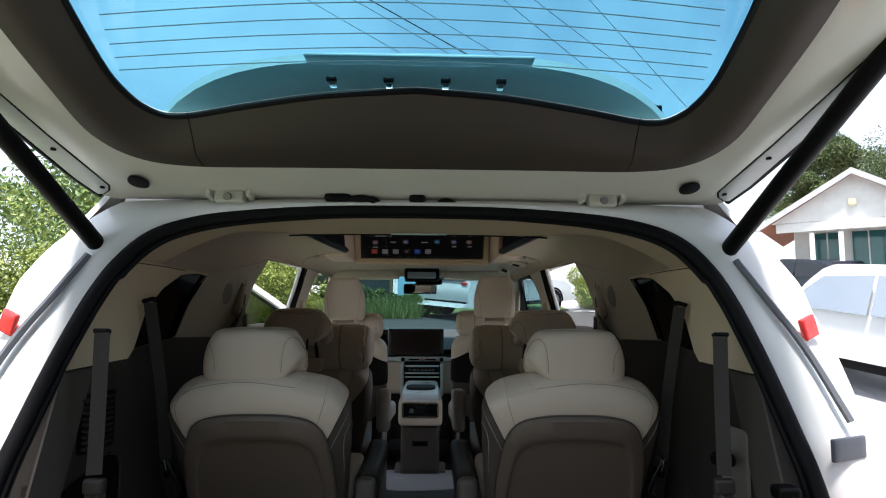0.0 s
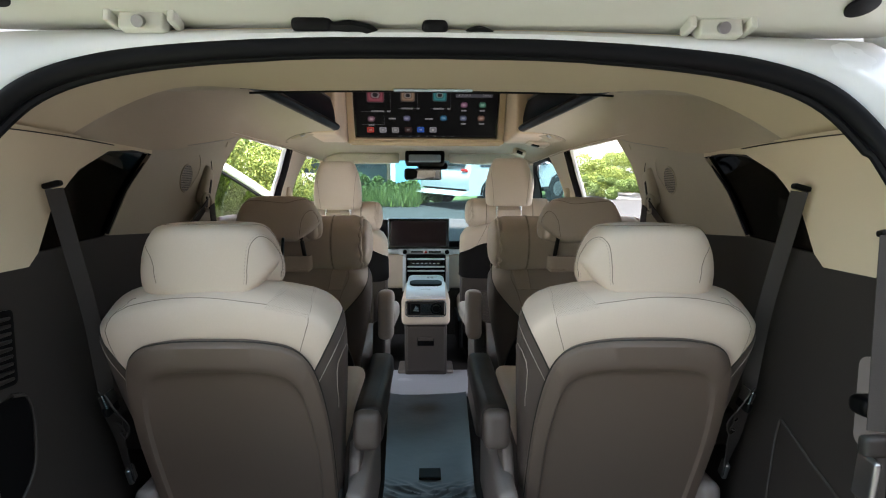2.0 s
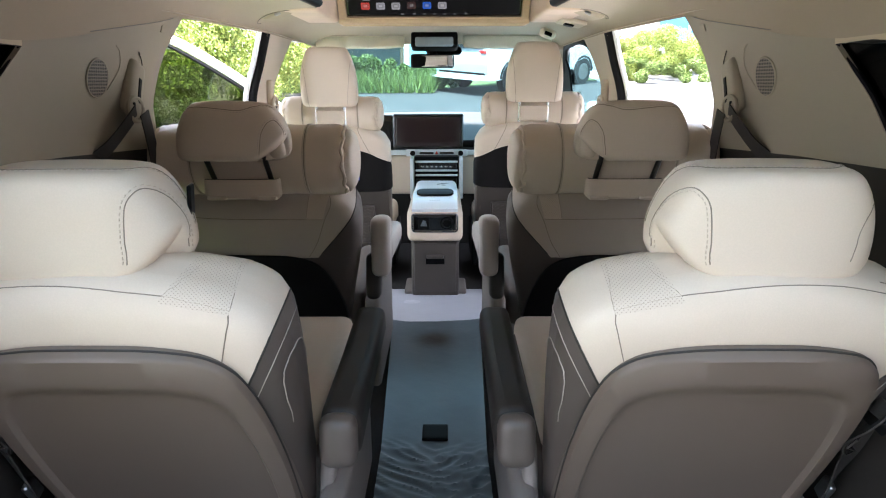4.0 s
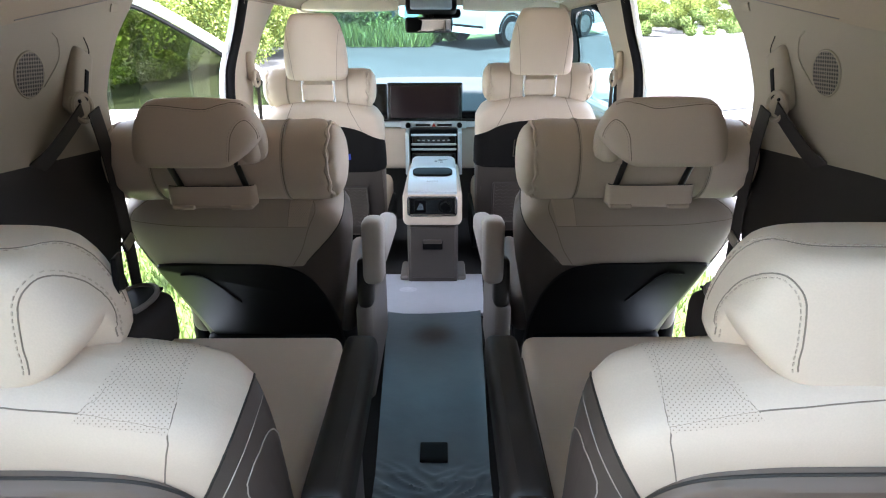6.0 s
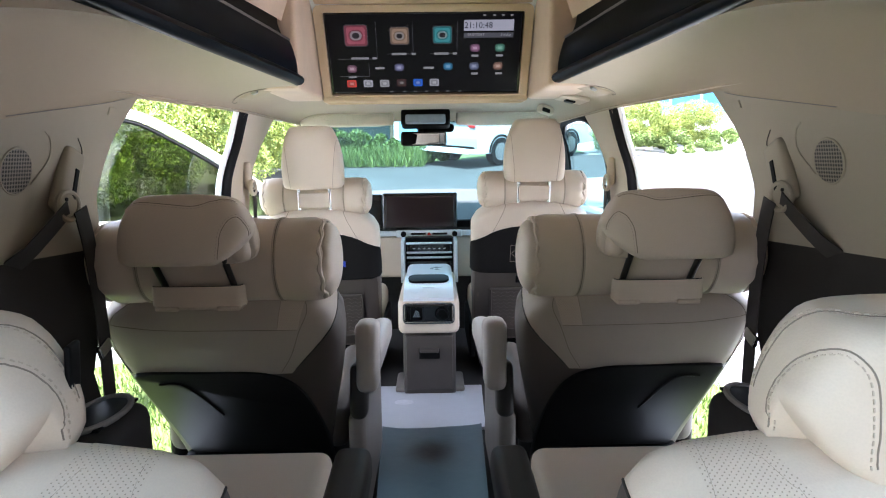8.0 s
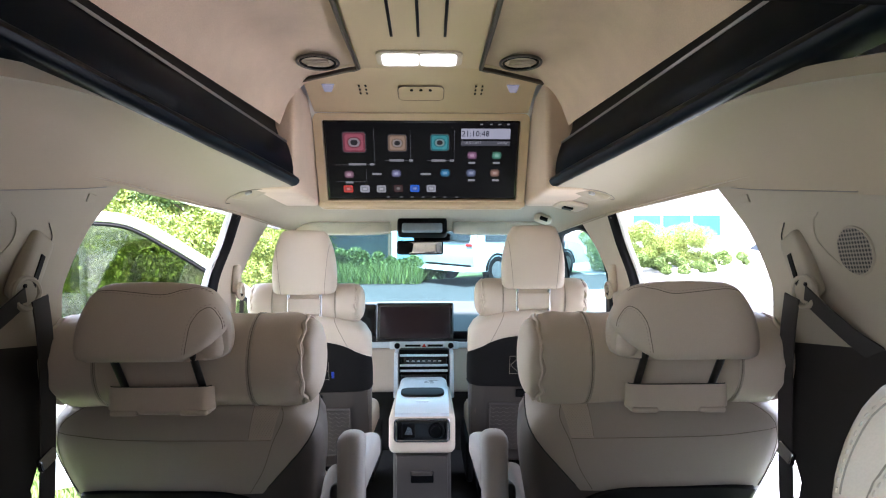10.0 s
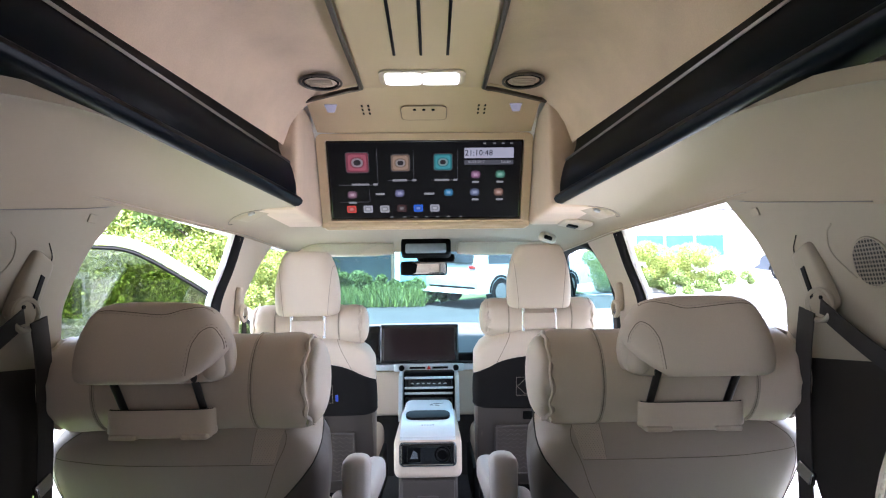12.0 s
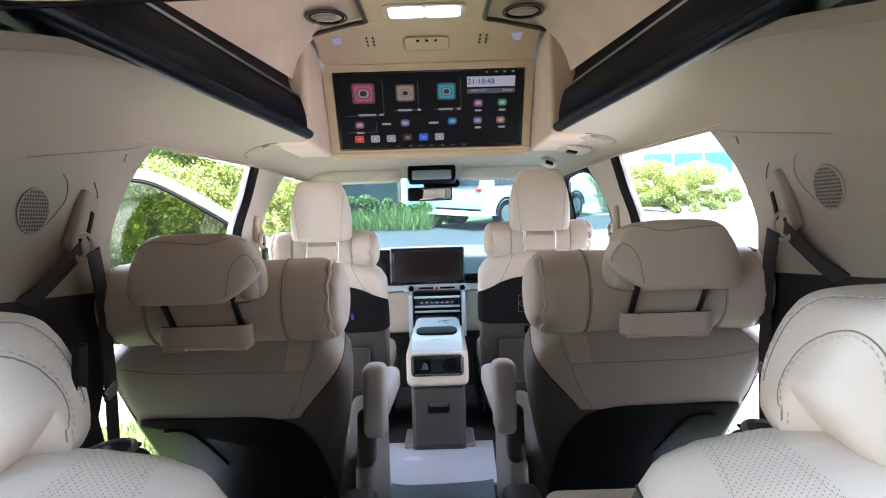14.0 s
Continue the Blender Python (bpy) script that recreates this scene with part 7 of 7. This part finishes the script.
grass_patch(-9, 16.4, -0.2, 18.2, 12000, 0.42, 5, "tall wild grass across the lane", 0.014)
hedge("hedge", -6.5, 16.8, 0.0, 17.6, 0.85, 0.4, LEAF, 6, "low green shrubs across the lane", 26000, 0.045)
hedge("hedge", -6.9, 6.2, -3.6, 15.5, 2.1, 0.45, LEAFY, 7, "tall yellow-green hedge beside the yard", 120000, 0.032)
hedge("hedge", -10.0, 15.5, -3.4, 19.5, 3.6, 0.6, LEAFY, 8, "leafy sunlit shrubs beside the lane", 22000, 0.07)
hedge("hedge", -9.5, -5.0, -5.0, 3.0, 2.2, 0.7, LEAFY, 9, "yellow-green hedge behind the van", 20000, 0.06)
hedge("shrub", 5.0, 19.5, 9.5, 22.0, 1.6, 0.8, LEAFY, 10, "sunlit flowering shrubs across the yard", 110000, 0.026, "shrub")
hedge("shrub", 5.2, 18.8, 10.0, 20.5, 0.7, 0.5, BLADE, 11, "low bright undergrowth at the yard's edge", 50000, 0.025, "shrub")
tree(-8.5, 8.5, 4.8, 1.7, LEAF, 21, "broad green tree behind the hedge")
tree(-11.0, 2.5, 5.5, 2.2, LEAF, 22, "broad green tree beyond the hedge")
tree(-6.0, 17.5, 5.0, 1.8, LEAF, 23, "green tree across the lane")
tree(19.0, 27.5, 7.2, 2.5, WOODS, 24, "dark green tree beside the house", count=50000, leaf=0.055)
tree(21.0, 29.5, 8.5, 3.0, WOODS, 25, "dark green tree behind the house", count=50000, leaf=0.055)
# wooded hill
rng = np.random.default_rng(31)
cs, rs = [], []
for i in range(260):
    y = rng.uniform(30, 60)
    x = y * 0.74 + rng.uniform(0, 45)
    cs.append((x, y, GROUND(x, y) + rng.uniform(0.5, 1.0) * (4 + (y - 30) * 0.34)))
    rs.append(rng.uniform(1.2, 2.6))
foliage("wooded_hill", leaves(cs, rs, 130000, 0.13, rng), WOODS, "dense green wooded hillside", "woods")
cs, rs = [], []
for i in range(160):
    x, y = rng.uniform(-60, -10), rng.uniform(18, 45)
    cs.append((x, y, GROUND(x, y) + rng.uniform(0.3, 1.0) * 5.5))
    rs.append(rng.uniform(1.0, 2.2))
foliage("wooded_hill", leaves(cs, rs, 80000, 0.13, rng), LEAF, "distant green trees", "woods")


def parked_car(x, y, heading, paint, label, L=4.6, W=1.85, H=1.68, seed=0, glass=None):
    """A parked car: heading 0 looks along y; its base lies on the sloping ground."""
    z0 = GROUND(x, y)
    m = Matrix.Translation((x, y, z0)) @ Matrix.Rotation(math.atan(0.1), 4, "X") @ Matrix.Rotation(radians(heading), 4, "Z")
    car = thing("parked_car", (x, y, z0), label, "car", group="parked cars")
    P = lambda a, b, c: m @ Vector((a, b, c))
    hl = L / 2
    prof = [(-hl, 0.45), (-hl - 0.02, 0.75), (-hl + 0.08, 1.0), (-hl + 0.30, H - 0.14), (-hl + 0.55, H - 0.02), (-0.2, H), (0.35, H - 0.05), (hl - 1.35, 1.08), (hl - 0.5, 0.98), (hl - 0.06, 0.80), (hl, 0.55), (hl - 0.05, 0.32), (-hl + 0.05, 0.32)]
    smooth_p = [(p.x, p.y) for p in bezier([(a, b, 0) for a, b in prof + prof[:1]], 3)][:-1]
    bm = bmesh.new()
    rows = []
    for k in (-1, -0.93, 0.93, 1):
        rows.append([])
        for b, c in smooth_p:
            tum = 1 - 0.20 * max(0.0, (c - 0.95) / (H - 0.95)) ** 1.2
            rows[-1].append(bm.verts.new(P(k * W / 2 * tum * (1 if abs(k) < 1 else 1.0), b, c if abs(k) < 1 else c * 0.985 + 0.012)))
    for r0, r1 in zip(rows, rows[1:]):
        for i in range(len(r0)):
            j = (i + 1) % len(r0)
            bm.faces.new((r0[i], r0[j], r1[j], r1[i]))
    bm.faces.new(rows[0][::-1])
    bm.faces.new(rows[-1])
    part("body", bm, paint, car)
    dk = glass or GLOSSBLACK
    tumx = lambda c: W / 2 * (1 - 0.20 * max(0.0, (c - 0.95) / (H - 0.95)) ** 1.2) + 0.004
    for e in (-1, 1):
        for q in ([(-hl + 0.42, 1.05), (-hl + 0.55, H - 0.16), (-0.55, H - 0.13), (-0.55, 1.03)], [(-0.49, 1.03), (-0.49, H - 0.13), (0.30, H - 0.17), (hl - 1.38, 1.06)]):
            bm = bmesh.new()
            bm.faces.new([bm.verts.new(P(e * tumx(c), b, c)) for b, c in q])
            ex = bmesh.ops.extrude_face_region(bm, geom=bm.faces[:])
            bmesh.ops.translate(bm, verts=[v for v in ex["geom"] if isinstance(v, bmesh.types.BMVert)], vec=m.to_3x3() @ Vector((-e * 0.03, 0, 0)))
            part("side_window", bm, dk, car, "dark side window")
        for b in (-hl + 0.85, hl - 0.9):
            w = part("wheel", cylinder(P(e * (W / 2 - 0.20), b, 0.34), P(e * (W / 2 + 0.012), b, 0.34), 0.345, seg=28), RUBBER, car, "black tyre")
            part("rim", cylinder(P(e * (W / 2), b, 0.34), P(e * (W / 2 + 0.02), b, 0.34), 0.22, seg=20), STEEL, w, "alloy rim")
            part("arch", tube([P(e * (W / 2 + 0.004), b + 0.40 * math.cos(t), 0.34 + 0.40 * math.sin(t)) for t in [math.pi * i / 16 for i in range(17)]], 0.03, 6), BLACK, car, "black wheel arch")
        part("tail_lamp", rbox((0, 0, 0), (0.22, 0.05, 0.07), 0.02), RED, car, "red tail lamp").matrix_local = Matrix.Translation(-Vector(car.location)) @ m @ Matrix.Translation((e * (W / 2 - 0.20), -hl + 0.03, 0.98)) @ Matrix.Translation(Vector(car.location))
        part("headlamp", rbox((0, 0, 0), (0.36, 0.06, 0.12), 0.02), CHROME, car, "clear headlamp").matrix_local = Matrix.Translation(-Vector(car.location)) @ m @ Matrix.Translation((e * (W / 2 - 0.24), hl - 0.12, 0.80)) @ Matrix.Translation(Vector(car.location))
        part("sill", rbox((0, 0, 0), (0.05, L - 2.2, 0.12), 0.02), BLACK, car, "dark sill").matrix_local = Matrix.Translation(-Vector(car.location)) @ m @ Matrix.Translation((e * (W / 2 - 0.01), 0, 0.36)) @ Matrix.Translation(Vector(car.location))
    for bb, c0, c1, w, nm in ((-1, 1.06, H - 0.18, W * 0.74, "rear_window"), (1, 1.10, H - 0.10, W * 0.72, "windscreen")):
        q = [(-hl + 0.095, c0), (-hl + 0.30, c1)] if bb < 0 else [(hl - 1.36, c0), (0.42, c1)]
        (b0, z_0), (b1, z_1) = q
        bm = bmesh.new()
        bm.faces.new([bm.verts.new(P(a * k, b, c + 0.012)) for a, k, b, c in ((-w / 2, 1, b0 + bb * 0.06, z_0), (w / 2, 1, b0 + bb * 0.06, z_0), (w / 2, 0.9, b1 + bb * 0.07, z_1), (-w / 2, 0.9, b1 + bb * 0.07, z_1))])
        ex = bmesh.ops.extrude_face_region(bm, geom=bm.faces[:])
        bmesh.ops.translate(bm, verts=[v for v in ex["geom"] if isinstance(v, bmesh.types.BMVert)], vec=m.to_3x3() @ Vector((0, -bb * 0.07, 0)))
        part(nm, bm, dk, car, "dark glass")
    part("rear_bumper", rbox((0, 0, 0), (W * 0.94, 0.2, 0.2), 0.06), BLACK, car, "dark lower bumper").matrix_local = Matrix.Translation(-Vector(car.location)) @ m @ Matrix.Translation((0, -hl + 0.09, 0.44)) @ Matrix.Translation(Vector(car.location))
    return car


SILVERPAINT = mat("silver_white_paint", (0.72, 0.73, 0.74), 0.25, 0.0, var=0.02, bump=0.0, coat=1.0)
PALEPAINT = mat("pale_grey_white_paint", (0.5, 0.53, 0.55), 0.25, var=0.02, bump=0.0, coat=1.0)
parked_car(2.2, 18.2, -48, PALEPAINT, "white sports utility car parked across the lane ahead", L=4.7)
parked_car(6.5, 8.6, 10, SILVERPAINT, "silver white car parked beside the van", glass=mat("sky_bright_glass", (0.55, 0.58, 0.6), 0.08, 0.85, var=0.03, bump=0.0))
parked_car(14.6, 23.2, 15, mat("dark_blue_paint", (0.015, 0.02, 0.035), 0.3, coat=0.8, bump=0.0), "dark pickup parked across the yard")


def house():
    x0, x1, y0, y1 = 15.3, 20.6, 20.3, 27.0
    z0 = GROUND(x0, y0) - 0.3
    h = thing("house", (18, 23, z0), "small white house with gabled porch and terracotta roof", "house")
    wl = mat("white_plaster", (0.7, 0.7, 0.67), 0.85, scale=8, var=0.08, bump=0.2)
    ez, az = 4.95, 6.6
    part("wall", rbox((18.0, 24.2, (z0 + ez) / 2), (4.2, 5.0, ez - z0), 0.02), wl, h, "white plaster wall")
    part("gable", prism([(x0, ez), (x1, ez), ((x0 + x1) / 2, az)], lambda a, z: Vector((a, y0, z)), (0, 0.12, 0)), wl, h, "white gable")
    part("beam", rbox((18.0, y0 + 0.05, ez - 0.18), (5.1, 0.16, 0.34), 0.02), wl, h)
    rf = mat("terracotta_roof", (0.36, 0.13, 0.07), 0.8, scale=12, var=0.2, bump=0.4)
    for e in (-1, 1):
        xm = (x0 + x1) / 2
        part("roof_side", prism([(xm, az + 0.14), (xm + e * 3.05, ez - 0.10), (xm + e * 3.05, ez - 0.22), (xm, az + 0.02)], lambda a, z: Vector((a, y0 - 0.35, z)), (0, 7.0, 0)), rf, h, "terracotta roof slope")
        part("verge_board", prism([(xm, az + 0.16), (xm + e * 3.08, ez - 0.08), (xm + e * 3.08, ez - 0.30), (xm, az - 0.06)], lambda a, z: Vector((a, y0 - 0.42, z)), (0, 0.06, 0)), mat("grey_verge", (0.45, 0.45, 0.46), 0.6), h, "grey verge board")
    for x in (16.6, 17.5, 19.6):
        part("post", rbox((x, y0 + 0.1, (z0 + ez) / 2 - 0.2), (0.16, 0.16, ez - z0 - 0.4), 0.02), wl, h, "white porch post")
    for x in (17.0, 18.3, 19.2):
        w = part("window", rbox((x, 21.68, 3.7), (1.0, 0.06, 1.9), 0.02), mat("teal_window", (0.02, 0.12, 0.12), 0.15, coat=0.5), h, "teal glazed window")
        part("window_bar", rbox((x, 21.64, 3.7), (0.05, 0.03, 1.9), 0.01), wl, w)
    part("globe_lamp", rbox((17.9, y0 - 0.08, 5.55), (0.28, 0.16, 0.28), 0.078), mat("cream_globe", (0.7, 0.65, 0.45), 0.4), h, "cream globe lamp")
    return h


home = house()
home.location.x -= 1.0
home.rotation_euler[2] = radians(-38)
# far sheds and tarpaulins seen over the lane and the yard
BLUE = mat("bright_blue_sheet", (0.05, 0.3, 0.62), 0.5, scale=5, var=0.15, bump=0.2)
sh = thing("market_shed", (13.0, 30.5, GROUND(13, 30.5)), "pale shed with bright blue front across the yard", "shed")
part("wall", rbox((13.0, 32.0, GROUND(13, 32) + 1.2), (8.0, 2.5, 3.2), 0.03), mat("pale_shed_wall", (0.62, 0.6, 0.58), 0.8, scale=6, bump=0.2), sh)
part("roof", rbox((13.0, 31.6, GROUND(13, 32) + 3.1), (8.8, 4.2, 0.16), 0.04, (6, 0, 0)), mat("pale_roof", (0.7, 0.7, 0.72), 0.5), sh, "pale metal roof")
for i in range(3):
    part("blue_panel", rbox((10.8 + 1.5 * i, 30.7, GROUND(13, 30.7) + 1.25), (1.35, 0.06, 1.0), 0.02), BLUE, sh, "bright blue panel")
tp = thing("tarpaulin", (-3.2, 19.5, GROUND(-3, 19.5)), "dark blue-grey tarpaulin cover on posts", "tarpaulin")
part("sheet", sheet(lambda u, v: Vector((-5.2 + 4.0 * v, 19.5 + 0.8 * u, GROUND(-3, 19.5) + 2.4 - 1.9 * u ** 1.4 + 0.25 * math.sin(5 * v))), [i / 8 for i in range(9)], [i / 12 for i in range(13)], (0, 0.02, 0)), mat("slate_tarp", (0.07, 0.10, 0.14), 0.6, scale=4, var=0.2, bump=0.4, dist=0.05), tp)
part("blue_panel", rbox((-0.55, 19.6, GROUND(0, 19.6) + 1.3), (0.9, 0.1, 2.2), 0.02), mat("pale_blue_panel", (0.2, 0.45, 0.62), 0.5), tp, "pale blue panel")
for i, x in enumerate((-5.2, -3.2, -1.2)):
    part("post", cylinder((x, 19.45, GROUND(x, 19.45) - 0.1), (x, 19.45, GROUND(x, 19.45) + 2.6), 0.06), BARK, tp)
# overhead wires above the yard
for i, (x0, z0, x1, z1) in enumerate(((-4.5, 14.6, -1.2, 12.7), (-2.4, 14.6, 0.95, 12.7), (-1.65, 14.6, 1.8, 12.65), (-0.1, 14.6, 2.9, 12.8), (4.05, 14.6, 7.15, 12.0), (5.5, 14.6, 7.6, 12.95), (7.7, 14.6, 10.8, 11.0))):
    a, b = Vector((x0, 25, z0)), Vector((x1, 25, z1))
    solo("overhead_wire", tube([a + (b - a) * (k / 4) - Vector((0, 0, 0.05 * math.sin(math.pi * (k + 8) / 20))) for k in range(-8, 9)], 0.013 if i != 2 else 0.026, 5), RUBBER, "thin black overhead cable across the sky", "cable", group="overhead wires")
